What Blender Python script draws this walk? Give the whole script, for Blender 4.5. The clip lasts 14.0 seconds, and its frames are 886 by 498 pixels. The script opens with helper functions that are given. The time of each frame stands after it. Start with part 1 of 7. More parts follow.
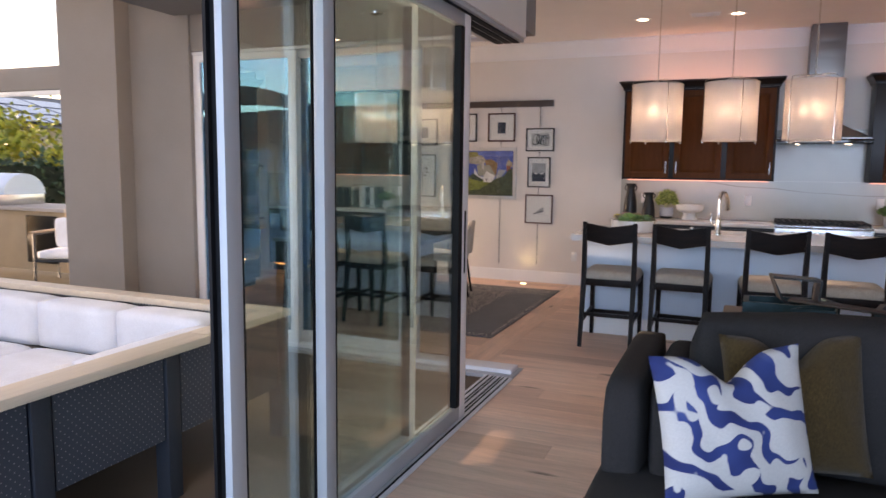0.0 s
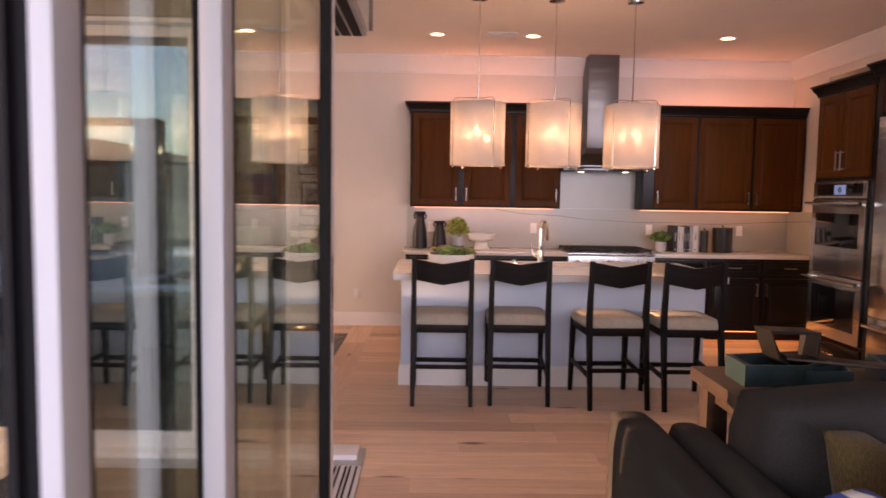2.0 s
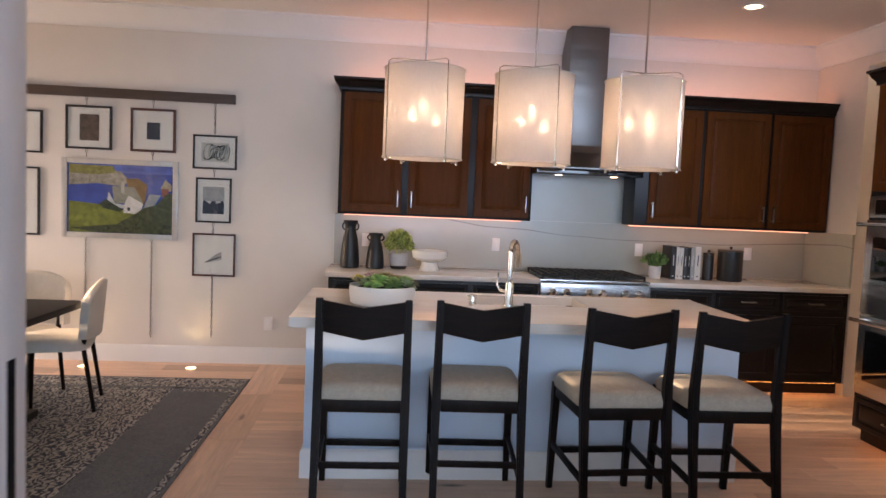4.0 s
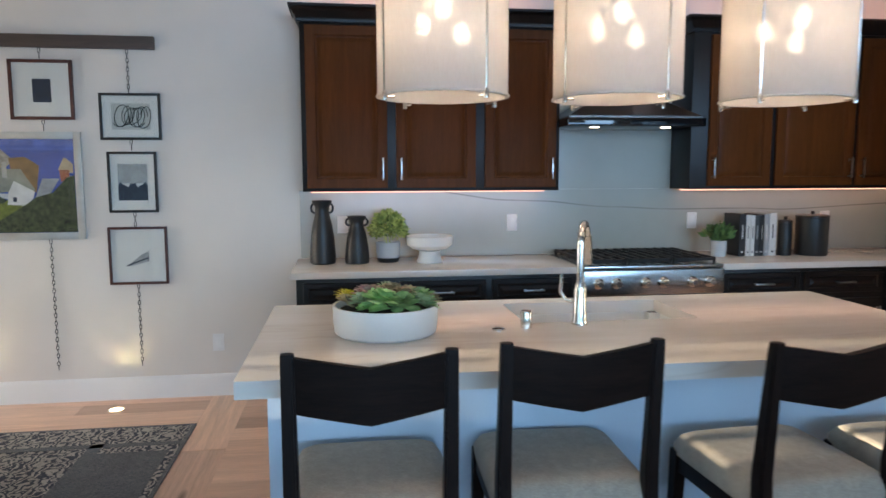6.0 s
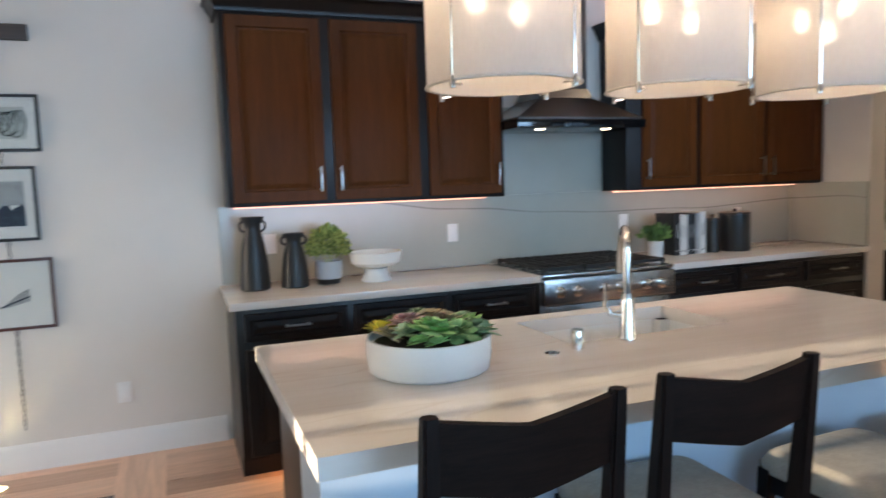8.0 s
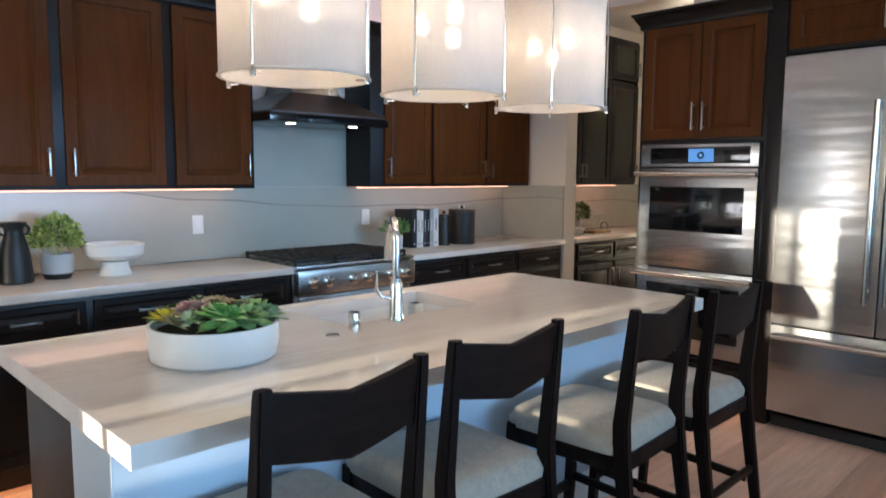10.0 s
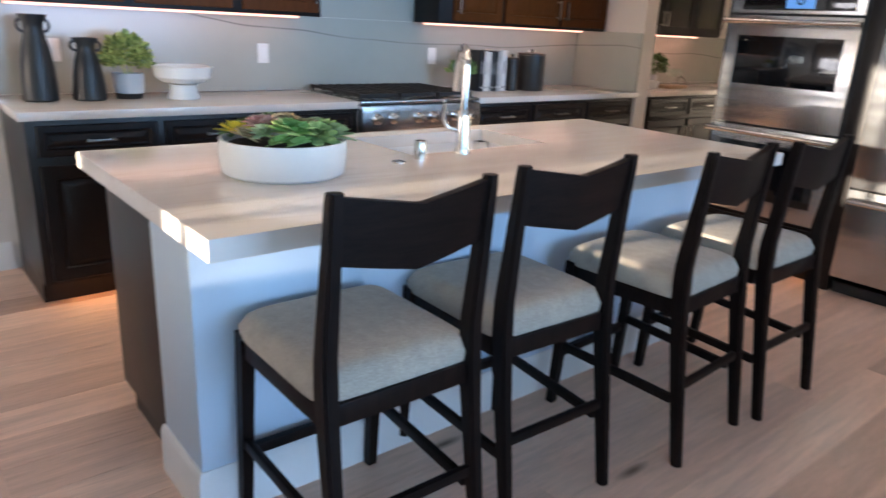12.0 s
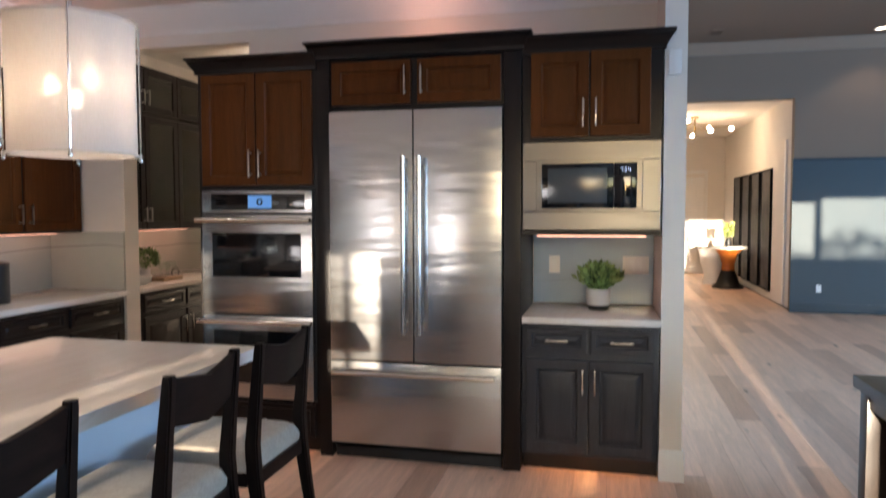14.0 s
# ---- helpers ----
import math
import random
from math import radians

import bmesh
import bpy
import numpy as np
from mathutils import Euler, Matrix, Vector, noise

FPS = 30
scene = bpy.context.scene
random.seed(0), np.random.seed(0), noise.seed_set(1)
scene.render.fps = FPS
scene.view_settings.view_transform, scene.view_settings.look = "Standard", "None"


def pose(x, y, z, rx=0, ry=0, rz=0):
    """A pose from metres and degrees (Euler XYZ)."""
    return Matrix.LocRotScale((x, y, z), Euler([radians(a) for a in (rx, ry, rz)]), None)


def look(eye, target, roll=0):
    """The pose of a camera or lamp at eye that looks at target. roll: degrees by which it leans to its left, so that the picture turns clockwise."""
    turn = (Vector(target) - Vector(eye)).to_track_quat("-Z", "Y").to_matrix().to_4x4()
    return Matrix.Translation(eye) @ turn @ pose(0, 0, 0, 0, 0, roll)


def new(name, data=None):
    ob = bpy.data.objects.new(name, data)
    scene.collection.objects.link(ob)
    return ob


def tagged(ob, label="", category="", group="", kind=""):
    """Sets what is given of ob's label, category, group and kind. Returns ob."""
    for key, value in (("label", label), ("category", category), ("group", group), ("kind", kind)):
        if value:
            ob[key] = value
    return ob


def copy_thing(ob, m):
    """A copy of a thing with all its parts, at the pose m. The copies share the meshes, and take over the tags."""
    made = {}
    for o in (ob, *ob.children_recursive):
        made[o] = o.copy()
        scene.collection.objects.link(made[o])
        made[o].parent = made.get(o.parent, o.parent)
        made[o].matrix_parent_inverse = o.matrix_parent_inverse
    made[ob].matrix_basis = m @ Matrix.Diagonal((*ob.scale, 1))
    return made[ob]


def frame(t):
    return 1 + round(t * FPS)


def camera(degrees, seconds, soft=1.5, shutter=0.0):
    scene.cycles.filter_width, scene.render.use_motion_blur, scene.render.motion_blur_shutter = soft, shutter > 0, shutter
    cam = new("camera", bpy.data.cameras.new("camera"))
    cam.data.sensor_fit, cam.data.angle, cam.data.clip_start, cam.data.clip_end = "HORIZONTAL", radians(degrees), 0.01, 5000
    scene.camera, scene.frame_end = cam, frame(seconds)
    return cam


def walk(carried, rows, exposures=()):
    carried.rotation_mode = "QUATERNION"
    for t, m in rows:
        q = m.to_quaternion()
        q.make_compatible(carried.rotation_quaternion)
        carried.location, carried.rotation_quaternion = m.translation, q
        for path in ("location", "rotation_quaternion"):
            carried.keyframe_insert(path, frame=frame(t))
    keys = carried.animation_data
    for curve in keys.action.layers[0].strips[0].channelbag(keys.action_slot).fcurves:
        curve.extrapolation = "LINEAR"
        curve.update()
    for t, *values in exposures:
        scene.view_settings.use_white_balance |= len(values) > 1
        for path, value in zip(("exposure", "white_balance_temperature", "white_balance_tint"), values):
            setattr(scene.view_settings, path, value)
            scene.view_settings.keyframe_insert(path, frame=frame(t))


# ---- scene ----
cam = camera(64.9, 14.0, shutter=0.4)
PATH = [
    (0, (-0.183, 0.918, 1.487), (-0.946, 2.752, 1.254), 0.7),
    (0.5, (-0.573, 0.973, 1.451), (-1.132, 2.875, 1.188), 1.1),
    (1, (-0.914, 1.16, 1.478), (-1.242, 3.124, 1.294), 1.1),
    (1.5, (-1.161, 1.422, 1.472), (-1.279, 3.412, 1.316), 0.3),
    (2, (-1.2, 1.814, 1.488), (-1.166, 3.808, 1.338), 0.9),
    (2.5, (-1.162, 2.236, 1.475), (-0.962, 4.218, 1.297), 0.3),
    (3, (-1.129, 2.647, 1.501), (-0.893, 4.625, 1.321), -0.2),
    (3.5, (-1.049, 3.125, 1.514), (-0.868, 5.112, 1.374), 2.2),
    (3.7, (-1.029, 3.292, 1.515), (-0.87, 5.281, 1.38), 2.6),
    (5.8, (-1.13, 4.893, 1.493), (-0.85, 6.862, 1.288), -0.2),
    (6.5, (-1.294, 5.267, 1.496), (-1.076, 7.24, 1.255), -0.2),
    (7, (-1.5, 5.371, 1.503), (-1.252, 7.341, 1.258), -1.1),
    (7.5, (-1.645, 5.486, 1.479), (-1.261, 7.434, 1.239), -1.9),
    (8, (-1.732, 5.558, 1.482), (-1.012, 7.414, 1.288), -1.9),
    (8.4, (-1.824, 5.576, 1.503), (-0.824, 7.305, 1.406), -0.6),
    (8.7, (-1.916, 5.554, 1.532), (-0.776, 7.197, 1.518), -0.4),
    (10.8, (-1.991, 5.564, 1.412), (-0.589, 6.919, 0.966), 2.6),
    (11, (-1.999, 5.57, 1.404), (-0.677, 6.979, 0.888), 3.1),
    (11.5, (-2.027, 5.595, 1.385), (-0.878, 7.118, 0.787), 3.3),
    (12, (-1.994, 5.583, 1.373), (-0.772, 7.042, 0.759), 3.0),
    (12.5, (-1.911, 5.531, 1.38), (-0.338, 6.615, 0.788), 2.6),
    (13, (-1.861, 5.446, 1.435), (-0.062, 6.133, 0.894), 1.8),
    (13.5, (-1.841, 5.425, 1.479), (0.061, 5.928, 1.115), 0.5),
    (14, (-1.833, 5.431, 1.523), (0.112, 5.884, 1.42), -0.1),
]
EXPOSURES = [(0.0, 1.8, 8800, 31), (0.5, 1.83, 10100, 40), (1.0, 1.88, 11100, 46), (1.5, 1.92, 11100, 46), (2.0, 1.93, 13000, 54), (2.5, 1.98, 12800, 52), (3.0, 2.03, 10700, 36), (3.5, 1.93, 9500, 31), (5.8, 2.0, 6800, 9), (8.0, 2.14, 6900, 10), (11.0, 2.38, 6150, 7), (11.5, 2.43, 6450, 14), (12.5, 2.48, 6350, 13), (13.0, 2.6, 6250, 12), (13.5, 2.47, 6250, 12), (14.0, 2.18, 6850, 14)]
walk(cam, [(t, look(eye, target, roll)) for t, eye, target, roll in PATH], EXPOSURES)

# ---- world, sun and large lights ----
SUN_EL, SUN_AZ = 3.0, 267.9
world = bpy.data.worlds.new("evening_sky")
scene.world = world
world.use_nodes = True
wn = world.node_tree.nodes
sky = wn.new("ShaderNodeTexSky")
sky.sky_type = 'NISHITA'
sky.sun_disc = False
sky.sun_elevation = radians(14)
sky.sun_rotation = radians(SUN_AZ)
sky.ozone_density, sky.dust_density = 1.8, 0.6
world.node_tree.links.new(sky.outputs[0], wn["Background"].inputs[0])
wn["Background"].inputs[1].default_value = 0.15


def lamp(kind, name, at, aim, power, color, size=0.1, size_y=None, spot=None):
    data = bpy.data.lights.new(name, kind)
    data.energy, data.color = power * (1.0 if kind == 'SUN' else 0.16), color
    if kind == 'AREA':
        data.shape, data.size, data.size_y = 'RECTANGLE', size, size_y or size
    elif kind == 'SUN':
        data.angle = radians(size)
    else:
        data.shadow_soft_size = size
    if spot:
        data.spot_size, data.spot_blend = radians(spot), 0.6
    ob = new(name, data)
    ob.matrix_world = look(at, aim)
    return ob


lamp('SUN', "sun", (-40, 6, 6), (-40 + math.cos(radians(2.1)), 6 - math.sin(radians(2.1)), 6 - math.tan(radians(SUN_EL))), 4.2, (1.0, 0.88, 0.70), 0.5)
SKYBLUE = (0.30, 0.58, 1.0)
lamp('AREA', "sky_in_south_windows", (1.7, -4.85, 2.0), (1.2, 6.0, 1.0), 1250, SKYBLUE, 5.6, 3.5)
lamp('AREA', "sky_in_west_opening", (-1.5, 0.6, 1.3), (3.0, 2.6, 0.4), 150, SKYBLUE, 3.6, 2.0)
# Added fill at the unseen dining window, raised to brighten the wall.
lamp('AREA', "dining_window_fill", (-6.1, 8.75, 1.05), (0, 8.7, 1.0), 85, (0.97, 0.96, 1.0), 1.2, 1.3)

# ---- building helpers ----
def bx(bm, x0, x1, y0, y1, z0, z1):
    v = [bm.verts.new((x, y, z)) for x in (x0, x1) for y in (y0, y1) for z in (z0, z1)]
    for q in ((0, 1, 3, 2), (4, 6, 7, 5), (0, 4, 5, 1), (2, 3, 7, 6), (0, 2, 6, 4), (1, 5, 7, 3)):
        bm.faces.new([v[i] for i in q])
    return v


def box(x0, x1, y0, y1, z0, z1, bevel=0.0, seg=2):
    bm = bmesh.new()
    bx(bm, x0, x1, y0, y1, z0, z1)
    if bevel:
        bmesh.ops.bevel(bm, geom=bm.edges[:], offset=bevel, segments=seg, profile=0.6, affect='EDGES')
    return bm


def boxes(rows, bevel=0.0):
    bm = bmesh.new()
    for r in rows:
        bx(bm, *r)
    if bevel:
        bmesh.ops.bevel(bm, geom=bm.edges[:], offset=bevel, segments=1, affect='EDGES')
    return bm


def lathe(profile, n=28, at=(0, 0, 0), cap=True):
    """A turned shape from (radius, height) rows."""
    bm = bmesh.new()
    rings = []
    for r, z in profile:
        rings.append([bm.verts.new((at[0] + r * math.cos(2 * math.pi * k / n), at[1] + r * math.sin(2 * math.pi * k / n), at[2] + z)) for k in range(n)])
    for a, b in zip(rings, rings[1:]):
        for k in range(n):
            bm.faces.new((a[k], a[(k + 1) % n], b[(k + 1) % n], b[k]))
    if cap:
        bm.faces.new(rings[0][::-1])
        bm.faces.new(rings[-1])
    return bm


def tube(points, r, n=10, closed=False, r_end=None):
    """A round bar along a line of points."""
    bm = bmesh.new()
    pts = [Vector(p) for p in points]
    rings = []
    m = len(pts)
    up = Vector((0.13, 0.31, 0.94))
    for i, p in enumerate(pts):
        d = (pts[(i + 1) % m] - pts[i - 1]) if closed or 0 < i < m - 1 else (pts[1] - pts[0] if i == 0 else pts[-1] - pts[-2])
        d.normalize()
        a = d.cross(up).normalized()
        b = d.cross(a).normalized()
        rr = r if r_end is None else r + (r_end - r) * i / (m - 1)
        rings.append([bm.verts.new(p + rr * (math.cos(2 * math.pi * k / n) * a + math.sin(2 * math.pi * k / n) * b)) for k in range(n)])
    pairs = list(zip(rings, rings[1:])) + ([(rings[-1], rings[0])] if closed else [])
    for a, b in pairs:
        for k in range(n):
            bm.faces.new((a[k], a[(k + 1) % n], b[(k + 1) % n], b[k]))
    if not closed:
        bm.faces.new(rings[0][::-1])
        bm.faces.new(rings[-1])
    return bm


def join(*bms):
    out = bmesh.new()
    for b in bms:
        me = bpy.data.meshes.new("tmp")
        b.to_mesh(me)
        out.from_mesh(me)
        bpy.data.meshes.remove(me)
        b.free()
    return out


def moved(bm, m):
    bm.transform(m)
    return bm


def mesh_of(name, bm, mats, smooth=None):
    bmesh.ops.recalc_face_normals(bm, faces=bm.faces[:])
    me = bpy.data.meshes.new(name)
    bm.to_mesh(me)
    bm.free()
    for m in (mats if isinstance(mats, (list, tuple)) else [mats]):
        me.materials.append(m)
    if smooth:
        me.shade_smooth()
        me.set_sharp_from_angle(angle=radians(smooth))
    return me


def part(name, bm, mats, parent, label="", smooth=40):
    ob = new(name, mesh_of(name, bm, mats, smooth))
    ob.parent = parent
    return tagged(ob, label)


def thing(name, m, label, category, group="", kind=""):
    ob = new(name)
    ob.empty_display_size = 0.1
    ob.matrix_basis = m if isinstance(m, Matrix) else Matrix.Translation(m)
    return tagged(ob, label, category, group, kind)


def solo(name, bm, mats, label, category, m=None, group="", kind="", smooth=40):
    ob = new(name, mesh_of(name, bm, mats, smooth))
    if m is not None:
        ob.matrix_basis = m if isinstance(m, Matrix) else Matrix.Translation(m)
    return tagged(ob, label, category, group, kind)


# ---- materials ----
def nodes_of(name):
    m = bpy.data.materials.new(name)
    m.use_nodes = True
    t = m.node_tree
    return m, t, t.nodes["Principled BSDF"]


def add(t, kind, **props):
    n = t.nodes.new(kind)
    for k, v in props.items():
        n.inputs[k.replace("_", " ")].default_value = v
    return n


def coords(t, scale=(1, 1, 1), rot=(0, 0, 0), random_shift=False):
    tc = t.nodes.new("ShaderNodeTexCoord")
    mp = t.nodes.new("ShaderNodeMapping")
    mp.inputs["Scale"].default_value = scale
    mp.inputs["Rotation"].default_value = [radians(a) for a in rot]
    t.links.new(tc.outputs["Object"], mp.inputs[0])
    if random_shift:
        oi = t.nodes.new("ShaderNodeObjectInfo")
        mu = t.nodes.new("ShaderNodeVectorMath")
        mu.operation = 'SCALE'
        mu.inputs[0].default_value = (37.0, 53.0, 19.0)
        t.links.new(oi.outputs["Random"], mu.inputs["Scale"])
        t.links.new(mu.outputs[0], mp.inputs["Location"])
    return mp.outputs[0]


def noise_of(t, vec, scale, detail=4, rough=0.55, distort=0.0):
    n = add(t, "ShaderNodeTexNoise", Scale=scale, Detail=detail, Roughness=rough, Distortion=distort)
    t.links.new(vec, n.inputs["Vector"])
    return n.outputs["Fac"]


def ramp_of(t, fac, stops):
    r = t.nodes.new("ShaderNodeValToRGB")
    e = r.color_ramp.elements
    while len(e) < len(stops):
        e.new(0.5)
    for el, (p, c) in zip(e, stops):
        el.position, el.color = p, (*c, 1) if len(c) == 3 else c
    t.links.new(fac, r.inputs[0])
    return r.outputs[0]


def mix_of(t, fac, a, b, mode='MIX'):
    n = t.nodes.new("ShaderNodeMix")
    n.data_type, n.blend_type = 'RGBA', mode
    for i, v in ((0, fac), (6, a), (7, b)):
        if isinstance(v, bpy.types.NodeSocket):
            t.links.new(v, n.inputs[i])
        else:
            n.inputs[i].default_value = v if i == 0 else (*v, 1)
    return n.outputs[2]


def bump_of(t, p, height, strength=0.2, dist=0.01):
    b = add(t, "ShaderNodeBump", Strength=strength, Distance=dist)
    t.links.new(height, b.inputs["Height"])
    t.links.new(b.outputs[0], p.inputs["Normal"])


def plain(name, color, rough=0.5, metal=0.0, vary=0.12, scale=3.0, fine=90.0, bump=0.05, spec=0.5, stretch=(1, 1, 1), shift=False, coat=0.0):
    """A surface with a slow change of tone, a fine grain and a slight relief."""
    m, t, p = nodes_of(name)
    v = coords(t, stretch, random_shift=shift)
    slow = noise_of(t, v, scale, 3)
    quick = noise_of(t, v, fine, 5)
    dark = tuple(c * (1 - vary) for c in color)
    light = tuple(min(1, c * (1 + vary)) for c in color)
    c1 = ramp_of(t, slow, [(0.3, dark), (0.7, light)])
    c2 = mix_of(t, 0.35, c1, ramp_of(t, quick, [(0.3, dark), (0.7, light)]))
    t.links.new(c2, p.inputs["Base Color"])
    r = add(t, "ShaderNodeMapRange")
    r.inputs["To Min"].default_value, r.inputs["To Max"].default_value = max(0.02, rough - 0.07), min(1, rough + 0.07)
    t.links.new(slow, r.inputs["Value"])
    t.links.new(r.outputs[0], p.inputs["Roughness"])
    p.inputs["Metallic"].default_value = metal
    p.inputs["Specular IOR Level"].default_value = spec
    p.inputs["Coat Weight"].default_value = coat
    if bump:
        bump_of(t, p, quick, bump, 0.004)
    return m


def wood(name, dark, light, rough=0.4, axis=2, shift=True, spec=0.5, grain=1.0, coat=0.0):
    """Stained wood with the grain along one axis."""
    m, t, p = nodes_of(name)
    st = [22.0 * grain] * 3
    st[axis] = 1.6 * grain
    v = coords(t, st, random_shift=shift)
    g = noise_of(t, v, 1.0, 6, 0.6, 0.6)
    pore = noise_of(t, v, 6.0, 4, 0.7)
    slow = noise_of(t, coords(t, (1, 1, 1), random_shift=shift), 1.3, 2)
    c = ramp_of(t, g, [(0.28, dark), (0.72, light)])
    c = mix_of(t, 0.35, c, ramp_of(t, pore, [(0.35, dark), (0.65, light)]))
    c = mix_of(t, 0.5, c, ramp_of(t, slow, [(0.3, (0.72, 0.72, 0.72)), (0.7, (1.15, 1.12, 1.1))]), 'MULTIPLY')
    t.links.new(c, p.inputs["Base Color"])
    p.inputs["Roughness"].default_value = rough
    p.inputs["Specular IOR Level"].default_value = spec
    p.inputs["Coat Weight"].default_value = coat
    bump_of(t, p, pore, 0.12, 0.002)
    return m


def floor_wood(name):
    m, t, p = nodes_of(name)
    v = coords(t, (1.5, 20, 20), random_shift=True)
    g = noise_of(t, v, 1.0, 6, 0.62, 0.8)
    fine = noise_of(t, v, 7.0, 4, 0.7)
    oi = t.nodes.new("ShaderNodeObjectInfo")
    geo = t.nodes.new("ShaderNodeNewGeometry")
    ad = t.nodes.new("ShaderNodeMath")
    ad.operation = 'ADD'
    t.links.new(oi.outputs["Random"], ad.inputs[0])
    t.links.new(geo.outputs["Random Per Island"], ad.inputs[1])
    fr = t.nodes.new("ShaderNodeMath")
    fr.operation = 'FRACT'
    t.links.new(ad.outputs[0], fr.inputs[0])
    tone = ramp_of(t, fr.outputs[0], [(0.0, (0.56, 0.37, 0.28)), (0.22, (0.79, 0.545, 0.415)), (0.55, (0.88, 0.625, 0.485)), (0.85, (0.79, 0.545, 0.42)), (1.0, (0.58, 0.385, 0.29))])
    c = mix_of(t, 0.55, tone, ramp_of(t, g, [(0.25, (0.62, 0.58, 0.54)), (0.75, (1.22, 1.2, 1.17))]), 'MULTIPLY')
    c = mix_of(t, 0.3, c, ramp_of(t, fine, [(0.35, (0.66, 0.62, 0.58)), (0.65, (1.1, 1.1, 1.1))]), 'MULTIPLY')
    kv = coords(t, (1.0, 4.0, 1.0), random_shift=True)
    kn = add(t, "ShaderNodeTexVoronoi", Scale=0.9)
    t.links.new(kv, kn.inputs["Vector"])
    c = mix_of(t, ramp_of(t, kn.outputs["Distance"], [(0.02, (1, 1, 1)), (0.09, (0, 0, 0))]), c, (0.12, 0.075, 0.045))
    t.links.new(c, p.inputs["Base Color"])
    r = add(t, "ShaderNodeMapRange")
    r.inputs["To Min"].default_value, r.inputs["To Max"].default_value = 0.34, 0.5
    t.links.new(g, r.inputs["Value"])
    t.links.new(r.outputs[0], p.inputs["Roughness"])
    p.inputs["Specular IOR Level"].default_value = 0.3
    bump_of(t, p, fine, 0.1, 0.002)
    return m


def stone_top(name, base, vein, scale=0.7, rough=0.12, amount=0.5, wide=0.03):
    """Polished quartz with drifting veins."""
    m, t, p = nodes_of(name)
    v = coords(t, (1, 1, 1), (0, -2, 0))
    warp = noise_of(t, v, scale * 1.7, 5, 0.6, 1.5)
    a = add(t, "ShaderNodeTexWave", Scale=scale, Distortion=3.2, Detail=4.0, Detail_Scale=0.7, Phase_Offset=-1.3)
    a.wave_type, a.bands_direction = 'BANDS', 'Z'
    t.links.new(v, a.inputs["Vector"])
    line = ramp_of(t, a.outputs["Fac"], [(0.5 - wide, (0, 0, 0)), (0.5, (1, 1, 1)), (0.5 + wide, (0, 0, 0))])
    gate = ramp_of(t, warp, [(0.32, (0, 0, 0)), (0.46, (amount, amount, amount))])
    f = mix_of(t, 1.0, line, gate, 'MULTIPLY')
    cloud = ramp_of(t, noise_of(t, v, 2.2, 4), [(0.3, tuple(c * 0.93 for c in base)), (0.7, tuple(min(1, c * 1.04) for c in base))])
    t.links.new(mix_of(t, f, cloud, vein), p.inputs["Base Color"])
    p.inputs["Roughness"].default_value = rough
    return m


def streaked_quartz(name):
    """Pale quartz with long drifting streaks and a few thin veins along x."""
    m, t, p = nodes_of(name)
    v = coords(t, (0.55, 3.2, 3.2), (0, 0, 4))
    broad = noise_of(t, v, 1.3, 4, 0.55, 0.5)
    fine = noise_of(t, v, 5.0, 4, 0.6, 0.3)
    ridge = noise_of(t, v, 0.9, 3, 0.5, 0.8)
    c = ramp_of(t, broad, [(0.3, (0.67, 0.615, 0.555)), (0.5, (0.71, 0.66, 0.61)), (0.7, (0.76, 0.72, 0.68))])
    c = mix_of(t, 0.3, c, ramp_of(t, fine, [(0.35, (0.66, 0.60, 0.53)), (0.65, (0.76, 0.72, 0.68))]))
    line = ramp_of(t, ridge, [(0.488, (0, 0, 0)), (0.5, (0.18, 0.18, 0.18)), (0.512, (0, 0, 0))])
    t.links.new(mix_of(t, line, c, (0.42, 0.31, 0.21)), p.inputs["Base Color"])
    p.inputs["Roughness"].default_value = 0.11
    return m


def fabric(name, a, b, scale=260.0, rough=0.9, bump=0.35, streak=(1, 1, 1), sheen=0.1, mottle=4.0):
    m, t, p = nodes_of(name)
    v = coords(t, streak)
    w = noise_of(t, v, scale, 3, 0.7)
    slow = noise_of(t, coords(t), mottle, 4)
    c = ramp_of(t, w, [(0.35, a), (0.65, b)])
    c = mix_of(t, 0.6, c, ramp_of(t, slow, [(0.3, (0.84, 0.84, 0.84)), (0.7, (1.1, 1.1, 1.1))]), 'MULTIPLY')
    t.links.new(c, p.inputs["Base Color"])
    p.inputs["Roughness"].default_value = rough
    p.inputs["Sheen Weight"].default_value = sheen
    p.inputs["Specular IOR Level"].default_value = 0.2
    bump_of(t, p, w, bump, 0.003)
    return m


def steel(name, color=(0.52, 0.525, 0.53), rough=0.26, stretch=(1, 1, 120), wave=0.10):
    """Brushed stainless steel, slightly uneven."""
    m, t, p = nodes_of(name)
    brush = noise_of(t, coords(t, stretch), 3.0, 4, 0.7)
    slow = noise_of(t, coords(t, (0.6, 0.6, 3.4)), 1.8, 2)
    t.links.new(ramp_of(t, brush, [(0.3, tuple(c * 0.97 for c in color)), (0.7, tuple(c * 1.03 for c in color))]), p.inputs["Base Color"])
    r = add(t, "ShaderNodeMapRange")
    r.inputs["To Min"].default_value, r.inputs["To Max"].default_value = rough - 0.015, rough + 0.02
    t.links.new(brush, r.inputs["Value"])
    t.links.new(r.outputs[0], p.inputs["Roughness"])
    p.inputs["Metallic"].default_value = 1.0
    bump_of(t, p, slow, wave, 0.1)
    return m


def glow(name, color, strength):
    m, t, p = nodes_of(name)
    p.inputs["Base Color"].default_value = (*color, 1)
    p.inputs["Emission Color"].default_value = (*color, 1)
    p.inputs["Emission Strength"].default_value = strength * 0.16
    return m


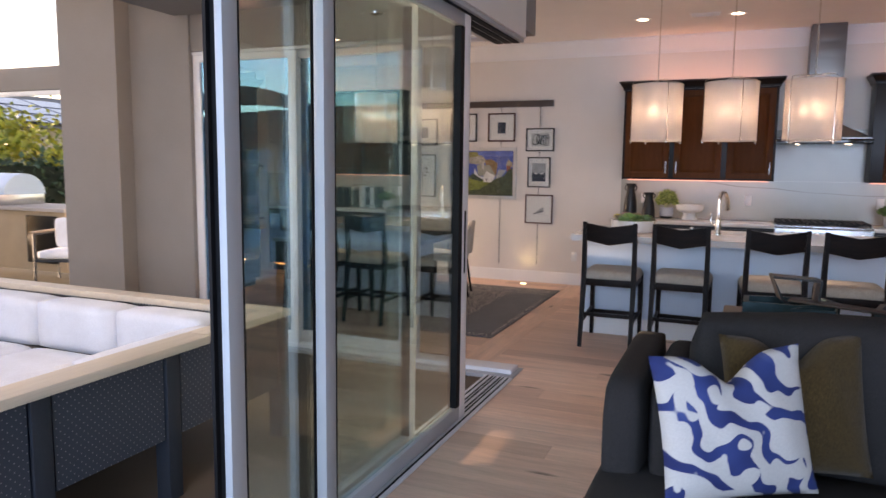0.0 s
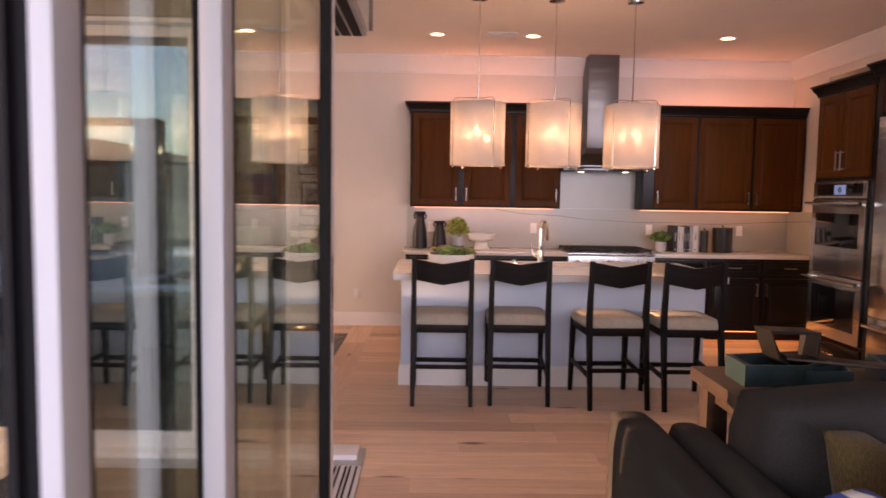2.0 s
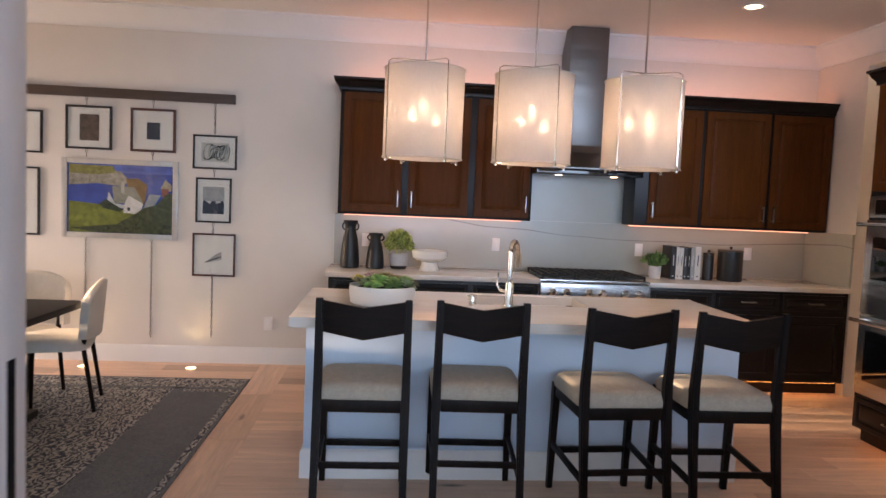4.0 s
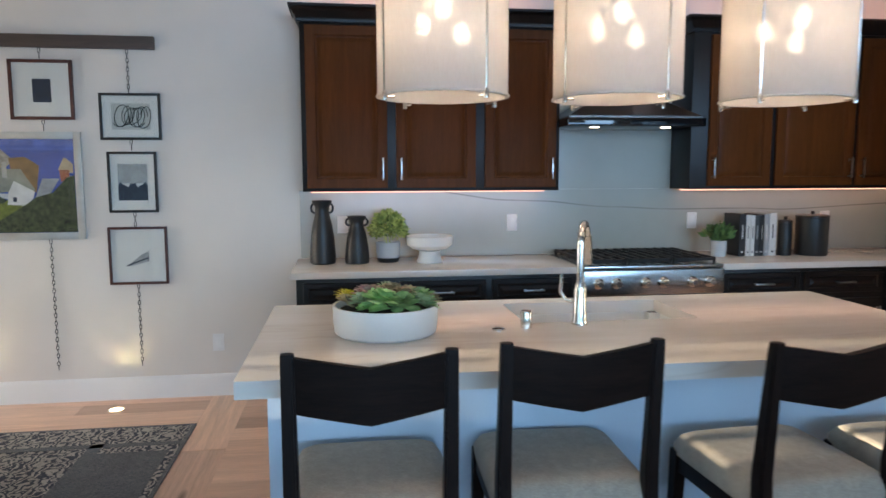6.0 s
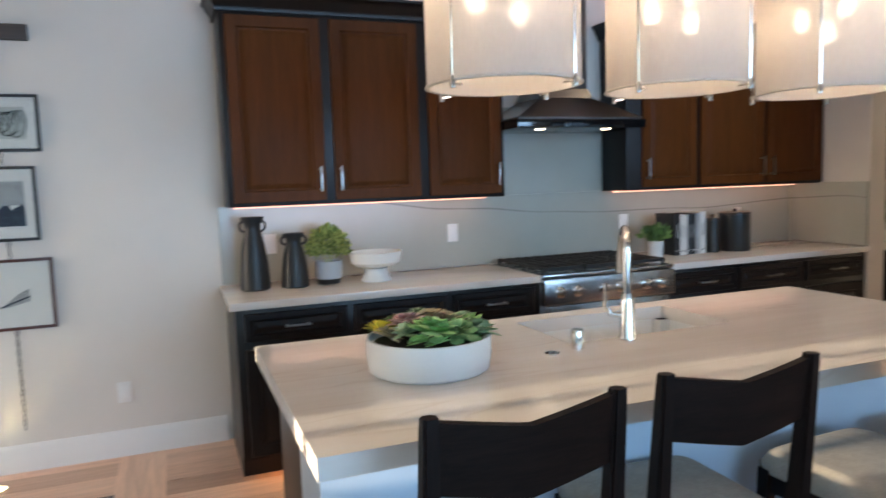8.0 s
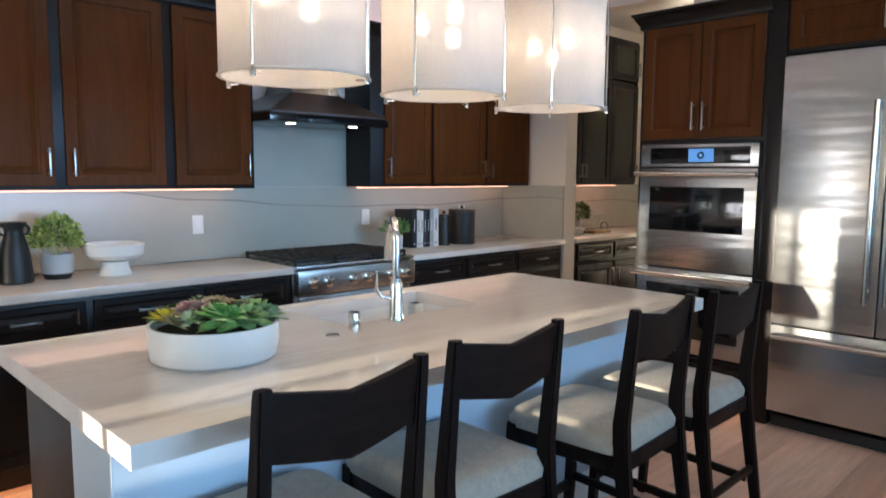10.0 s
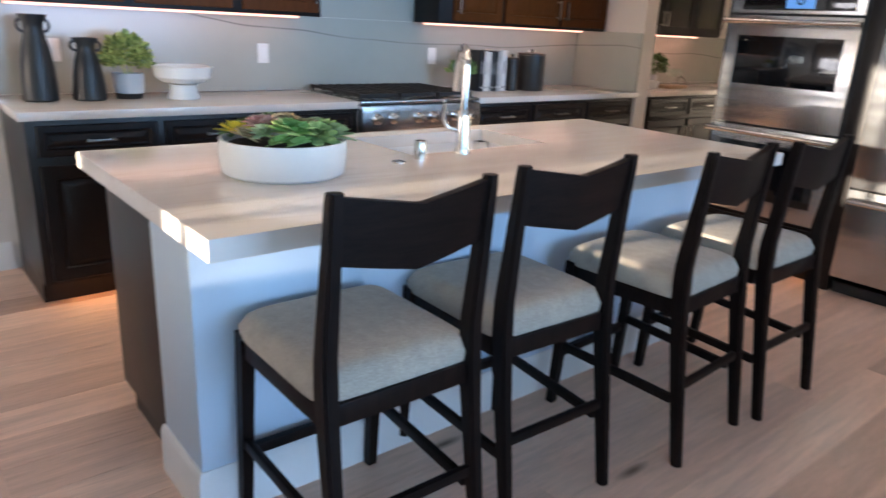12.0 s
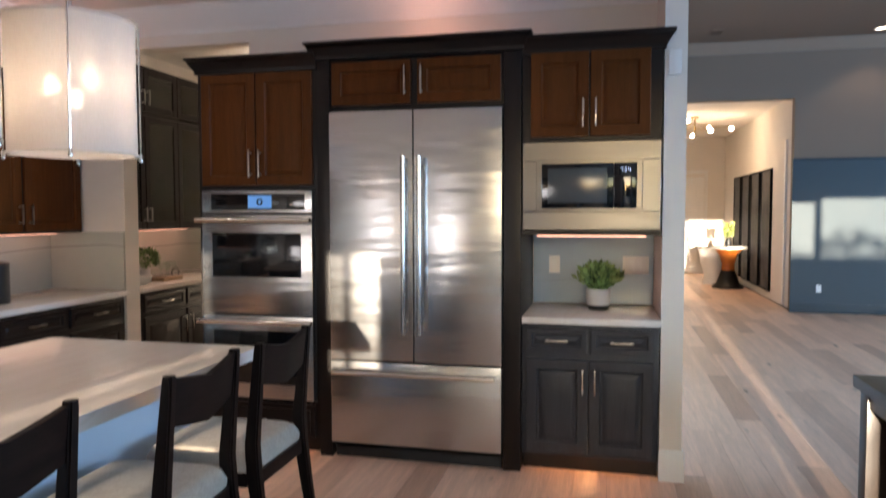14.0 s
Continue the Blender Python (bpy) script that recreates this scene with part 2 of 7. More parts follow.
def glass(name, tint=(0.93, 0.97, 0.95), rough=0.0, base=0.05, coat=(0.9, 1.0, 0.96)):
    m, t, p = nodes_of(name)
    out = t.nodes["Material Output"]
    tr = add(t, "ShaderNodeBsdfTransparent")
    tr.inputs[0].default_value = (*tint, 1)
    gl = add(t, "ShaderNodeBsdfGlossy")
    gl.inputs["Color"].default_value = (*coat, 1)
    gl.inputs["Roughness"].default_value = rough
    lw = add(t, "ShaderNodeLayerWeight", Blend=0.5)
    pw = t.nodes.new("ShaderNodeMath")
    pw.operation = 'POWER'
    pw.inputs[1].default_value = 3.6
    t.links.new(lw.outputs["Facing"], pw.inputs[0])
    fr = add(t, "ShaderNodeMapRange")
    fr.inputs["To Min"].default_value, fr.inputs["To Max"].default_value = base, 0.92
    t.links.new(pw.outputs[0], fr.inputs["Value"])
    mx = t.nodes.new("ShaderNodeMixShader")
    t.links.new(fr.outputs[0], mx.inputs[0])
    t.links.new(tr.outputs[0], mx.inputs[1])
    t.links.new(gl.outputs[0], mx.inputs[2])
    t.links.new(mx.outputs[0], out.inputs[0])
    return m


WALL = plain("wall_paint", (0.74, 0.69, 0.63), 0.75, vary=0.03, fine=160, bump=0.06)
CEIL = plain("ceiling_paint", (0.80, 0.77, 0.73), 0.85, vary=0.03, fine=120, bump=0.05)
TRIM = plain("white_trim_paint", (0.80, 0.79, 0.77), 0.45, vary=0.03, bump=0.02)
# Greige taken darker so the overlit living room stays dim.
GREIGE = plain("dimmed_greige", (0.22, 0.158, 0.115), 0.8, vary=0.03, fine=140, bump=0.05)
STUCCO = plain("grey_stucco", (0.27, 0.24, 0.22), 0.9, vary=0.08, scale=2, fine=70, bump=0.5)
CONCRETE = plain("patio_concrete", (0.42, 0.39, 0.36), 0.8, vary=0.14, scale=1.4, fine=40, bump=0.2)
# White frame vinyl, darkened where the window lamp overlights it.
DIM_VINYL = plain("dimmed_white_frame", (0.36, 0.38, 0.395), 0.4, vary=0.02, bump=0.0)
# The same white, lightened for sunlit tracks and frames.
LIT_VINYL = plain("lit_white_vinyl", (0.78, 0.77, 0.78), 0.35, vary=0.03, bump=0.0)
GASKET = plain("black_gasket", (0.005, 0.005, 0.006), 0.6, vary=0.1, spec=0.15)
BLUEWALL = plain("deep_blue_paint", (0.018, 0.042, 0.056), 0.5, vary=0.08)
PLANK = floor_wood("oak_floor")
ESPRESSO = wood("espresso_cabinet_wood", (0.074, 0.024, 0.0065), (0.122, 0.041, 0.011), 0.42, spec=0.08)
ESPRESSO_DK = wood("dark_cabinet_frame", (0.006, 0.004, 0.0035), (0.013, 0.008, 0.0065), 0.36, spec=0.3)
STOOLWOOD = wood("black_brown_stool_wood", (0.0025, 0.002, 0.002), (0.016, 0.008, 0.006), 0.45, spec=0.14)
QUARTZ = streaked_quartz("island_quartz")
SPLASH = stone_top("backsplash_quartz", (0.42, 0.425, 0.375), (0.15, 0.15, 0.14), 0.22, 0.2, 0.9, 0.014)
STEEL = steel("stainless_steel")
# Stainless steel darkened to hold down the chimney's bright reflections.
HOODSTEEL = steel("dimmed_hood_steel", (0.19, 0.175, 0.165), 0.36)
# Darker copy of the steel; offsets the sky glare on the trim.
TRIMSTEEL = steel("dimmed_trim_steel", (0.19, 0.185, 0.18), 0.3)
# Dark cabinet wood with the blue sky sheen put into its colour.
SKYLIT_WOOD = wood("skylit_cabinet_wood", (0.016, 0.018, 0.024), (0.036, 0.040, 0.052), 0.42, spec=0.35)
SIDETILE = stone_top("pale_blue_quartz", (0.42, 0.53, 0.63), (0.30, 0.34, 0.37), 0.22, 0.16, 0.4, 0.010)
CHROME = plain("polished_nickel", (0.72, 0.69, 0.64), 0.16, 1.0, vary=0.03, bump=0.0)
PULL = plain("brushed_nickel", (0.44, 0.42, 0.39), 0.28, 1.0, vary=0.05, bump=0.0)
BLACKGLASS = plain("black_glass", (0.008, 0.008, 0.009), 0.06, vary=0.1, bump=0.0, spec=0.6)
IRON = plain("cast_iron", (0.015, 0.015, 0.016), 0.6, vary=0.2, bump=0.2)
SEAT = fabric("pale_seat_fabric", (0.35, 0.305, 0.25), (0.47, 0.415, 0.345), 330, bump=0.15, streak=(0.3, 1, 1), mottle=26.0)
SOFA = fabric("charcoal_sofa_fabric", (0.013, 0.012, 0.012), (0.030, 0.0275, 0.027), 300, sheen=0.0)
GLASS = glass("clear_glass")
CABGLASS = glass("cabinet_glass", (0.82, 0.80, 0.77), 0.0, 0.015)
DOORGLASS = glass("tinted_door_glass", (0.84, 0.92, 0.90), 0.0, 0.17)
WHITECER = plain("white_ceramic", (0.82, 0.82, 0.80), 0.35, vary=0.03, bump=0.02)
BLACKCER = plain("black_ceramic", (0.012, 0.014, 0.016), 0.45, vary=0.15, bump=0.1)
LED = glow("led_strip", (1.0, 0.48, 0.34), 3.6)
LED_TOE = glow("toe_kick_led", (1.0, 0.42, 0.13), 8.0)
CAN = glow("can_lamp", (1.0, 0.86, 0.68), 14.0)
BULB = glow("warm_bulb", (1.0, 0.82, 0.62), 58.0)

# ---- setting: floors, walls, ceilings ----
NW = 9.77      # inner face of the kitchen's north wall
EW = 2.90      # face of the wall behind the appliances
KH, GH = 3.05, 4.10


def wall(name, rows, mat=None, label="", bevel=0.0):
    return solo(name, boxes(rows, bevel), mat or WALL, label, "wall", kind="structure", smooth=None)


floor = solo("floor", box(-5.9, 17.0, -5.1, NW + 0.15, -0.2, -0.02), plain("subfloor", (0.10, 0.07, 0.05), 0.8), "pale oak plank floor through the open plan rooms", "floor", kind="structure", smooth=None)
wall("wall_north", [(-6.05, 5.6, NW, NW + 0.15, -0.2, KH + 0.2)], label="smooth warm white painted kitchen and dining wall")
wall("wall_east", [(EW, EW + 0.16, 5.12, 7.995, -0.2, KH), (EW, EW + 0.16, 9.08, NW, -0.2, KH), (EW, EW + 0.16, 7.995, 9.08, 2.78, KH)], label="warm white wall behind the appliances with a pantry opening")
wall("wall_return", [(2.24, 16.8, 5.0, 5.12, -0.2, KH)], label="white wall end beside the kitchen passage")
wall("wall_pantry", [(5.45, 5.6, 5.12, NW, -0.2, KH)], label="plain pantry end wall")
wall("wall_drop", [(-1.55, 16.8, 5.0, 5.12, KH, GH)], label="plain white drop wall over the kitchen edge")
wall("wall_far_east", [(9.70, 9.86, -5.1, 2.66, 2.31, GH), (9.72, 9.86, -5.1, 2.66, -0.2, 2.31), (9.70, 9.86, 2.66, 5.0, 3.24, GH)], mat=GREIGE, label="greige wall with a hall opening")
blue = thing("blue_wall_panelling", (9.70, 0.6, 0), "deep blue painted wall panelling on the far wall", "panelling", kind="structure")
part("panel_face", boxes([(-0.02, 0.02, -5.5, 2.075, 0, 2.31)]), BLUEWALL, blue, smooth=None)
part("cap_rail", box(-0.045, 0.0, -5.5, 2.085, 2.30, 2.335, 0.004), BLUEWALL, blue)
part("base_rail", box(-0.035, -0.02, -5.5, 2.08, 0, 0.14, 0.003), BLUEWALL, blue)
wall("wall_hall", [(9.86, 16.8, 2.40, 2.56, -0.2, 3.5)], label="white hallway side wall")
wall("wall_hall_end", [(16.6, 16.8, 2.56, 5.0, -0.2, 3.5)], label="white hallway end wall")
wall("wall_south", [(-1.84, 9.86, -5.1, -4.95, -0.2, 0.3), (-1.84, 9.86, -5.1, -4.95, 3.8, GH), (-1.84, -1.2, -5.1, -4.95, 0.3, 3.8), (4.6, 9.86, -5.1, -4.95, 0.3, 3.8)], label="white wall with a wide window opening")
wall("wall_west_header", [(-1.84, -1.55, -4.95, 5.62, 2.36, GH), (-1.84, -1.55, -4.95, -1.2, -0.2, 2.36)], label="white header wall over the sliding doors")
wall("wall_patio_north", [(-5.78, -4.452, 5.60, 5.86, -0.2, 3.1)], STUCCO, "grey stucco patio wall beside the sliding doors")
wall("wall_patio_lintel", [(-4.45, -1.55, 5.62, 5.86, 2.42, KH)], STUCCO, "grey stucco patio wall over the sliding doors")
wall("wall_patio_pier", [(-5.78, -5.1, 5.44, 5.598, -0.2, 3.1)], STUCCO, "grey stucco pier at the patio corner")
wall("wall_dining_west", [(-6.05, -5.9, 5.86, 7.02, -0.2, KH), (-6.05, -5.9, 9.4, NW, -0.2, KH), (-6.05, -5.9, 7.02, 9.4, -0.2, 0.35), (-6.05, -5.9, 7.02, 9.4, 1.75, KH), (-6.05, -5.9, 7.45, 8.15, 0.35, 1.75), (-6.05, -5.9, 7.02, 7.45, 0.35, 0.90)], label="white dining wall with a wide window opening")
solo("ceiling", boxes([(-6.05, 5.6, 5.12, NW + 0.15, KH, KH + 0.12)]), CEIL, "smooth white kitchen and dining ceiling", "ceiling", kind="structure", smooth=None)
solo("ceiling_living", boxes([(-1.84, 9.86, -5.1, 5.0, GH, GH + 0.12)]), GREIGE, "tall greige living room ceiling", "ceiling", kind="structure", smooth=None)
solo("ceiling_hall", boxes([(9.86, 16.8, 2.56, 5.0, 3.38, 3.5)]), CEIL, "white hallway ceiling", "ceiling", kind="structure", smooth=None)
solo("ceiling_patio", boxes([(-4.6, -1.84, 3.6, 5.62, 2.72, 3.0)]), STUCCO, "beige stucco patio ceiling", "ceiling", kind="structure", smooth=None)
solo("patio_floor", box(-14, -1.84, -8, 5.6, -0.2, -0.03), CONCRETE, "pale brushed concrete patio floor", "floor", kind="structure", smooth=None)


def strip_profile(path, prof):
    """A moulding: a cross-section of (out, up) rows swept along a plan path to whose right the room lies."""
    bm = bmesh.new()
    n = len(path)
    rings = []
    for i, (x, y) in enumerate(path):
        a = Vector((x, y)) - Vector(path[i - 1]) if i else Vector(path[1]) - Vector(path[0])
        b = Vector(path[i + 1]) - Vector((x, y)) if i < n - 1 else a
        a.normalize(), b.normalize()
        na, nb = Vector((a.y, -a.x)), Vector((b.y, -b.x))
        d = (na + nb) / (1 + na.dot(nb))
        rings.append([bm.verts.new((x + d.x * o, y + d.y * o, z)) for o, z in prof])
    for r, s in zip(rings, rings[1:]):
        for k in range(len(prof)):
            bm.faces.new((r[k], r[(k + 1) % len(prof)], s[(k + 1) % len(prof)], s[k]))
    bm.faces.new(rings[0][::-1])
    bm.faces.new(rings[-1])
    return bm


def crown_prof(z, h=0.185, o=0.13):
    return [(0.0, z), (o, z), (o, z - 0.018), (o - 0.012, z - 0.022), (o * 0.75, z - h * 0.35), (o * 0.35, z - h * 0.72), (0.018, z - h + 0.02), (0.016, z - h), (0.0, z - h)]


def base_prof(h=0.15):
    return [(0.0, 0.0), (0.0, h), (0.006, h), (0.012, h - 0.012), (0.015, h - 0.02), (0.015, 0.0)]


solo("crown_moulding", strip_profile([(-5.9, NW), (EW, NW), (EW, 5.12)], crown_prof(KH)), TRIM, "white crown moulding round the kitchen ceiling", "moulding", kind="structure")
solo("baseboard", strip_profile([(-5.9, NW), (-1.50, NW)], base_prof()), TRIM, "tall white baseboard along the dining wall", "baseboard", kind="structure")
solo("baseboard_return", strip_profile([(2.24, 5.125), (2.24, 5.0), (9.7, 5.0)], [(o, z) for o, z in base_prof(0.18)]), TRIM, "tall white baseboard round the wall end", "baseboard", kind="structure")
solo("crown_moulding_far", strip_profile([(9.70, 5.0), (9.70, -4.95)], crown_prof(GH, 0.16, 0.14)), plain("pale_greige_paint", (0.30, 0.225, 0.17), 0.6, vary=0.03), "pale greige crown moulding on the far wall", "moulding", kind="structure")

# ---- cabinets ----
def panel_door(w, h, t=0.02, frame_w=0.058):
    """A raised-panel cabinet front; x across, z up, its face towards -y."""
    bm = bmesh.new()
    f = min(frame_w, w * 0.28, h * 0.28)
    rings = []
    for inset, depth in ((0.0, 0.003), (0.003, 0.0), (f, 0.0), (f + 0.007, 0.010), (f + 0.016, 0.0115), (f + 0.040, 0.003), (f + 0.044, 0.002)):
        rings.append([bm.verts.new((x, depth, z)) for x, z in ((inset, inset), (w - inset, inset), (w - inset, h - inset), (inset, h - inset))])
    back = [bm.verts.new((x, t, z)) for x, z in ((0, 0), (w, 0), (w, h), (0, h))]
    for a, b in zip([back] + rings, rings):
        for k in range(4):
            bm.faces.new((a[k], a[(k + 1) % 4], b[(k + 1) % 4], b[k]))
    bm.faces.new(rings[-1])
    bm.faces.new(back[::-1])
    return bm


def bar_pull(x, z, length, upright=True, out=0.032, r=0.005, parent=None, name="handle", y=0.0):
    if upright:
        bm = join(box(x - r, x + r, y - out - r, y - out + r, z - length / 2, z + length / 2, 0.002), box(x - r, x + r, y - out, y, z - length * 0.4 - r, z - length * 0.4 + r), box(x - r, x + r, y - out, y, z + length * 0.4 - r, z + length * 0.4 + r))
    else:
        bm = join(box(x - length / 2, x + length / 2, y - out - r, y - out + r, z - r, z + r, 0.002), box(x - length * 0.4 - r, x - length * 0.4 + r, y - out, y, z - r, z + r), box(x + length * 0.4 - r, x + length * 0.4 + r, y - out, y, z - r, z + r))
    return part(name, bm, PULL, parent, "slim brushed nickel bar handle")


def door_on(root, x, z, w, h, hinge, mat=None, pull=0.14, low=True, name="door"):
    d = part(name, moved(panel_door(w, h), Matrix.Translation((x, -0.02, z))), mat or ESPRESSO, root, smooth=25)
    if hinge:
        hx = x + (w - 0.03 if hinge == 'L' else 0.03)
        hz = z + (0.05 + pull / 2 if low else h - 0.05 - pull / 2)
        bar_pull(hx, hz, pull, True, parent=d, y=-0.02)
    return d


def drawer_on(root, x, z, w, h, mat=None, pull=0.13):
    d = part("drawer_front", moved(panel_door(w, h, frame_w=0.03), Matrix.Translation((x, -0.02, z))), mat or ESPRESSO_DK, root, smooth=25)
    bar_pull(x + w / 2, z + h / 2, min(pull, w * 0.5), False, parent=d, y=-0.02)
    return d


CROWN = [(0.0, 0.0), (0.0, 0.10), (0.062, 0.10), (0.062, 0.085), (0.052, 0.08), (0.04, 0.055), (0.022, 0.03), (0.016, 0.018), (0.016, 0.0)]


def cab_crown(root, w, d, z, left=True, right=True):
    path = [(w, 0.0), (0.0, 0.0)]
    if left:
        path = path + [(0.0, d)]
    if right:
        path = [(w, d)] + path
    part("crown", strip_profile(path[::-1], [(o, z + u) for o, u in CROWN]), ESPRESSO_DK, root)


def upper_cabinet(m, w, h, splits, hinges, left, right, label):
    """A wall cabinet with its front in y = 0; splits are the edges of its doors."""
    c = thing("wall_cabinet", m, label, "cabinet")
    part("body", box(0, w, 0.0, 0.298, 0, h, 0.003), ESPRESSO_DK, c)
    for (a, b), hg in zip(splits, hinges):
        door_on(c, a, 0.022, b - a, h - 0.045, hg)
    cab_crown(c, w, 0.298, h - 0.005, left, right)
    part("light_strip", box(0.04, w - 0.04, 0.20, 0.215, -0.012, 0.0), LED, c, "glowing warm LED strip", smooth=None)
    return c


UZ = 1.375
upper_cabinet(pose(-1.44, 9.47, UZ), 1.65, 1.04, [(0.03, 0.53), (0.585, 1.095), (1.155, 1.625)], "LRL", True, True, "dark espresso wall cabinet with three raised panel doors")
upper_cabinet(pose(1.12, 9.47, UZ), 1.775, 1.04, [(0.12, 0.57), (0.605, 1.185), (1.215, 1.755)], "RLR", True, False, "dark espresso wall cabinet beside the range hood")


def base_cabinet(m, w, cells, label, h=0.88, d=0.62, toe=0.105, mat=None, top_drawers=True, led=True):
    """A base unit; cells are (x0, x1, kind)."""
    c = thing("base_cabinet", m, label, "cabinet")
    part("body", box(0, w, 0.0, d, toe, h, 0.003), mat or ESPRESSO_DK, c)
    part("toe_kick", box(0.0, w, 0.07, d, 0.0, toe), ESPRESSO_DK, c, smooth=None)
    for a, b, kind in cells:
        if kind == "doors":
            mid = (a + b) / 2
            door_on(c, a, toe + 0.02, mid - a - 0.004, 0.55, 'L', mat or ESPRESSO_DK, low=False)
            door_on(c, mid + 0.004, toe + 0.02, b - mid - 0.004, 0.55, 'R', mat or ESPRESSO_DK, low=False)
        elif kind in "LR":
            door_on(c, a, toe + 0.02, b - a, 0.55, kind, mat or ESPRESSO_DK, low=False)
        elif kind == "drawers":
            drawer_on(c, a, toe + 0.02, b - a, 0.26, mat)
            drawer_on(c, a, toe + 0.30, b - a, 0.27, mat)
        if kind == "doors" and b - a > 0.6 and top_drawers:
            mid = (a + b) / 2
            drawer_on(c, a, h - 0.165, mid - a - 0.01, 0.14, mat)
            drawer_on(c, mid + 0.01, h - 0.165, b - mid - 0.01, 0.14, mat)
        else:
            drawer_on(c, a, h - 0.165, b - a, 0.14, mat)
    if led:
        part("toe_light", box(0.03, w - 0.03, 0.045, 0.057, toe - 0.012, toe), LED_TOE, c, "glowing amber LED strip", smooth=None)
    return c


BY = 9.10
base_cabinet(pose(-1.47, BY, 0), 1.69, [(0.04, 0.56, "L"), (0.60, 1.12, "R"), (1.16, 1.66, "drawers")], "near black base cabinet with drawers under the quartz counter")
base_cabinet(pose(1.145, BY, 0), 1.75, [(0.03, 0.55, "L"), (0.58, 1.13, "L"), (1.17, 1.72, "R")], "near black base cabinet between range and wall")
solo("counter", box(-1.50, 0.222, BY - 0.045, NW - 0.024, 0.882, 0.922, 0.004), QUARTZ, "pale veined quartz kitchen counter", "counter")
solo("counter", box(1.143, EW - 0.002, BY - 0.045, NW - 0.024, 0.882, 0.922, 0.004), QUARTZ, "pale veined quartz kitchen counter beside the range", "counter")
solo("backsplash", boxes([(-1.48, EW - 0.024, NW - 0.022, NW - 0.001, 0.924, 1.374), (0.215, 1.115, NW - 0.022, NW - 0.001, 1.376, 1.95)]), SPLASH, "polished grey green quartz backsplash with dark veins", "backsplash", kind="structure", smooth=None)
solo("backsplash_return", box(EW - 0.022, EW - 0.001, 9.082, NW - 0.001, 0.924, 1.38), SPLASH, "polished quartz splash on the side wall", "backsplash", kind="structure", smooth=None)

# ---- island ----
isl = thing("kitchen_island", (-1.43, 7.24, 0), "white panelled kitchen island with dark end cabinet", "island")
# White paint; blue window light is mixed into its colour.
part("front_panel", box(0.0, 2.40, 0.0, 0.30, 0.0, 0.866, 0.004), plain("skylit_island_paint", (0.53, 0.64, 0.75), 0.5, vary=0.03, bump=0.02), isl)
for q in ((0.012, 0.878, 0.302, 0.79, 0.09, 0.866), (1.70, 2.39, 0.302, 0.79, 0.09, 0.866), (0.88, 1.698, 0.302, 0.79, 0.09, 0.71)):
    part("cabinet_body", box(*q, 0.003), ESPRESSO_DK, isl, "dark espresso cabinet side")
part("toe_kick", box(0.03, 2.37, 0.302, 0.73, 0.0, 0.09), ESPRESSO_DK, isl, smooth=None)
part("baseboard", strip_profile([(0.0, 0.305), (0.0, 0.0), (2.40, 0.0), (2.40, 0.305)], [(o, z) for o, z in base_prof(0.16)]), TRIM, isl)
SX0, SX1, SY0, SY1 = -0.50, 0.20, 7.57, 7.97
top = bmesh.new()
for r in ((-1.485, SX0, 6.955, 8.07), (SX1, 1.03, 6.955, 8.07), (SX0, SX1, 6.955, SY0), (SX0, SX1, SY1, 8.07)):
    bx(top, r[0], r[1], r[2], r[3], 0.868, 0.92)
bmesh.ops.remove_doubles(top, verts=top.verts[:], dist=0.0005)
solo("island_counter", top, QUARTZ, "thick pale quartz island counter with warm veins", "counter", smooth=None)
basin = bmesh.new()
bx(basin, SX0 - 0.012, SX1 + 0.012, SY0 - 0.012, SY1 + 0.012, 0.73, 0.8675)
bmesh.ops.delete(basin, geom=[f for f in basin.faces if f.calc_center_median().z > 0.866], context='FACES')
bmesh.ops.bevel(basin, geom=[e for e in basin.edges if not e.is_boundary], offset=0.05, segments=4, affect='EDGES')
SINKWHITE = plain("white_fireclay", (0.84, 0.83, 0.81), 0.25, vary=0.02, bump=0.0)
solo("sink", basin, SINKWHITE, "white undermount kitchen sink in the island", "sink")

# ---- faucet and soap pump ----
fa = thing("faucet", pose(-0.30, 7.525, 0.92, 0, 0, -29), "polished nickel gooseneck faucet on the island", "faucet")
part("base", lathe([(0.030, 0), (0.030, 0.012), (0.026, 0.02), (0.024, 0.13), (0.021, 0.145), (0.017, 0.16)], 24), CHROME, fa)
neck = [(0, 0, 0.15), (0, 0, 0.30)] + [(0.0, 0.062 - 0.062 * math.cos(a), 0.30 + 0.075 * math.sin(a)) for a in np.linspace(0.2, 2.75, 12)]
part("spout", tube(neck, 0.015, 14), CHROME, fa)
part("spray_head", tube([neck[-1], (0, 0.132, 0.29), (0, 0.142, 0.215)], 0.018, 14, r_end=0.022), CHROME, fa)
part("lever", tube([(-0.02, 0, 0.085), (-0.055, 0, 0.09), (-0.075, 0.0, 0.12), (-0.072, 0.0, 0.19)], 0.011, 10, r_end=0.007), CHROME, fa)
so = thing("soap_pump", (-0.515, 7.50, 0.92), "small brushed nickel soap pump cap", "dispenser")
part("cap", lathe([(0.021, 0), (0.021, 0.06), (0.019, 0.064), (0.004, 0.064)], 20), CHROME, so)
solo("air_switch", lathe([(0.024, 0), (0.024, 0.004), (0.015, 0.007), (0.001, 0.007)], 20), CHROME, "small round nickel button in the counter", "button", (-0.625, 7.475, 0.92))

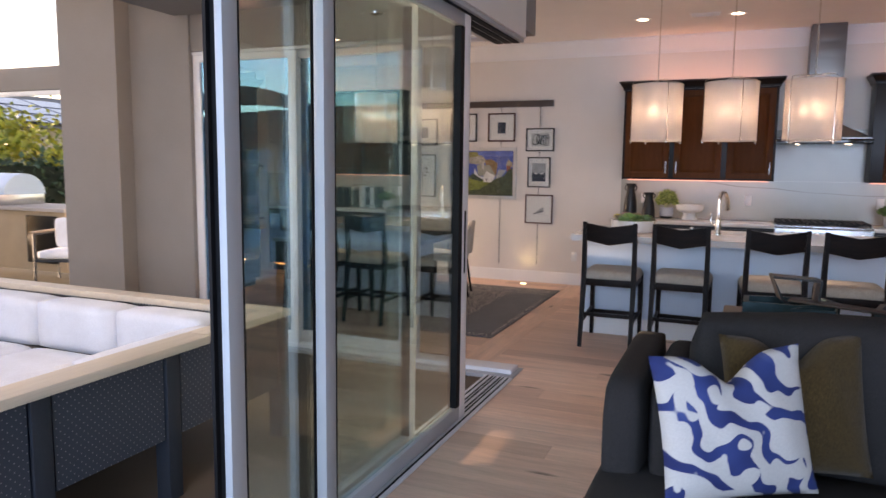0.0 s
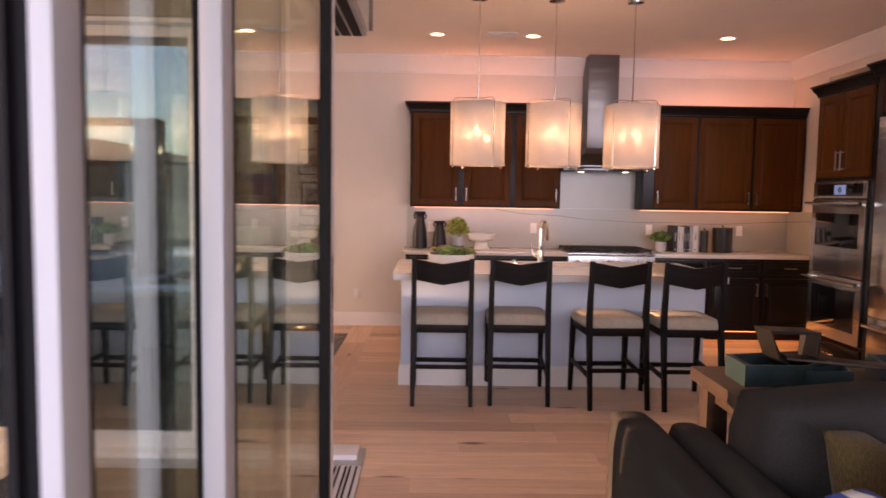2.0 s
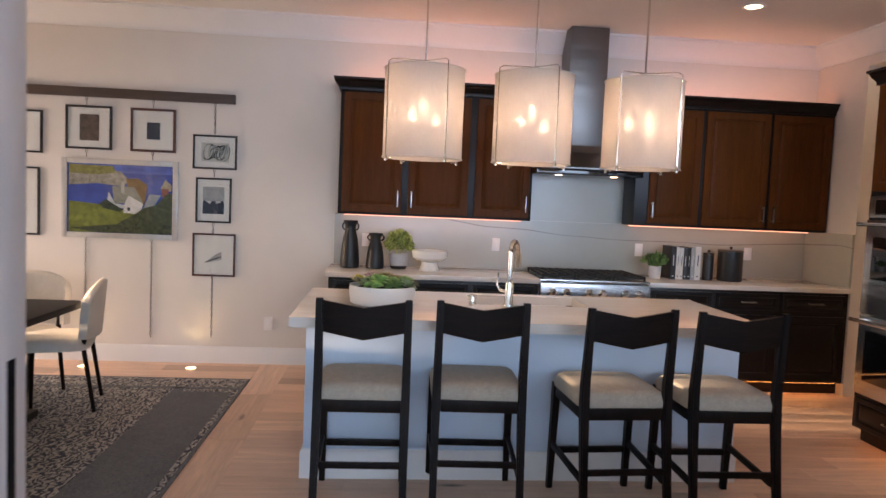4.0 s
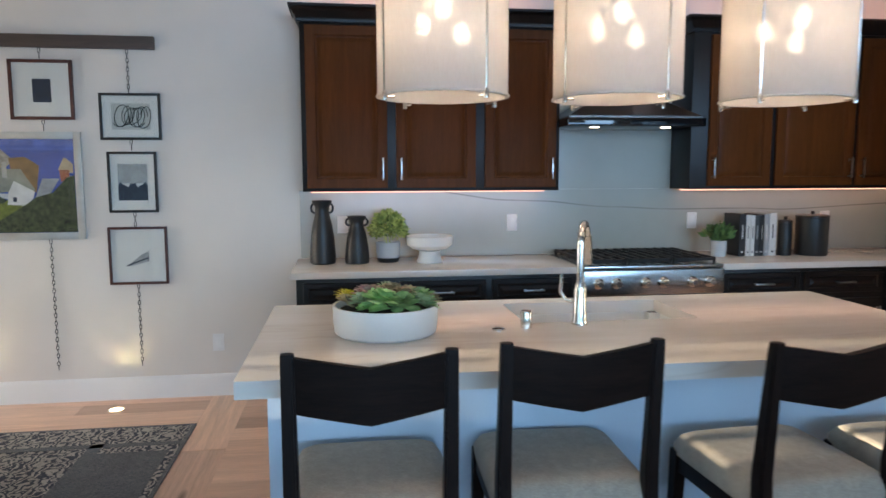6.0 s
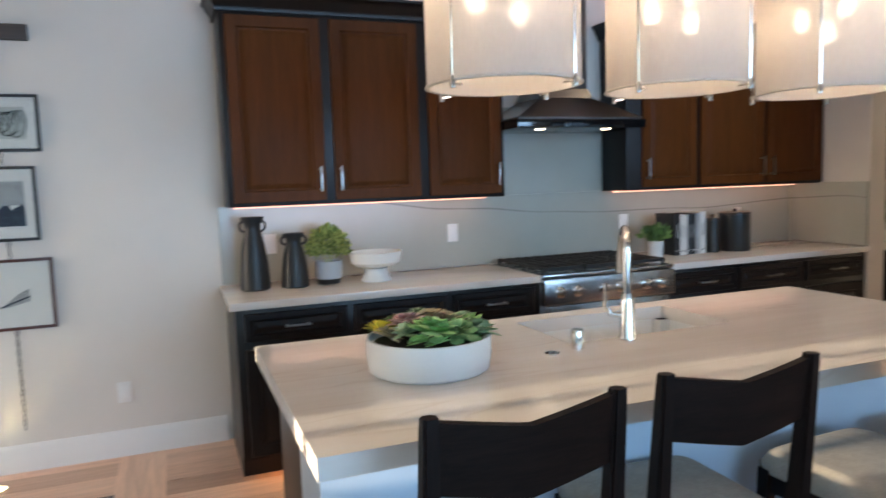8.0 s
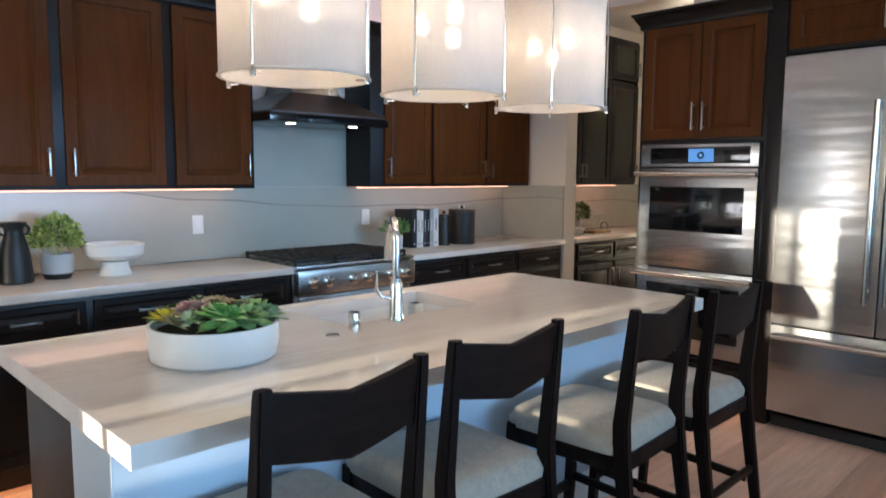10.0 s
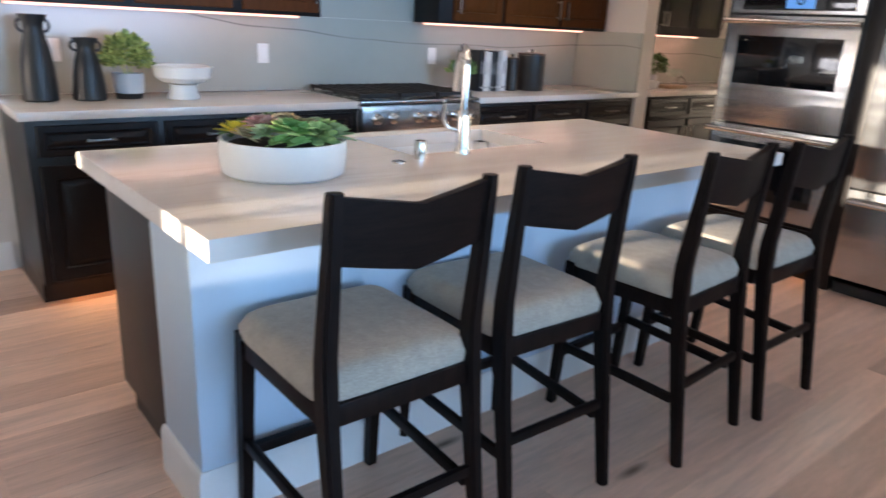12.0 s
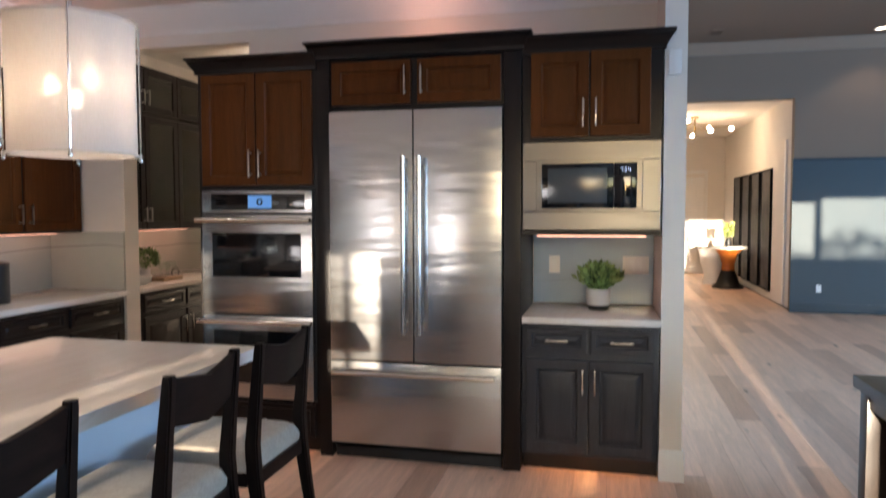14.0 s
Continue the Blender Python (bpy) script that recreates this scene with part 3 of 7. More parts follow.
# ---- stools ----
def build_stool():
    s = thing("counter_stool", Matrix(), "black brown wooden counter stool with pale fabric seat", "stool", "stools along the island")
    for sx in (-1, 1):
        bm = bmesh.new()
        rows = [(0.207, 0.012, 0.0, 0.032, 0.034), (0.206, 0.072, 0.40, 0.037, 0.046), (0.205, 0.094, 0.57, 0.040, 0.054), (0.205, 0.098, 0.68, 0.039, 0.050), (0.204, 0.066, 1.03, 0.034, 0.034), (0.204, 0.064, 1.052, 0.032, 0.03)]
        rings = []
        for x, y, z, w, d in rows:
            rings.append([bm.verts.new((sx * x + a * w / 2, y + b * d / 2, z)) for a, b in ((-1, -1), (1, -1), (1, 1), (-1, 1))])
        for a, b in zip(rings, rings[1:]):
            for k in range(4):
                bm.faces.new((a[k], a[(k + 1) % 4], b[(k + 1) % 4], b[k]))
        bm.faces.new(rings[0]), bm.faces.new(rings[-1])
        bmesh.ops.recalc_face_normals(bm, faces=bm.faces[:])
        bmesh.ops.bevel(bm, geom=[e for e in bm.edges if abs(e.verts[0].co.z - e.verts[1].co.z) > 0.01 and e.calc_face_angle(0) > 0.8], offset=0.006, segments=2, affect='EDGES')
        part("back_leg", bm, STOOLWOOD, s)
        bm = bmesh.new()
        lo = [bm.verts.new((sx * 0.212 + a * 0.015, 0.548 + b * 0.015, 0)) for a, b in ((-1, -1), (1, -1), (1, 1), (-1, 1))]
        hi = [bm.verts.new((sx * 0.208 + a * 0.02, 0.516 + b * 0.02, 0.585)) for a, b in ((-1, -1), (1, -1), (1, 1), (-1, 1))]
        for k in range(4):
            bm.faces.new((lo[k], lo[(k + 1) % 4], hi[(k + 1) % 4], hi[k]))
        bm.faces.new(lo), bm.faces.new(hi)
        part("front_leg", bm, STOOLWOOD, s)
        part("side_rail", box(sx * 0.208 - 0.012, sx * 0.208 + 0.012, 0.121, 0.495, 0.515, 0.572, 0.004), STOOLWOOD, s)
        part("side_stretcher", moved(box(-0.010, 0.010, -0.228, 0.228, -0.016, 0.016, 0.004), Matrix.Translation((sx * 0.206, 0.300, 0.235)) @ pose(0, 0, 0, 3, 0, -sx * 1.5)), STOOLWOOD, s)
    part("back_rail", box(-0.184, 0.184, 0.080, 0.106, 0.515, 0.572, 0.004), STOOLWOOD, s)
    part("front_rail", box(-0.187, 0.187, 0.504, 0.528, 0.515, 0.572, 0.004), STOOLWOOD, s)
    part("front_stretcher", box(-0.194, 0.194, 0.524, 0.548, 0.195, 0.228, 0.004), STOOLWOOD, s)
    part("back_stretcher", box(-0.188, 0.188, 0.042, 0.062, 0.26, 0.29, 0.004), STOOLWOOD, s)
    bm = bmesh.new()
    n = 16
    cols = []
    for i in range(n + 1):
        u = -1 + 2 * i / n
        x = 0.189 * u
        dip = 0.030 * (1 - abs(u))
        bow = 0.014 * (1 - u * u)
        top, low = 1.042 - dip, 0.895 - dip * 1.15
        cols.append([bm.verts.new((x, 0.066 - bow - 0.011, top)), bm.verts.new((x, 0.066 - bow + 0.011, top)), bm.verts.new((x, 0.082 - bow + 0.011, low)), bm.verts.new((x, 0.082 - bow - 0.011, low))])
    for a, b in zip(cols, cols[1:]):
        for k in range(4):
            bm.faces.new((a[k], a[(k + 1) % 4], b[(k + 1) % 4], b[k]))
    bm.faces.new(cols[0]), bm.faces.new(cols[-1])
    part("backrest", bm, wood("stool_back_wood", (0.0022, 0.0016, 0.0015), (0.017, 0.009, 0.007), 0.45, axis=0, spec=0.14), s)
    part("seat", cushion(0.230, 0.234, 0.068, 0.016, (0, 0.320, 0.573), n=26, p=10.0, soft=0.80), SEAT, s, "pale woven fabric seat", smooth=70)
    return s


def cushion(hx, hy, h, crown, at, n=18, p=5.0, sag=0.0, soft=0.78):
    """An upholstered pad: rounded plan, domed top and softened edges."""
    bm = bmesh.new()
    grid = []
    for i in range(n + 1):
        row = []
        for j in range(n + 1):
            u, v = -1 + 2 * i / n, -1 + 2 * j / n
            e = max(abs(u), abs(v))
            k = (e / ((abs(u) ** p + abs(v) ** p) ** (1 / p))) if e else 1
            edge = max(0.0, (e - soft) / (1 - soft))
            z = h - 0.6 * h * edge ** 2.6 + crown * 0.5 * (1 - u * u) * (1 - v * v) - sag * math.exp(-4 * (u * u + v * v))
            row.append(bm.verts.new((at[0] + hx * u * k, at[1] + hy * v * k, at[2] + z)))
        grid.append(row)
    for i in range(n):
        for j in range(n):
            bm.faces.new((grid[i][j], grid[i + 1][j], grid[i + 1][j + 1], grid[i][j + 1]))
    ring = [grid[i][0] for i in range(n)] + [grid[n][j] for j in range(n)] + [grid[i][n] for i in range(n, 0, -1)] + [grid[0][j] for j in range(n, 0, -1)]
    low = [bm.verts.new((at[0] + (v.co.x - at[0]) * 0.985, at[1] + (v.co.y - at[1]) * 0.985, at[2])) for v in ring]
    for k in range(len(ring)):
        bm.faces.new((ring[k], ring[(k + 1) % len(ring)], low[(k + 1) % len(ring)], low[k]))
    bm.faces.new(low)
    return bm


stool = build_stool()
stool.matrix_basis = pose(-1.114, 6.660, 0, 0, 0, -0.5)
for x, y, a in ((-0.558, 6.687, -2.0), (0.142, 6.607, 3.4), (0.666, 6.587, 0.5)):
    copy_thing(stool, pose(x, y, 0, 0, 0, a))

# ---- pendants ----
def shade_cloth():
    m, t, p = nodes_of("linen_shade")
    out = t.nodes["Material Output"]
    weave = noise_of(t, coords(t, (60, 60, 6)), 6.0, 4, 0.7)
    col = ramp_of(t, weave, [(0.3, (0.65, 0.61, 0.57)), (0.7, (0.72, 0.69, 0.66))])
    di, tl, tp = add(t, "ShaderNodeBsdfDiffuse"), add(t, "ShaderNodeBsdfTranslucent"), add(t, "ShaderNodeBsdfTransparent")
    t.links.new(col, di.inputs[0])
    t.links.new(col, tl.inputs[0])
    a, b = t.nodes.new("ShaderNodeMixShader"), t.nodes.new("ShaderNodeMixShader")
    a.inputs[0].default_value, b.inputs[0].default_value = 0.5, 0.16
    t.links.new(di.outputs[0], a.inputs[1])
    t.links.new(tl.outputs[0], a.inputs[2])
    t.links.new(a.outputs[0], b.inputs[1])
    t.links.new(tp.outputs[0], b.inputs[2])
    t.links.new(b.outputs[0], out.inputs[0])
    return m


SHADE = shade_cloth()
LINENRIM = plain("linen_rim", (0.6, 0.56, 0.5), 0.8)


def build_pendant():
    p = thing("pendant_lamp", Matrix(), "white linen drum pendant lamp with nickel frame", "lamp", "pendants over the island")
    sh = lathe([(0.206, 0.0), (0.214, 0.0), (0.214, 0.48), (0.206, 0.48), (0.206, 0.0)], 48, cap=False)
    part("shade", sh, SHADE, p, "glowing white linen drum shade", smooth=60)
    for hz in (0.003, 0.478):
        part("rim", tube([(0.216 * math.cos(a), 0.216 * math.sin(a), hz) for a in np.linspace(0, 2 * math.pi, 40, endpoint=False)], 0.0035, 6, True), LINENRIM, p)
    for k in range(4):
        a = math.pi / 2 * k + 0.5
        c, s_ = math.cos(a), math.sin(a)
        part("frame_rod", tube([(0.19 * c, 0.19 * s_, -0.008), (0.224 * c, 0.224 * s_, -0.008), (0.224 * c, 0.224 * s_, 0.03), (0.224 * c, 0.224 * s_, 0.495), (0.20 * c, 0.20 * s_, 0.51), (0.0, 0.0, 0.525)], 0.0035, 6), CHROME, p)
        part("clip", lathe([(0.008, -0.02), (0.008, 0.004), (0.005, 0.01)], 10, (0.224 * c, 0.224 * s_, 0)), CHROME, p)
    part("stem", tube([(0, 0, 0.30), (0, 0, 1.283)], 0.006, 8), CHROME, p)
    part("canopy", lathe([(0.012, 1.262), (0.062, 1.27), (0.066, 1.292)], 28), CHROME, p)
    part("socket_cluster", join(*[tube([(0, 0, 0.31), (0.06 * math.cos(a), 0.06 * math.sin(a), 0.29 + 0.03 * k), (0.075 * math.cos(a), 0.075 * math.sin(a), 0.25 + 0.03 * k)], 0.008, 8) for k, a in enumerate((0.4, 2.5, 4.6))]), CHROME, p)
    for k, a in enumerate((0.4, 2.5, 4.6)):
        part("bulb", lathe([(0.006, 0.06), (0.02, 0.045), (0.027, 0.02), (0.024, 0.0), (0.012, -0.012), (0.001, -0.015)], 14, (0.075 * math.cos(a), 0.075 * math.sin(a), 0.19 + 0.03 * k)), BULB, p, "lit warm bulb")
    return p


pend = build_pendant()
pend.matrix_basis = pose(-0.848, 7.33, 1.737)
for x in (-0.252, 0.364):
    copy_thing(pend, pose(x, 7.33, 1.737, 0, 0, 25 * x))
for x in (-0.848, -0.252, 0.364):
    lamp('POINT', "pendant_light", (x, 7.33, 1.93), (x, 7.33, 0), 1.05, (1.0, 0.79, 0.68), 0.04)

# ---- ceiling fixtures ----
def build_can(label, z):
    c = thing("recessed_light", Matrix(), label, "lamp", "recessed ceiling lights")
    part("trim_ring", lathe([(0.062, -0.001), (0.088, -0.001), (0.09, -0.005), (0.082, -0.010), (0.062, -0.007)], 28, cap=False), TRIM, c)
    part("lens", lathe([(0.001, -0.004), (0.062, -0.004)], 28, cap=False), CAN, c, "glowing lens")
    return c


can = build_can("round white recessed ceiling light, lit", KH)
can.matrix_basis = pose(-1.17, 8.66, KH)
for x, y, z in ((-0.25, 8.66, KH), (1.62, 8.6, KH), (-3.1, 8.7, KH), (-4.6, 7.2, KH), (9.2, 1.7, GH), (-3.5, 4.6, 2.72)):
    copy_thing(can, pose(x, y, z))
for x, y, z, w in ((-1.17, 8.66, KH, 20), (-0.25, 8.66, KH, 20), (1.62, 8.6, KH, 30), (-3.1, 8.7, KH, 16), (9.2, 1.7, GH, 24)):
    lamp('SPOT', "can_light", (x, y, z - 0.03), (x, y, 0), w, (1.0, 0.80, 0.60), 0.05, spot=110)


def build_vent(m, label, mat=None):
    v = thing("ceiling_vent", m, label, "vent")
    part("frame", boxes([(-0.15, 0.15, -0.08, -0.06, -0.008, 0), (-0.15, 0.15, 0.06, 0.08, -0.008, 0), (-0.15, -0.13, -0.06, 0.06, -0.008, 0), (0.13, 0.15, -0.06, 0.06, -0.008, 0)]), mat or TRIM, v, smooth=None)
    for k in range(5):
        part("slat", moved(box(-0.13, 0.13, -0.008, 0.008, -0.0015, 0.0015), Matrix.Translation((0, -0.048 + 0.024 * k, -0.006)) @ pose(0, 0, 0, 30)), mat or TRIM, v, smooth=None)
    return v


build_vent(pose(-0.55, 8.61, KH - 0.001), "small white ceiling air vent")
build_vent(pose(8.9, 3.9, GH - 0.001), "small greige air vent in the tall ceiling", GREIGE)

# warm strips under and over the wall cabinets and in the toe kicks
UNDER = (1.0, 0.62, 0.46)
WARM, AMBER = (1.0, 0.50, 0.37), (1.0, 0.50, 0.20)
lamp('AREA', "under_cabinet_light", (-0.62, 9.62, 1.36), (-0.62, 9.66, 0), 1.4, UNDER, 1.5, 0.03)
lamp('AREA', "under_cabinet_light", (2.0, 9.62, 1.36), (2.0, 9.66, 0), 1.4, UNDER, 1.6, 0.03)
lamp('AREA', "over_cabinet_light", (-0.62, 9.60, 2.47), (-0.62, 9.68, 3.2), 4, WARM, 1.5, 0.06)
lamp('AREA', "over_cabinet_light", (2.0, 9.60, 2.47), (2.0, 9.68, 3.2), 4, WARM, 1.6, 0.06)
lamp('AREA', "over_cabinet_light", (2.55, 6.6, 2.6), (2.7, 6.6, 3.4), 9, WARM, 0.1, 2.6)
lamp('AREA', "under_microwave_light", (2.5, 5.52, 1.38), (2.55, 5.52, 0), 0.5, WARM, 0.6, 0.03)
for at, aim, sx_, sy_ in (((-0.62, 9.15, 0.09), (-0.62, 9.0, 0), 1.5, 0.02), ((2.0, 9.15, 0.09), (2.0, 9.0, 0), 1.6, 0.02), ((2.28, 5.52, 0.09), (2.12, 5.52, 0), 0.02, 0.7), ((2.28, 7.58, 0.09), (2.12, 7.58, 0), 0.02, 0.7)):
    lamp('AREA', "toe_kick_light", at, aim, 1.6, AMBER, sx_, sy_)

# ---- range and hood ----
rg = thing("range_cooktop", (0.225, 9.05, 0), "stainless six burner range with black grates", "range")
part("body", box(0.0, 0.914, 0.03, 0.66, 0.10, 0.905, 0.004), STEEL, rg)
part("control_panel", box(0.0, 0.914, -0.035, 0.03, 0.745, 0.90, 0.012), STEEL, rg)
part("oven_door", box(0.02, 0.894, -0.005, 0.03, 0.20, 0.735, 0.006), STEEL, rg)
part("door_handle", tube([(0.06, -0.05, 0.68), (0.854, -0.05, 0.68)], 0.013, 12), CHROME, rg)
part("cooktop", box(0.0, 0.914, -0.02, 0.665, 0.905, 0.925, 0.005), STEEL, rg)
for k, x in enumerate((0.10, 0.215, 0.40, 0.515, 0.70, 0.815)):
    kn = part("knob", moved(lathe([(0.034, 0), (0.034, 0.008), (0.025, 0.012), (0.023, 0.04), (0.017, 0.045), (0.001, 0.045)], 22), Matrix.Translation((x, -0.035, 0.822)) @ pose(0, 0, 0, 90)), CHROME, rg)
for k in range(3):
    g = []
    x0 = 0.02 + 0.295 * k
    for i in range(5):
        g.append((x0 + 0.01 + 0.064 * i, x0 + 0.024 + 0.064 * i, 0.04, 0.63, 0.945, 0.962))
    for j in range(5):
        g.append((x0 + 0.006, x0 + 0.284, 0.04 + 0.144 * j, 0.054 + 0.144 * j, 0.940, 0.958))
    for a in (x0 + 0.006, x0 + 0.27):
        for b in (0.04, 0.61):
            g.append((a, a + 0.014, b, b + 0.014, 0.925, 0.945))
    part("grate", boxes(g), IRON, rg, "black cast iron grate", smooth=None)
    for b in (0.18, 0.48):
        part("burner", lathe([(0.055, 0.925), (0.055, 0.934), (0.04, 0.94), (0.001, 0.942)], 20, (x0 + 0.145, b, 0)), IRON, rg)
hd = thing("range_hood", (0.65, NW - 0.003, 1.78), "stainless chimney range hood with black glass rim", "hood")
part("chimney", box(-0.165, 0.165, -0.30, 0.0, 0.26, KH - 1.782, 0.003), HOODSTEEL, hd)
bm = bmesh.new()
rows = [(0.44, 0.50, 0.05), (0.44, 0.50, 0.065), (0.19, 0.33, 0.20), (0.168, 0.305, 0.262)]
rings = [[bm.verts.new((a * w, -d if b else 0.0, z)) for a, b in ((-1, 1), (1, 1), (1, 0), (-1, 0))] for w, d, z in rows]
for a, b in zip(rings, rings[1:]):
    for k in range(4):
        bm.faces.new((a[k], a[(k + 1) % 4], b[(k + 1) % 4], b[k]))
bm.faces.new(rings[0]), bm.faces.new(rings[-1])
part("canopy", bm, TRIMSTEEL, hd, smooth=20)
part("rim", box(-0.455, 0.455, -0.52, 0.0, 0.0, 0.052, 0.004), BLACKGLASS, hd, "glossy black rim")
for x in (-0.24, 0.24):
    part("lamp_lens", lathe([(0.03, -0.004), (0.03, 0.001), (0.001, 0.001)], 16, (x, -0.40, 0)), CAN, hd, "lit lens")
    lamp('SPOT', "hood_light", (0.65 + x, NW - 0.40, 1.77), (0.65 + x, NW - 0.36, 0), 1.2, (1, 0.9, 0.75), 0.03, spot=100)

# ---- appliance wall ----
FX = 2.21
fr = thing("refrigerator", pose(FX - 0.012, 7.078, 0, 0, 0, -90), "large stainless french door refrigerator with bottom drawer", "refrigerator")
part("body", box(0.0, 1.066, 0.03, 0.66, 0.06, 2.14, 0.004), IRON, fr)
for nm, x0, x1, z0, z1 in (("door", 0.002, 0.530, 0.625, 2.135), ("door", 0.536, 1.064, 0.625, 2.135), ("drawer", 0.002, 1.064, 0.105, 0.615)):
    d = part(nm, box(x0, x1, -0.03, 0.028, z0, z1, 0.006), STEEL, fr)
    if nm == "door":
        hx = x1 - 0.045 if x0 < 0.3 else x0 + 0.045
        part("handle", join(tube([(hx, -0.085, 0.80), (hx, -0.085, 1.86)], 0.014, 14), tube([(hx, -0.03, 0.86), (hx, -0.085, 0.86)], 0.010, 10), tube([(hx, -0.03, 1.80), (hx, -0.085, 1.80)], 0.010, 10)), CHROME, d, "long tubular steel handle")
    else:
        part("handle", join(tube([(0.03, -0.085, 0.555), (1.03, -0.085, 0.555)], 0.014, 14), tube([(0.06, -0.03, 0.555), (0.06, -0.085, 0.555)], 0.011, 10), tube([(1.0, -0.03, 0.555), (1.0, -0.085, 0.555)], 0.011, 10)), CHROME, d, "long tubular steel handle")
part("toe_grille", box(0.01, 1.056, 0.03, 0.06, 0.0, 0.10, 0.003), IRON, fr)
sr = thing("refrigerator_surround", pose(FX, 7.165, 0, 0, 0, -90), "dark espresso cabinet surround over the refrigerator", "cabinet")
part("side_panel", box(0.0, 0.082, -0.01, 0.68, 0.0, 2.46, 0.003), ESPRESSO_DK, sr)
part("side_panel", box(1.158, 1.258, -0.01, 0.68, 0.0, 2.46, 0.003), ESPRESSO_DK, sr)
part("body", box(0.084, 1.156, 0.0, 0.68, 2.15, 2.46, 0.003), ESPRESSO_DK, sr)
door_on(sr, 0.10, 2.175, 0.50, 0.26, 'L', pull=0.17)
door_on(sr, 0.64, 2.175, 0.50, 0.26, 'R', pull=0.17)
part("crown", strip_profile([(-0.0, 0.25), (0.0, -0.012), (1.258, -0.012), (1.258, 0.25)], [(o, 2.455 + u) for o, u in CROWN]), ESPRESSO_DK, sr)

ot = thing("oven_tower", pose(FX, 7.985, 0, 0, 0, -90), "tall dark espresso oven cabinet with two doors", "cabinet")
part("body", boxes([(0.0, 0.818, 0.0, 0.68, 1.675, 2.42), (0.0, 0.818, 0.0, 0.68, 0.10, 0.335), (0.0, 0.022, 0.0, 0.68, 0.335, 1.675), (0.80, 0.818, 0.0, 0.68, 0.335, 1.675)]), ESPRESSO_DK, ot, smooth=None)
part("toe_kick", box(0.0, 0.818, 0.07, 0.68, 0, 0.10), ESPRESSO_DK, ot, smooth=None)
door_on(ot, 0.03, 1.70, 0.375, 0.70, 'L', pull=0.17)
door_on(ot, 0.412, 1.70, 0.375, 0.70, 'R', pull=0.17)
drawer_on(ot, 0.03, 0.115, 0.757, 0.20)
cab_crown(ot, 0.818, 0.3, 2.405, True, False)
part("toe_light", box(0.03, 0.79, 0.045, 0.057, 0.088, 0.10), LED_TOE, ot, "glowing amber LED strip", smooth=None)
ov = thing("double_oven", pose(FX, 7.985, 0, 0, 0, -90), "stainless double wall oven with black glass windows", "oven")
part("chassis", box(0.026, 0.796, 0.0, 0.60, 0.34, 1.67, 0.003), IRON, ov)
cp = part("control_panel", box(0.03, 0.79, -0.03, -0.001, 1.525, 1.665, 0.006), STEEL, ov)
part("display", box(0.10, 0.74, -0.034, -0.0305, 1.545, 1.645, 0.001), BLACKGLASS, cp, "black glass display")
part("screen", box(0.36, 0.52, -0.037, -0.0345, 1.555, 1.635), glow("blue_screen", (0.10, 0.28, 0.62), 0.9), cp, "lit blue screen", smooth=None)
part("screen_dial", moved(lathe([(0.022, 0), (0.022, 0.002), (0.012, 0.002), (0.012, 0)], 18, cap=False), Matrix.Translation((0.44, -0.0375, 1.595)) @ pose(0, 0, 0, 90)), BLACKGLASS, cp, "dark round dial")
for z0, z1, w0, w1 in ((0.885, 1.515, 1.12, 1.40), (0.345, 0.875, 0.44, 0.78)):
    d = part("oven_door", box(0.03, 0.79, -0.035, -0.001, z0, z1, 0.006), STEEL, ov)
    part("window", box(0.105, 0.715, -0.038, -0.0355, w0, w1, 0.001), BLACKGLASS, d, "black glass window")
    hz = z1 - 0.035
    part("handle", join(tube([(0.02, -0.09, hz), (0.80, -0.09, hz)], 0.014, 14), box(0.05, 0.075, -0.09, -0.035, hz - 0.012, hz + 0.012, 0.003), box(0.745, 0.77, -0.09, -0.035, hz - 0.012, hz + 0.012, 0.003)), CHROME, d, "tubular steel handle")

mc = thing("microwave_cabinet", pose(FX + 0.01, 5.903, 0, 0, 0, -90), "dark espresso wall cabinet over a built in microwave", "cabinet")
part("body", boxes([(0.0, 0.775, 0.0, 0.67, 1.93, 2.44), (0.0, 0.02, 0.0, 0.67, 1.395, 1.93), (0.755, 0.775, 0.0, 0.67, 1.395, 1.93), (0.02, 0.755, 0.0, 0.67, 1.395, 1.42)]), ESPRESSO_DK, mc, smooth=None)
door_on(mc, 0.05, 1.955, 0.325, 0.475, 'L', pull=0.16)
door_on(mc, 0.385, 1.955, 0.325, 0.475, 'R', pull=0.16)
cab_crown(mc, 0.775, 0.66, 2.425, False, True)
part("light_strip", box(0.08, 0.70, 0.10, 0.115, 1.383, 1.395), LED, mc, "glowing warm LED strip", smooth=None)
mw = thing("microwave", pose(FX + 0.01, 5.903, 0, 0, 0, -90), "built in stainless microwave with black door", "microwave")
part("trim_kit", boxes([(0.005, 0.77, -0.02, -0.001, 1.425, 1.53), (0.005, 0.77, -0.02, -0.001, 1.82, 1.925), (0.005, 0.085, -0.02, -0.001, 1.53, 1.82), (0.67, 0.77, -0.02, -0.001, 1.53, 1.82)], 0.003), TRIMSTEEL, mw)
part("inner_bezel", boxes([(0.085, 0.67, -0.03, -0.002, 1.53, 1.55), (0.085, 0.67, -0.03, -0.002, 1.80, 1.82), (0.085, 0.115, -0.03, -0.002, 1.55, 1.80), (0.64, 0.67, -0.03, -0.002, 1.55, 1.80)], 0.002), TRIMSTEEL, mw)
md = part("door", box(0.115, 0.515, -0.026, -0.003, 1.55, 1.80, 0.003), BLACKGLASS, mw, "black glass door")
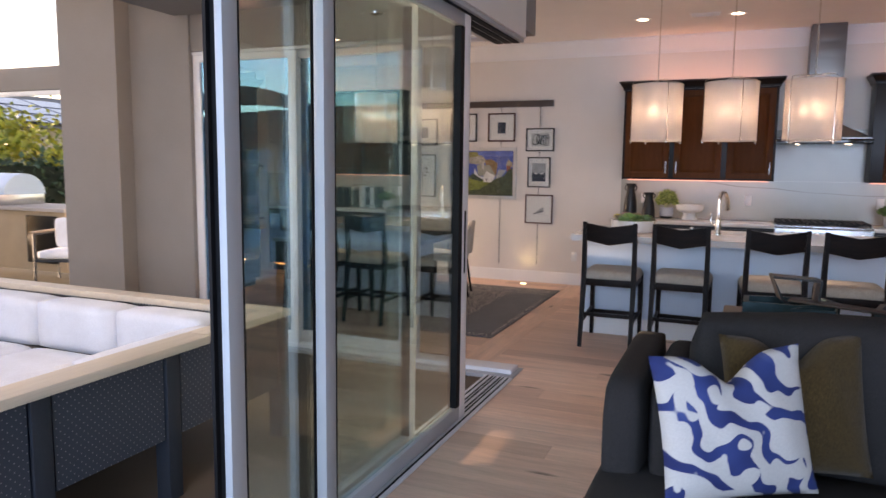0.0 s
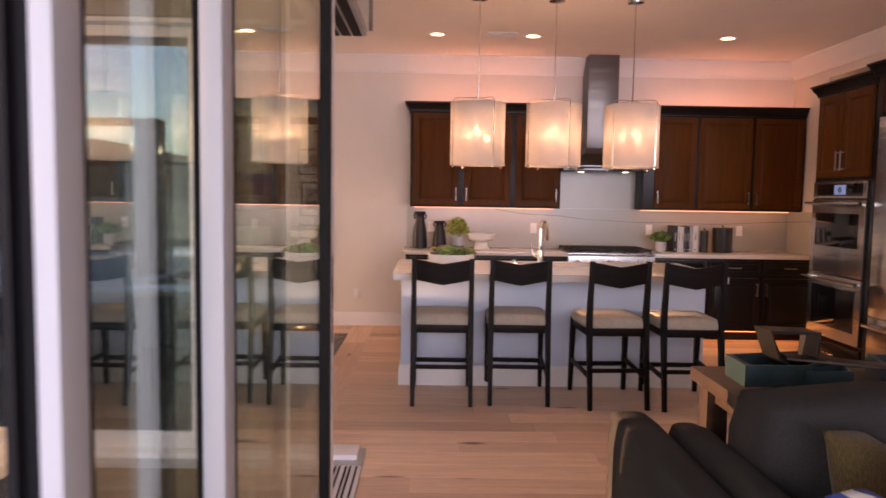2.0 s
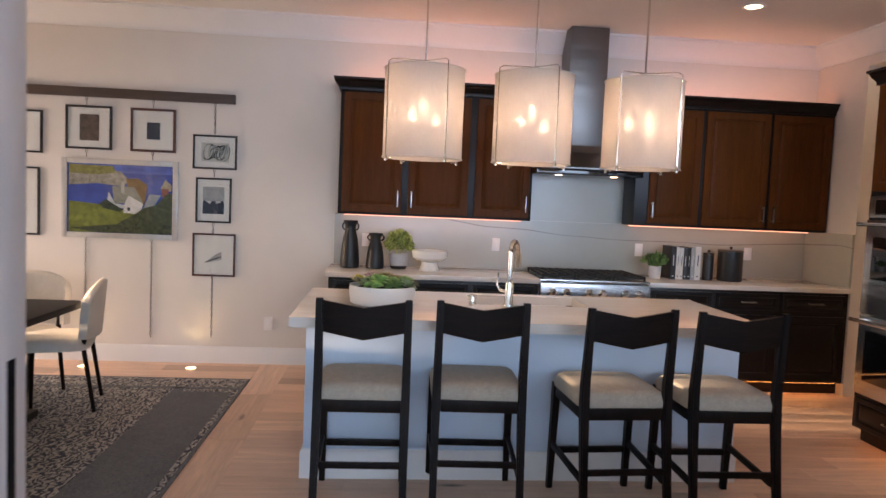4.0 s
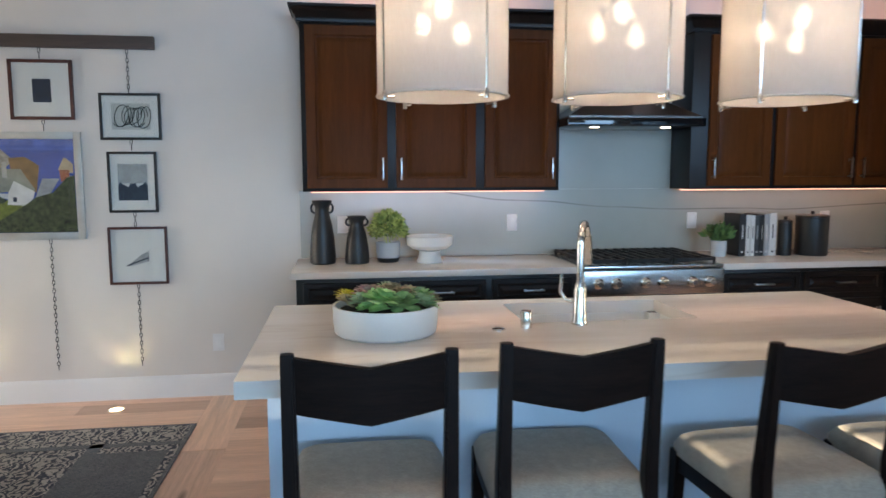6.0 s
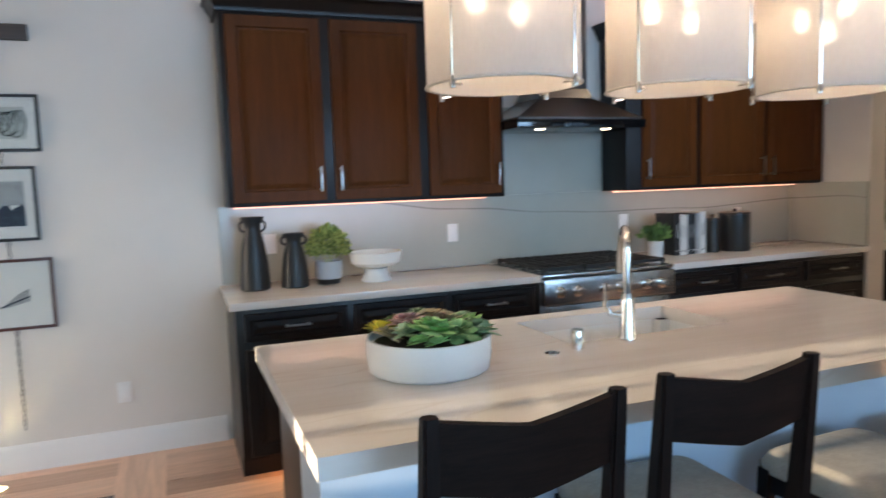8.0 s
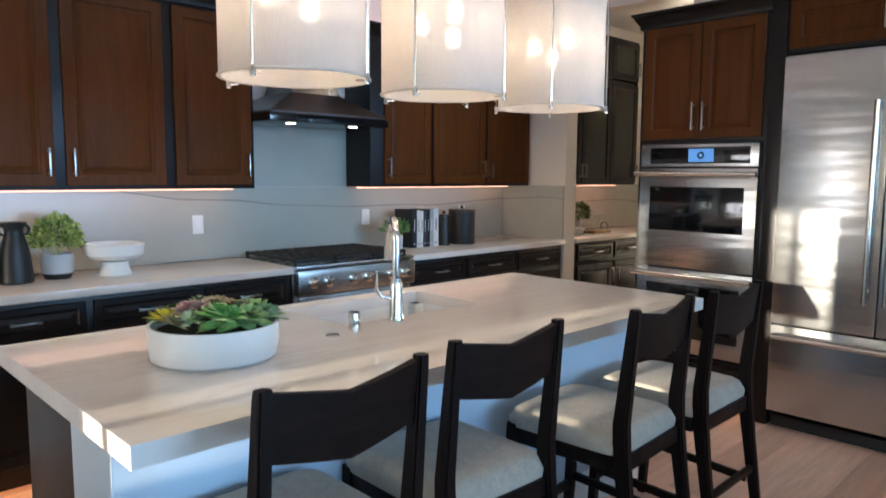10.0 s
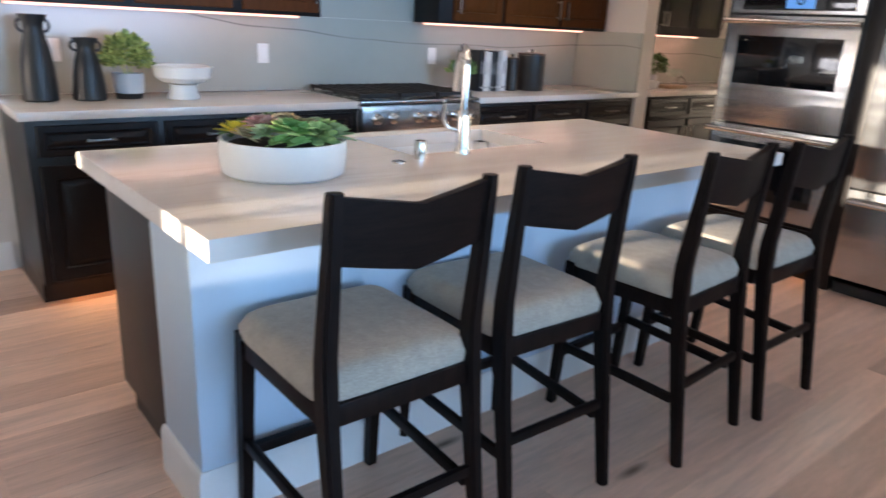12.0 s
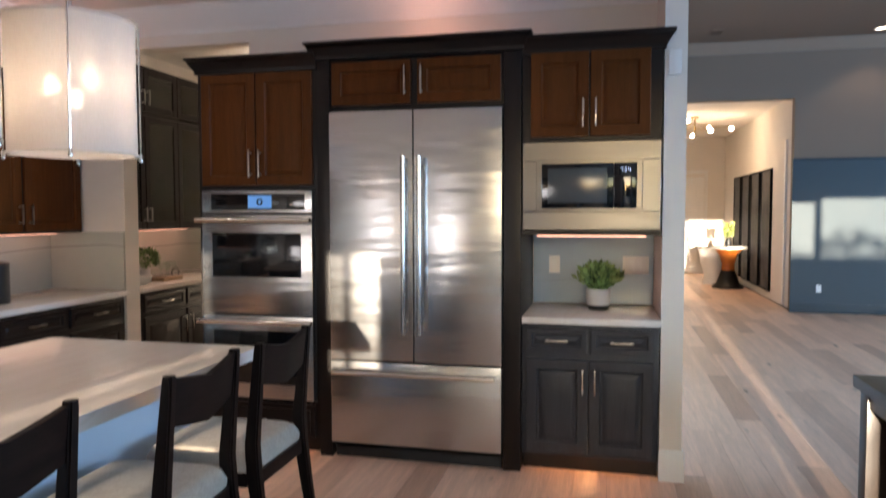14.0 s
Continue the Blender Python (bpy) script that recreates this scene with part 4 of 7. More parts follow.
part("window", box(0.15, 0.48, -0.029, -0.0265, 1.58, 1.775, 0.001), plain("microwave_mesh", (0.06, 0.07, 0.075), 0.15, vary=0.1), md, "grey mesh window")
cpn = part("control_panel", box(0.517, 0.64, -0.026, -0.003, 1.55, 1.80, 0.003), BLACKGLASS, mw)
DIGIT = glow("clock_digits", (0.55, 0.70, 1.0), 3.0)
for k, segs in enumerate(("abc", "adgec", "fgbc")):
    rows = []
    X, Z = 0.553 + 0.021 * k, 1.765
    for sgm in segs:
        rows.append({"a": (X, X + 0.010, -0.028, -0.0265, Z + 0.009, Z + 0.011), "b": (X + 0.009, X + 0.011, -0.028, -0.0265, Z, Z + 0.010), "c": (X + 0.009, X + 0.011, -0.028, -0.0265, Z - 0.010, Z), "d": (X, X + 0.010, -0.028, -0.0265, Z - 0.011, Z - 0.009), "e": (X - 0.001, X + 0.001, -0.028, -0.0265, Z - 0.010, Z), "f": (X - 0.001, X + 0.001, -0.028, -0.0265, Z, Z + 0.010), "g": (X, X + 0.010, -0.028, -0.0265, Z - 0.001, Z + 0.001)}[sgm])
    part("digit", boxes(rows), DIGIT, cpn, smooth=None)
base_cabinet(pose(FX + 0.02, 5.903, 0, 0, 0, -90), 0.775, [(0.03, 0.745, "doors")], "dark base cabinet with blue sky light in its colour, two doors and drawers", mat=SKYLIT_WOOD)
solo("side_counter", box(FX - 0.02, EW - 0.024, 5.122, 5.900, 0.882, 0.92, 0.004), QUARTZ, "short pale quartz counter under the microwave", "counter")
solo("side_backsplash", boxes([(EW - 0.022, EW - 0.001, 5.124, 5.90, 0.922, 1.395)]), SIDETILE, "pale blue quartz splash under the microwave", "backsplash", kind="structure", smooth=None)

# ---- pantry seen through the opening ----
base_cabinet(pose(3.08, BY, 0), 2.3, [(0.04, 0.60, "L"), (0.64, 1.18, "R"), (1.22, 1.74, "L"), (1.78, 2.26, "R")], "dark base cabinet in the pantry", led=False)
solo("pantry_counter", box(3.062, 5.44, BY - 0.045, NW - 0.024, 0.882, 0.922, 0.004), QUARTZ, "pale quartz pantry counter", "counter")
solo("pantry_backsplash", box(3.062, 5.44, NW - 0.022, NW - 0.001, 0.924, 1.374), SPLASH, "quartz splash in the pantry", "backsplash", kind="structure", smooth=None)
gc = thing("glass_cabinet", (3.15, 9.45, 1.375), "dark glass door display cabinet with stemware", "cabinet")
part("carcass", boxes([(0, 1.5, 0.29, 0.31, 0, 1.46), (0, 0.02, 0, 0.29, 0, 1.46), (1.48, 1.5, 0, 0.29, 0, 1.46), (0.02, 1.48, 0, 0.29, 0, 0.02), (0.02, 1.48, 0, 0.29, 1.44, 1.46), (0.02, 1.48, 0.02, 0.29, 1.03, 1.05)]), ESPRESSO_DK, gc, smooth=None)
for z in (0.35, 0.68):
    part("shelf", box(0.022, 1.478, 0.03, 0.288, z, z + 0.01), GLASS, gc, "clear glass shelf", smooth=None)
for k in range(3):
    for z0, z1 in ((0.02, 1.02), (1.06, 1.44)):
        x0, x1 = 0.01 + 0.495 * k, 0.495 + 0.495 * k
        d = part("door", boxes([(x0, x0 + 0.06, -0.02, -0.001, z0, z1), (x1 - 0.06, x1, -0.02, -0.001, z0, z1), (x0 + 0.06, x1 - 0.06, -0.02, -0.001, z0, z0 + 0.06), (x0 + 0.06, x1 - 0.06, -0.02, -0.001, z1 - 0.06, z1)], 0.002), ESPRESSO_DK, gc)
        part("pane", box(x0 + 0.06, x1 - 0.06, -0.012, -0.008, z0 + 0.06, z1 - 0.06), CABGLASS, d, "clear glass pane", smooth=None)
        bar_pull(x1 - 0.03 if k % 2 == 0 else x0 + 0.03, z0 + 0.12, 0.13, True, parent=d, y=-0.02)
part("light_strip", box(0.05, 1.45, 0.2, 0.215, -0.012, 0), LED, gc, "glowing warm LED strip", smooth=None)
lamp('AREA', "pantry_strip_light", (3.9, 9.62, 1.36), (3.9, 9.66, 0), 2.0, WARM, 1.4, 0.03)
# Added fill lamp without a fixture, brightening the pantry.
lamp('POINT', "pantry_fill_light", (4.0, 8.4, 2.9), (4, 8, 0), 24, (1, 0.85, 0.68), 0.08)

# ---- sliding glass doors ----
CLADDING = plain("grey_cladding", (0.06, 0.063, 0.066), 0.5, vary=0.04)


def glass_panel(x, y0, y1, label, seal=0.012, skin=-0.022, far=0.075, dark_band=0.006):
    """One sliding leaf round a plane x; pale inside, dark outside."""
    h = 2.31
    g = thing("sliding_glass_door", (x, y0, 0.02), label, "door", "stacked sliding doors")
    w = y1 - y0
    for a in (0.0, w - far):
        sw = far if a else 0.075
        # The far stile gets the lighter copy, in place of missing room light.
        st = part("stile", box(skin, 0.022, a, a + sw, 0.0, h, 0.003), LIT_VINYL if a else DIM_VINYL, g)
        part("cladding", box(-0.027, skin - 0.0005, a + 0.002, a + sw - 0.002, 0.003, h - 0.003), GASKET, st, "black exterior cladding", smooth=None)
        part("seal", box(-0.0235, 0.0235, a + (0.076 if a == 0 else -dark_band), a + (0.081 if a == 0 else -0.001), 0.08, h - 0.075), GASKET, st, "black seal strip, dark reflection where wide", smooth=None)
    part("end_seal", box(-0.028 - seal, -0.0275, -0.004 - seal, 0.05, 0.0, h), GASKET, g, "black rubber end seal", smooth=None)
    part("meeting_seal", box(-0.008, 0.008, w + 0.001, w + 0.006, 0.0, h), GASKET, g, "black rubber meeting seal", smooth=None)
    part("bottom_rail", box(-0.022, 0.022, 0.076, w - far - 0.001, 0.0, 0.078, 0.003), DIM_VINYL, g)
    part("top_rail", box(-0.022, 0.022, 0.076, w - far - 0.001, h - 0.07, h, 0.003), DIM_VINYL, g)
    pane = part("pane", box(-0.004, 0.004, 0.078, w - far - max(0.003, dark_band - 0.002), 0.08, h - 0.072), DOORGLASS, g, "clear greenish glass", smooth=None)
    pane.visible_shadow = False
    if dark_band > 0.05:
        part("finger_pull", box(0.0215, 0.0235, w - far * 0.62, w - far * 0.38, 0.86, 1.22, 0.0008), GASKET, g, "dark recessed finger pull")
    return g


# The wide black strip on this leaf imitates a dark reflection in the glass.
glass_panel(-1.624, 3.165, 4.70, "white framed sliding glass door leaf, stacked open", 0.003, far=0.095, dark_band=0.055)
glass_panel(-1.692, 2.695, 4.14, "white framed sliding glass door leaf behind another", 0.012, -0.008)


# The blue glossy tint paints sky colour into this glass's reflections.
COATGLASS = glass("coated_sky_tint_glass", (0.42, 0.52, 0.52), 0.0, 0.5, (0.26, 0.58, 0.84))


def glass_wall():
    g = thing("patio_door_wall", (-4.45, 5.70, 0), "white framed dining sliding glass doors, half open", "door")
    part("sill", box(0.0, 2.85, -0.07, 0.10, 0.0, 0.035, 0.003), LIT_VINYL, g)
    part("head", box(0.0, 2.85, -0.07, 0.10, 2.392, 2.418, 0.003), LIT_VINYL, g)
    for k, (a, b, y) in enumerate(((0.0, 1.03, -0.04), (0.94, 1.98, 0.03))):
        lf = part("leaf_frame", boxes([(a, a + 0.075, y - 0.02, y + 0.02, 0.036, 2.39), (b - 0.075, b, y - 0.02, y + 0.02, 0.036, 2.39), (a + 0.075, b - 0.075, y - 0.02, y + 0.02, 0.036, 0.13), (a + 0.075, b - 0.075, y - 0.02, y + 0.02, 2.335, 2.39)], 0.002), LIT_VINYL, g)
        pn = part("pane", box(a + 0.076, b - 0.076, y - 0.004, y + 0.004, 0.131, 2.334), COATGLASS, lf, "clear greenish glass", smooth=None)
        pn.visible_shadow = False
    part("jamb_post", box(1.99, 2.05, -0.07, 0.10, 0.036, 2.39, 0.003), LIT_VINYL, g)
    return g


glass_wall()
tk = thing("door_track", (0, 0, 0), "white floor track with dark grooves for sliding doors", "track", kind="structure")
part("track_bed", box(-1.77, -1.565, -1.2, 5.55, -0.03, 0.006), LIT_VINYL, tk, smooth=None)
for x in (-1.74, -1.705, -1.682, -1.647, -1.624, -1.59):
    part("groove", box(x - 0.005, x + 0.005, -1.2, 5.53, 0.0075, 0.0105), GASKET, tk, smooth=None)
part("track_bed", box(-4.45, -1.565, 5.555, 5.82, -0.03, 0.006), DIM_VINYL, tk, smooth=None)
th = thing("head_track", (0, 0, 0), "white head track with dark grooves", "track", kind="structure")
part("track_bed", box(-1.77, -1.56, -1.2, 5.61, 2.335, 2.358), DIM_VINYL, th, smooth=None)
for x in (-1.725, -1.665, -1.605):
    part("groove", box(x - 0.022, x + 0.022, -1.2, 5.59, 2.329, 2.334), GASKET, th, smooth=None)

# ---- sofa, cushions, console table ----
def soft_box(x0, x1, y0, y1, z0, z1, r=0.05, puff=0.0):
    bm = box(x0, x1, y0, y1, z0, z1)
    bmesh.ops.subdivide_edges(bm, edges=bm.edges[:], cuts=5, use_grid_fill=True)
    c = Vector(((x0 + x1) / 2, (y0 + y1) / 2, (z0 + z1) / 2))
    hx, hy, hz = (x1 - x0) / 2, (y1 - y0) / 2, (z1 - z0) / 2
    for v in bm.verts:
        u = Vector(((v.co.x - c.x) / hx, (v.co.y - c.y) / hy, (v.co.z - c.z) / hz))
        q = Vector((max(-hx + r, min(hx - r, v.co.x - c.x)), max(-hy + r, min(hy - r, v.co.y - c.y)), max(-hz + r, min(hz - r, v.co.z - c.z))))
        d = (v.co - c) - q
        if d.length > 1e-6:
            v.co = c + q + d.normalized() * r
        k = puff * (1 - u.x ** 2) * (1 - u.y ** 2) if abs(u.z) > 0.9 else (puff * (1 - u.y ** 2) * (1 - u.z ** 2) if abs(u.x) > 0.9 else puff * (1 - u.x ** 2) * (1 - u.z ** 2))
        ax = max(range(3), key=lambda i: abs(u[i]))
        v.co[ax] += math.copysign(k, u[ax])
    return bm


sf = thing("sofa", (0.7, 3.3, 0), "charcoal fabric sofa with rounded back", "sofa")
part("base", soft_box(-1.28, 1.35, -0.55, 0.55, 0.06, 0.30, 0.03), SOFA, sf, smooth=80)
part("arm", soft_box(-1.275, -1.12, -0.02, 0.93, 0.06, 0.755, 0.045, 0.006), SOFA, sf, smooth=80)
part("arm_cushion", soft_box(-1.115, -0.975, -0.02, 0.80, 0.40, 0.765, 0.06, 0.012), SOFA, sf, smooth=80)
part("back", soft_box(-1.0, 1.35, 0.28, 0.61, 0.10, 0.96, 0.10, 0.015), SOFA, sf, smooth=80)
for a, b in ((-1.27, 0.05), (0.06, 1.34)):
    part("seat_cushion", soft_box(a, b, -0.60, 0.27, 0.30, 0.455, 0.05, 0.02), SOFA, sf, smooth=80)
for x in (-1.2, 1.27):
    for y in (-0.48, 0.48):
        part("foot", box(x - 0.03, x + 0.03, y - 0.03, y + 0.03, 0, 0.06), STOOLWOOD, sf, smooth=None)


def pillow_mesh(w, h, t, n=26, horn=0.06, chop=0.2):
    """A plump square cushion with pointed corners and a chopped top; x across, z up."""
    bm = bmesh.new()
    sides = []
    for s in (1, -1):
        g = []
        for i in range(n + 1):
            row = []
            for j in range(n + 1):
                u, v = -1 + 2 * i / n, -1 + 2 * j / n
                e = (1 - abs(u) ** 2.4) * (1 - abs(v) ** 2.4)
                x = u * w / 2 * (1 - horn * (1 - v * v) * u * u)
                z = v * h / 2 * (1 - horn * (1 - u * u) * v * v)
                if v > 0:
                    z -= chop * h * v ** 2 * math.exp(-11 * u * u)
                y = s * t / 2 * max(e, 0) ** 0.55
                y += 0.006 * math.sin(9 * u + 4 * v) * max(e, 0)
                row.append(bm.verts.new((x, y, z + h / 2)))
            g.append(row)
        sides.append(g)
        for i in range(n):
            for j in range(n):
                bm.faces.new((g[i][j], g[i + 1][j], g[i + 1][j + 1], g[i][j + 1]))
    bmesh.ops.remove_doubles(bm, verts=bm.verts[:], dist=0.0004)
    return bm


def brush_cloth():
    m, t, p = nodes_of("blue_brush_cloth")
    v = coords(t, (1, 0.25, 1))
    wv = add(t, "ShaderNodeTexWave", Scale=4.2, Distortion=9.5, Detail=1.2, Detail_Scale=1.7)
    wv.bands_direction = 'DIAGONAL'
    t.links.new(v, wv.inputs["Vector"])
    stroke = ramp_of(t, wv.outputs["Fac"], [(0.53, (0, 0, 0)), (0.57, (1, 1, 1))])
    gap = ramp_of(t, noise_of(t, v, 15.0, 0.0), [(0.40, (0, 0, 0)), (0.42, (1, 1, 1))])
    ink = mix_of(t, 1.0, stroke, gap, 'MULTIPLY')
    tone = ramp_of(t, noise_of(t, v, 5.0, 2), [(0.35, (0.004, 0.014, 0.085)), (0.6, (0.010, 0.035, 0.15)), (0.72, (0.05, 0.09, 0.24))])
    base = ramp_of(t, noise_of(t, coords(t), 300, 2), [(0.3, (0.40, 0.385, 0.37)), (0.7, (0.48, 0.465, 0.445))])
    t.links.new(mix_of(t, ink, base, tone), p.inputs["Base Color"])
    p.inputs["Roughness"].default_value = 0.9
    bump_of(t, p, noise_of(t, coords(t), 350, 2), 0.25, 0.002)
    return m


FUR = fabric("olive_brown_fur", (0.034, 0.019, 0.007), (0.080, 0.049, 0.018), 330, 1.0, 0.8, (1, 1, 0.25), sheen=0.1, mottle=12.0)
solo("throw_pillow", pillow_mesh(0.50, 0.47, 0.17), brush_cloth(), "white throw pillow with cobalt blue brush strokes", "pillow", pose(-0.105, 3.185, 0.465, -14, -4, 28), smooth=80)
solo("fur_pillow", pillow_mesh(0.47, 0.48, 0.18), FUR, "olive brown faux fur throw pillow", "pillow", pose(0.07, 3.47, 0.46, -13, -3, 13), smooth=80)

DARKTOP = wood("walnut_console", (0.013, 0.008, 0.006), (0.038, 0.023, 0.016), 0.35, axis=0)
ct = thing("console_table", (-0.20, 4.02, 0), "dark walnut console table behind the sofa", "table")
part("tabletop", box(0.0, 1.52, 0.0, 0.41, 0.806, 0.856, 0.005), DARKTOP, ct)
part("apron", box(0.06, 1.46, 0.03, 0.38, 0.74, 0.804, 0.003), DARKTOP, ct)
for x in (0.03, 1.41):
    for y in (0.02, 0.31):
        part("leg", box(x, x + 0.08, y, y + 0.08, 0.0, 0.804, 0.005), DARKTOP, ct)

TEAL = plain("dark_teal_metal", (0.018, 0.045, 0.05), 0.38, 0.6, vary=0.25, scale=9, bump=0.06)
DARKMETAL = plain("blackened_metal", (0.016, 0.015, 0.014), 0.4, 0.7, vary=0.25, bump=0.05)


def tray(pts, h, t=0.012, z=0.0):
    """An open box over a plan outline."""
    bm = bmesh.new()
    c = sum((Vector(p) for p in pts), Vector((0, 0))) / len(pts)
    inner = [c + (Vector(p) - c) * 0.88 for p in pts]
    a = [bm.verts.new((*p, z)) for p in pts]
    b = [bm.verts.new((*p, z + h)) for p in pts]
    i1 = [bm.verts.new((*p, z + h)) for p in inner]
    i0 = [bm.verts.new((*p, z + t)) for p in inner]
    n = len(pts)
    for lo, hi in ((a, b), (b, i1), (i1, i0)):
        for k in range(n):
            bm.faces.new((lo[k], lo[(k + 1) % n], hi[(k + 1) % n], hi[k]))
    bm.faces.new(a[::-1]), bm.faces.new(i0)
    return bm


def sculpture(m, label):
    s = thing("angular_sculpture", m, label, "sculpture", "sculptures on the console table")
    part("tray", tray([(-0.20, -0.10), (0.02, -0.13), (0.20, -0.02), (0.16, 0.10), (-0.17, 0.07)], 0.075), TEAL, s)
    part("small_tray", tray([(-0.03, -0.18), (0.14, -0.19), (0.17, -0.10), (0.02, -0.135)], 0.07), TEAL, s)
    bm = bmesh.new()
    line = [Vector(q) for q in ((0.055, 0.012), (-0.035, 0.085), (-0.075, 0.178), (0.115, 0.168), (0.105, 0.012))]
    rows = []
    for k, q in enumerate(line):
        d = (line[min(k + 1, len(line) - 1)] - line[max(k - 1, 0)]).normalized()
        n_ = Vector((-d.y, d.x)) * 0.006
        rows.append([bm.verts.new((u.x, y_, u.y)) for u, y_ in ((q - n_, -0.05), (q + n_, -0.05), (q + n_, 0.05), (q - n_, 0.05))])
    for a, b in zip(rows, rows[1:]):
        for k in range(4):
            bm.faces.new((a[k], a[(k + 1) % 4], b[(k + 1) % 4], b[k]))
    bm.faces.new(rows[0]), bm.faces.new(rows[-1])
    part("long_plate", moved(box(-0.03, 0.36, -0.045, 0.045, -0.004, 0.004, 0.001), Matrix.Translation((0.03, -0.03, 0.082)) @ pose(0, 0, 0, 0, 2, -24)), DARKMETAL, s, "long blackened metal plate")
    part("folded_plate", bm, DARKMETAL, s, "folded blackened metal plate", smooth=15)
    return s


sc = sculpture(pose(0.06, 4.26, 0.856, 0, 0, 8), "dark teal folded metal sculpture on the console table")
copy_thing(sc, pose(0.58, 4.25, 0.856, 0, 0, -6))

# ---- framed pictures on the rail ----
MATBOARD = plain("mat_board", (0.72, 0.70, 0.68), 0.9, vary=0.02, bump=0.02)
BLACKFR = wood("black_picture_frame", (0.010, 0.009, 0.009), (0.022, 0.018, 0.016), 0.4, axis=0)
REDFR = wood("mahogany_picture_frame", (0.055, 0.016, 0.012), (0.11, 0.035, 0.024), 0.4, axis=0)
SILVERFR = plain("silver_leaf_frame", (0.62, 0.62, 0.60), 0.35, 0.7, vary=0.1, scale=14)
CHAIN = plain("dark_chain", (0.03, 0.028, 0.026), 0.4, 0.8, vary=0.2)
PICGLASS = glass("picture_glass", (0.97, 0.98, 0.97), 0.02, 0.03)


def picture(x0, x1, z0, z1, fw, fmat, label, image, mat_in=0.0):
    w, h = x1 - x0, z1 - z0
    p = thing("framed_picture", (x0, NW - 0.028, z0), label, "picture", "pictures hung from the rail")
    for nm, r in (("frame_side", (0, fw, 0, 0.024, 0, h)), ("frame_side", (w - fw, w, 0, 0.024, 0, h)), ("frame_rail", (fw, w - fw, 0, 0.024, 0, fw)), ("frame_rail", (fw, w - fw, 0, 0.024, h - fw, h))):
        part(nm, box(*r, 0.003), fmat, p)
    part("mat_board", box(fw, w - fw, 0.012, 0.020, fw, h - fw), MATBOARD, p, smooth=None)
    image(p, fw, w, h)
    gz = part("glazing", box(fw, w - fw, 0.0045, 0.0055, fw, h - fw), PICGLASS, p, "clear picture glass", smooth=None)
    gz.visible_shadow = False
    return p


def slab(bm, pts, y, t=0.0012):
    """A thin flat piece over an outline of (x, z) points."""
    f = [bm.verts.new((x, y - t, z)) for x, z in pts]
    b = [bm.verts.new((x, y, z)) for x, z in pts]
    for k in range(len(pts)):
        bm.faces.new((f[k], f[(k + 1) % len(pts)], b[(k + 1) % len(pts)], b[k]))
    bm.faces.new(f)
    bm.faces.new(b[::-1])


def sheet(p, name, x0, x1, z0, z1, mat, label="", lift=0.0):
    return part(name, box(x0, x1, 0.0105 - lift, 0.0118 - lift, z0, z1), mat, p, label, smooth=None)


INK = plain("dark_blue_ink", (0.03, 0.04, 0.065), 0.8, vary=0.4, scale=30, bump=0.0)


def img_dark(p, fw, w, h):
    sheet(p, "print", w * 0.36, w * 0.65, h * 0.29, h * 0.68, INK, "small dark night print")


def img_brown(p, fw, w, h):
    sheet(p, "print", w * 0.30, w * 0.72, h * 0.2, h * 0.8, plain("brown_print", (0.10, 0.07, 0.06), 0.8, vary=0.7, scale=25, bump=0.0), "brown portrait format print")


def img_scribble(p, fw, w, h):
    sheet(p, "paper", w * 0.19, w * 0.82, h * 0.22, h * 0.78, plain("grey_paper", (0.50, 0.49, 0.47), 0.9, vary=0.05))
    rng = random.Random(5)
    for k in range(5):
        pts, a0 = [], rng.random() * 6
        cx, cz, rx, rz = w * (0.32 + 0.09 * k), h * (0.5 + 0.03 * rng.uniform(-1, 1)), w * rng.uniform(0.09, 0.14), h * rng.uniform(0.17, 0.24)
        for i in range(22):
            a = a0 + i * 0.42
            pts.append((cx + rx * math.cos(a) + w * 0.0035 * i, 0.0098, cz + rz * math.sin(a * 1.03)))
        part("brush_line", tube(pts, 0.0026, 5), GASKET, p, "loose black ink line")


def img_hills(p, fw, w, h):
    sheet(p, "sky_area", w * 0.2, w * 0.8, h * 0.48, h * 0.8, plain("grey_cloud_print", (0.34, 0.35, 0.36), 0.8, vary=0.3, scale=16, bump=0.0))
    bm = bmesh.new()
    top = [(w * (0.2 + 0.6 * i / 12), h * (0.46 + 0.035 * math.sin(i * 1.3) + 0.02 * math.sin(i * 2.9))) for i in range(13)]
    slab(bm, [(w * 0.2, h * 0.2), (w * 0.8, h * 0.2)] + top[::-1], 0.0090)
    part("hill_area", bm, INK, p, smooth=None)


def img_stair(p, fw, w, h):
    m = plain("grey_drawing", (0.36, 0.36, 0.36), 0.9, vary=0.3, scale=40, bump=0.0)
    bm = bmesh.new()
    slab(bm, [(w * x, h * z) for x, z in ((0.30, 0.32), (0.38, 0.32), (0.68, 0.40), (0.68, 0.58), (0.55, 0.52))], 0.0100)
    part("wedge", bm, m, p, smooth=None)
    part("stair_edge", moved(box(0, w * 0.4, 0.0085, 0.0095, -0.004, 0.004), Matrix.Translation((w * 0.30, 0, h * 0.33)) @ pose(0, 0, 0, 0, -20, 0)), INK, p, smooth=None)


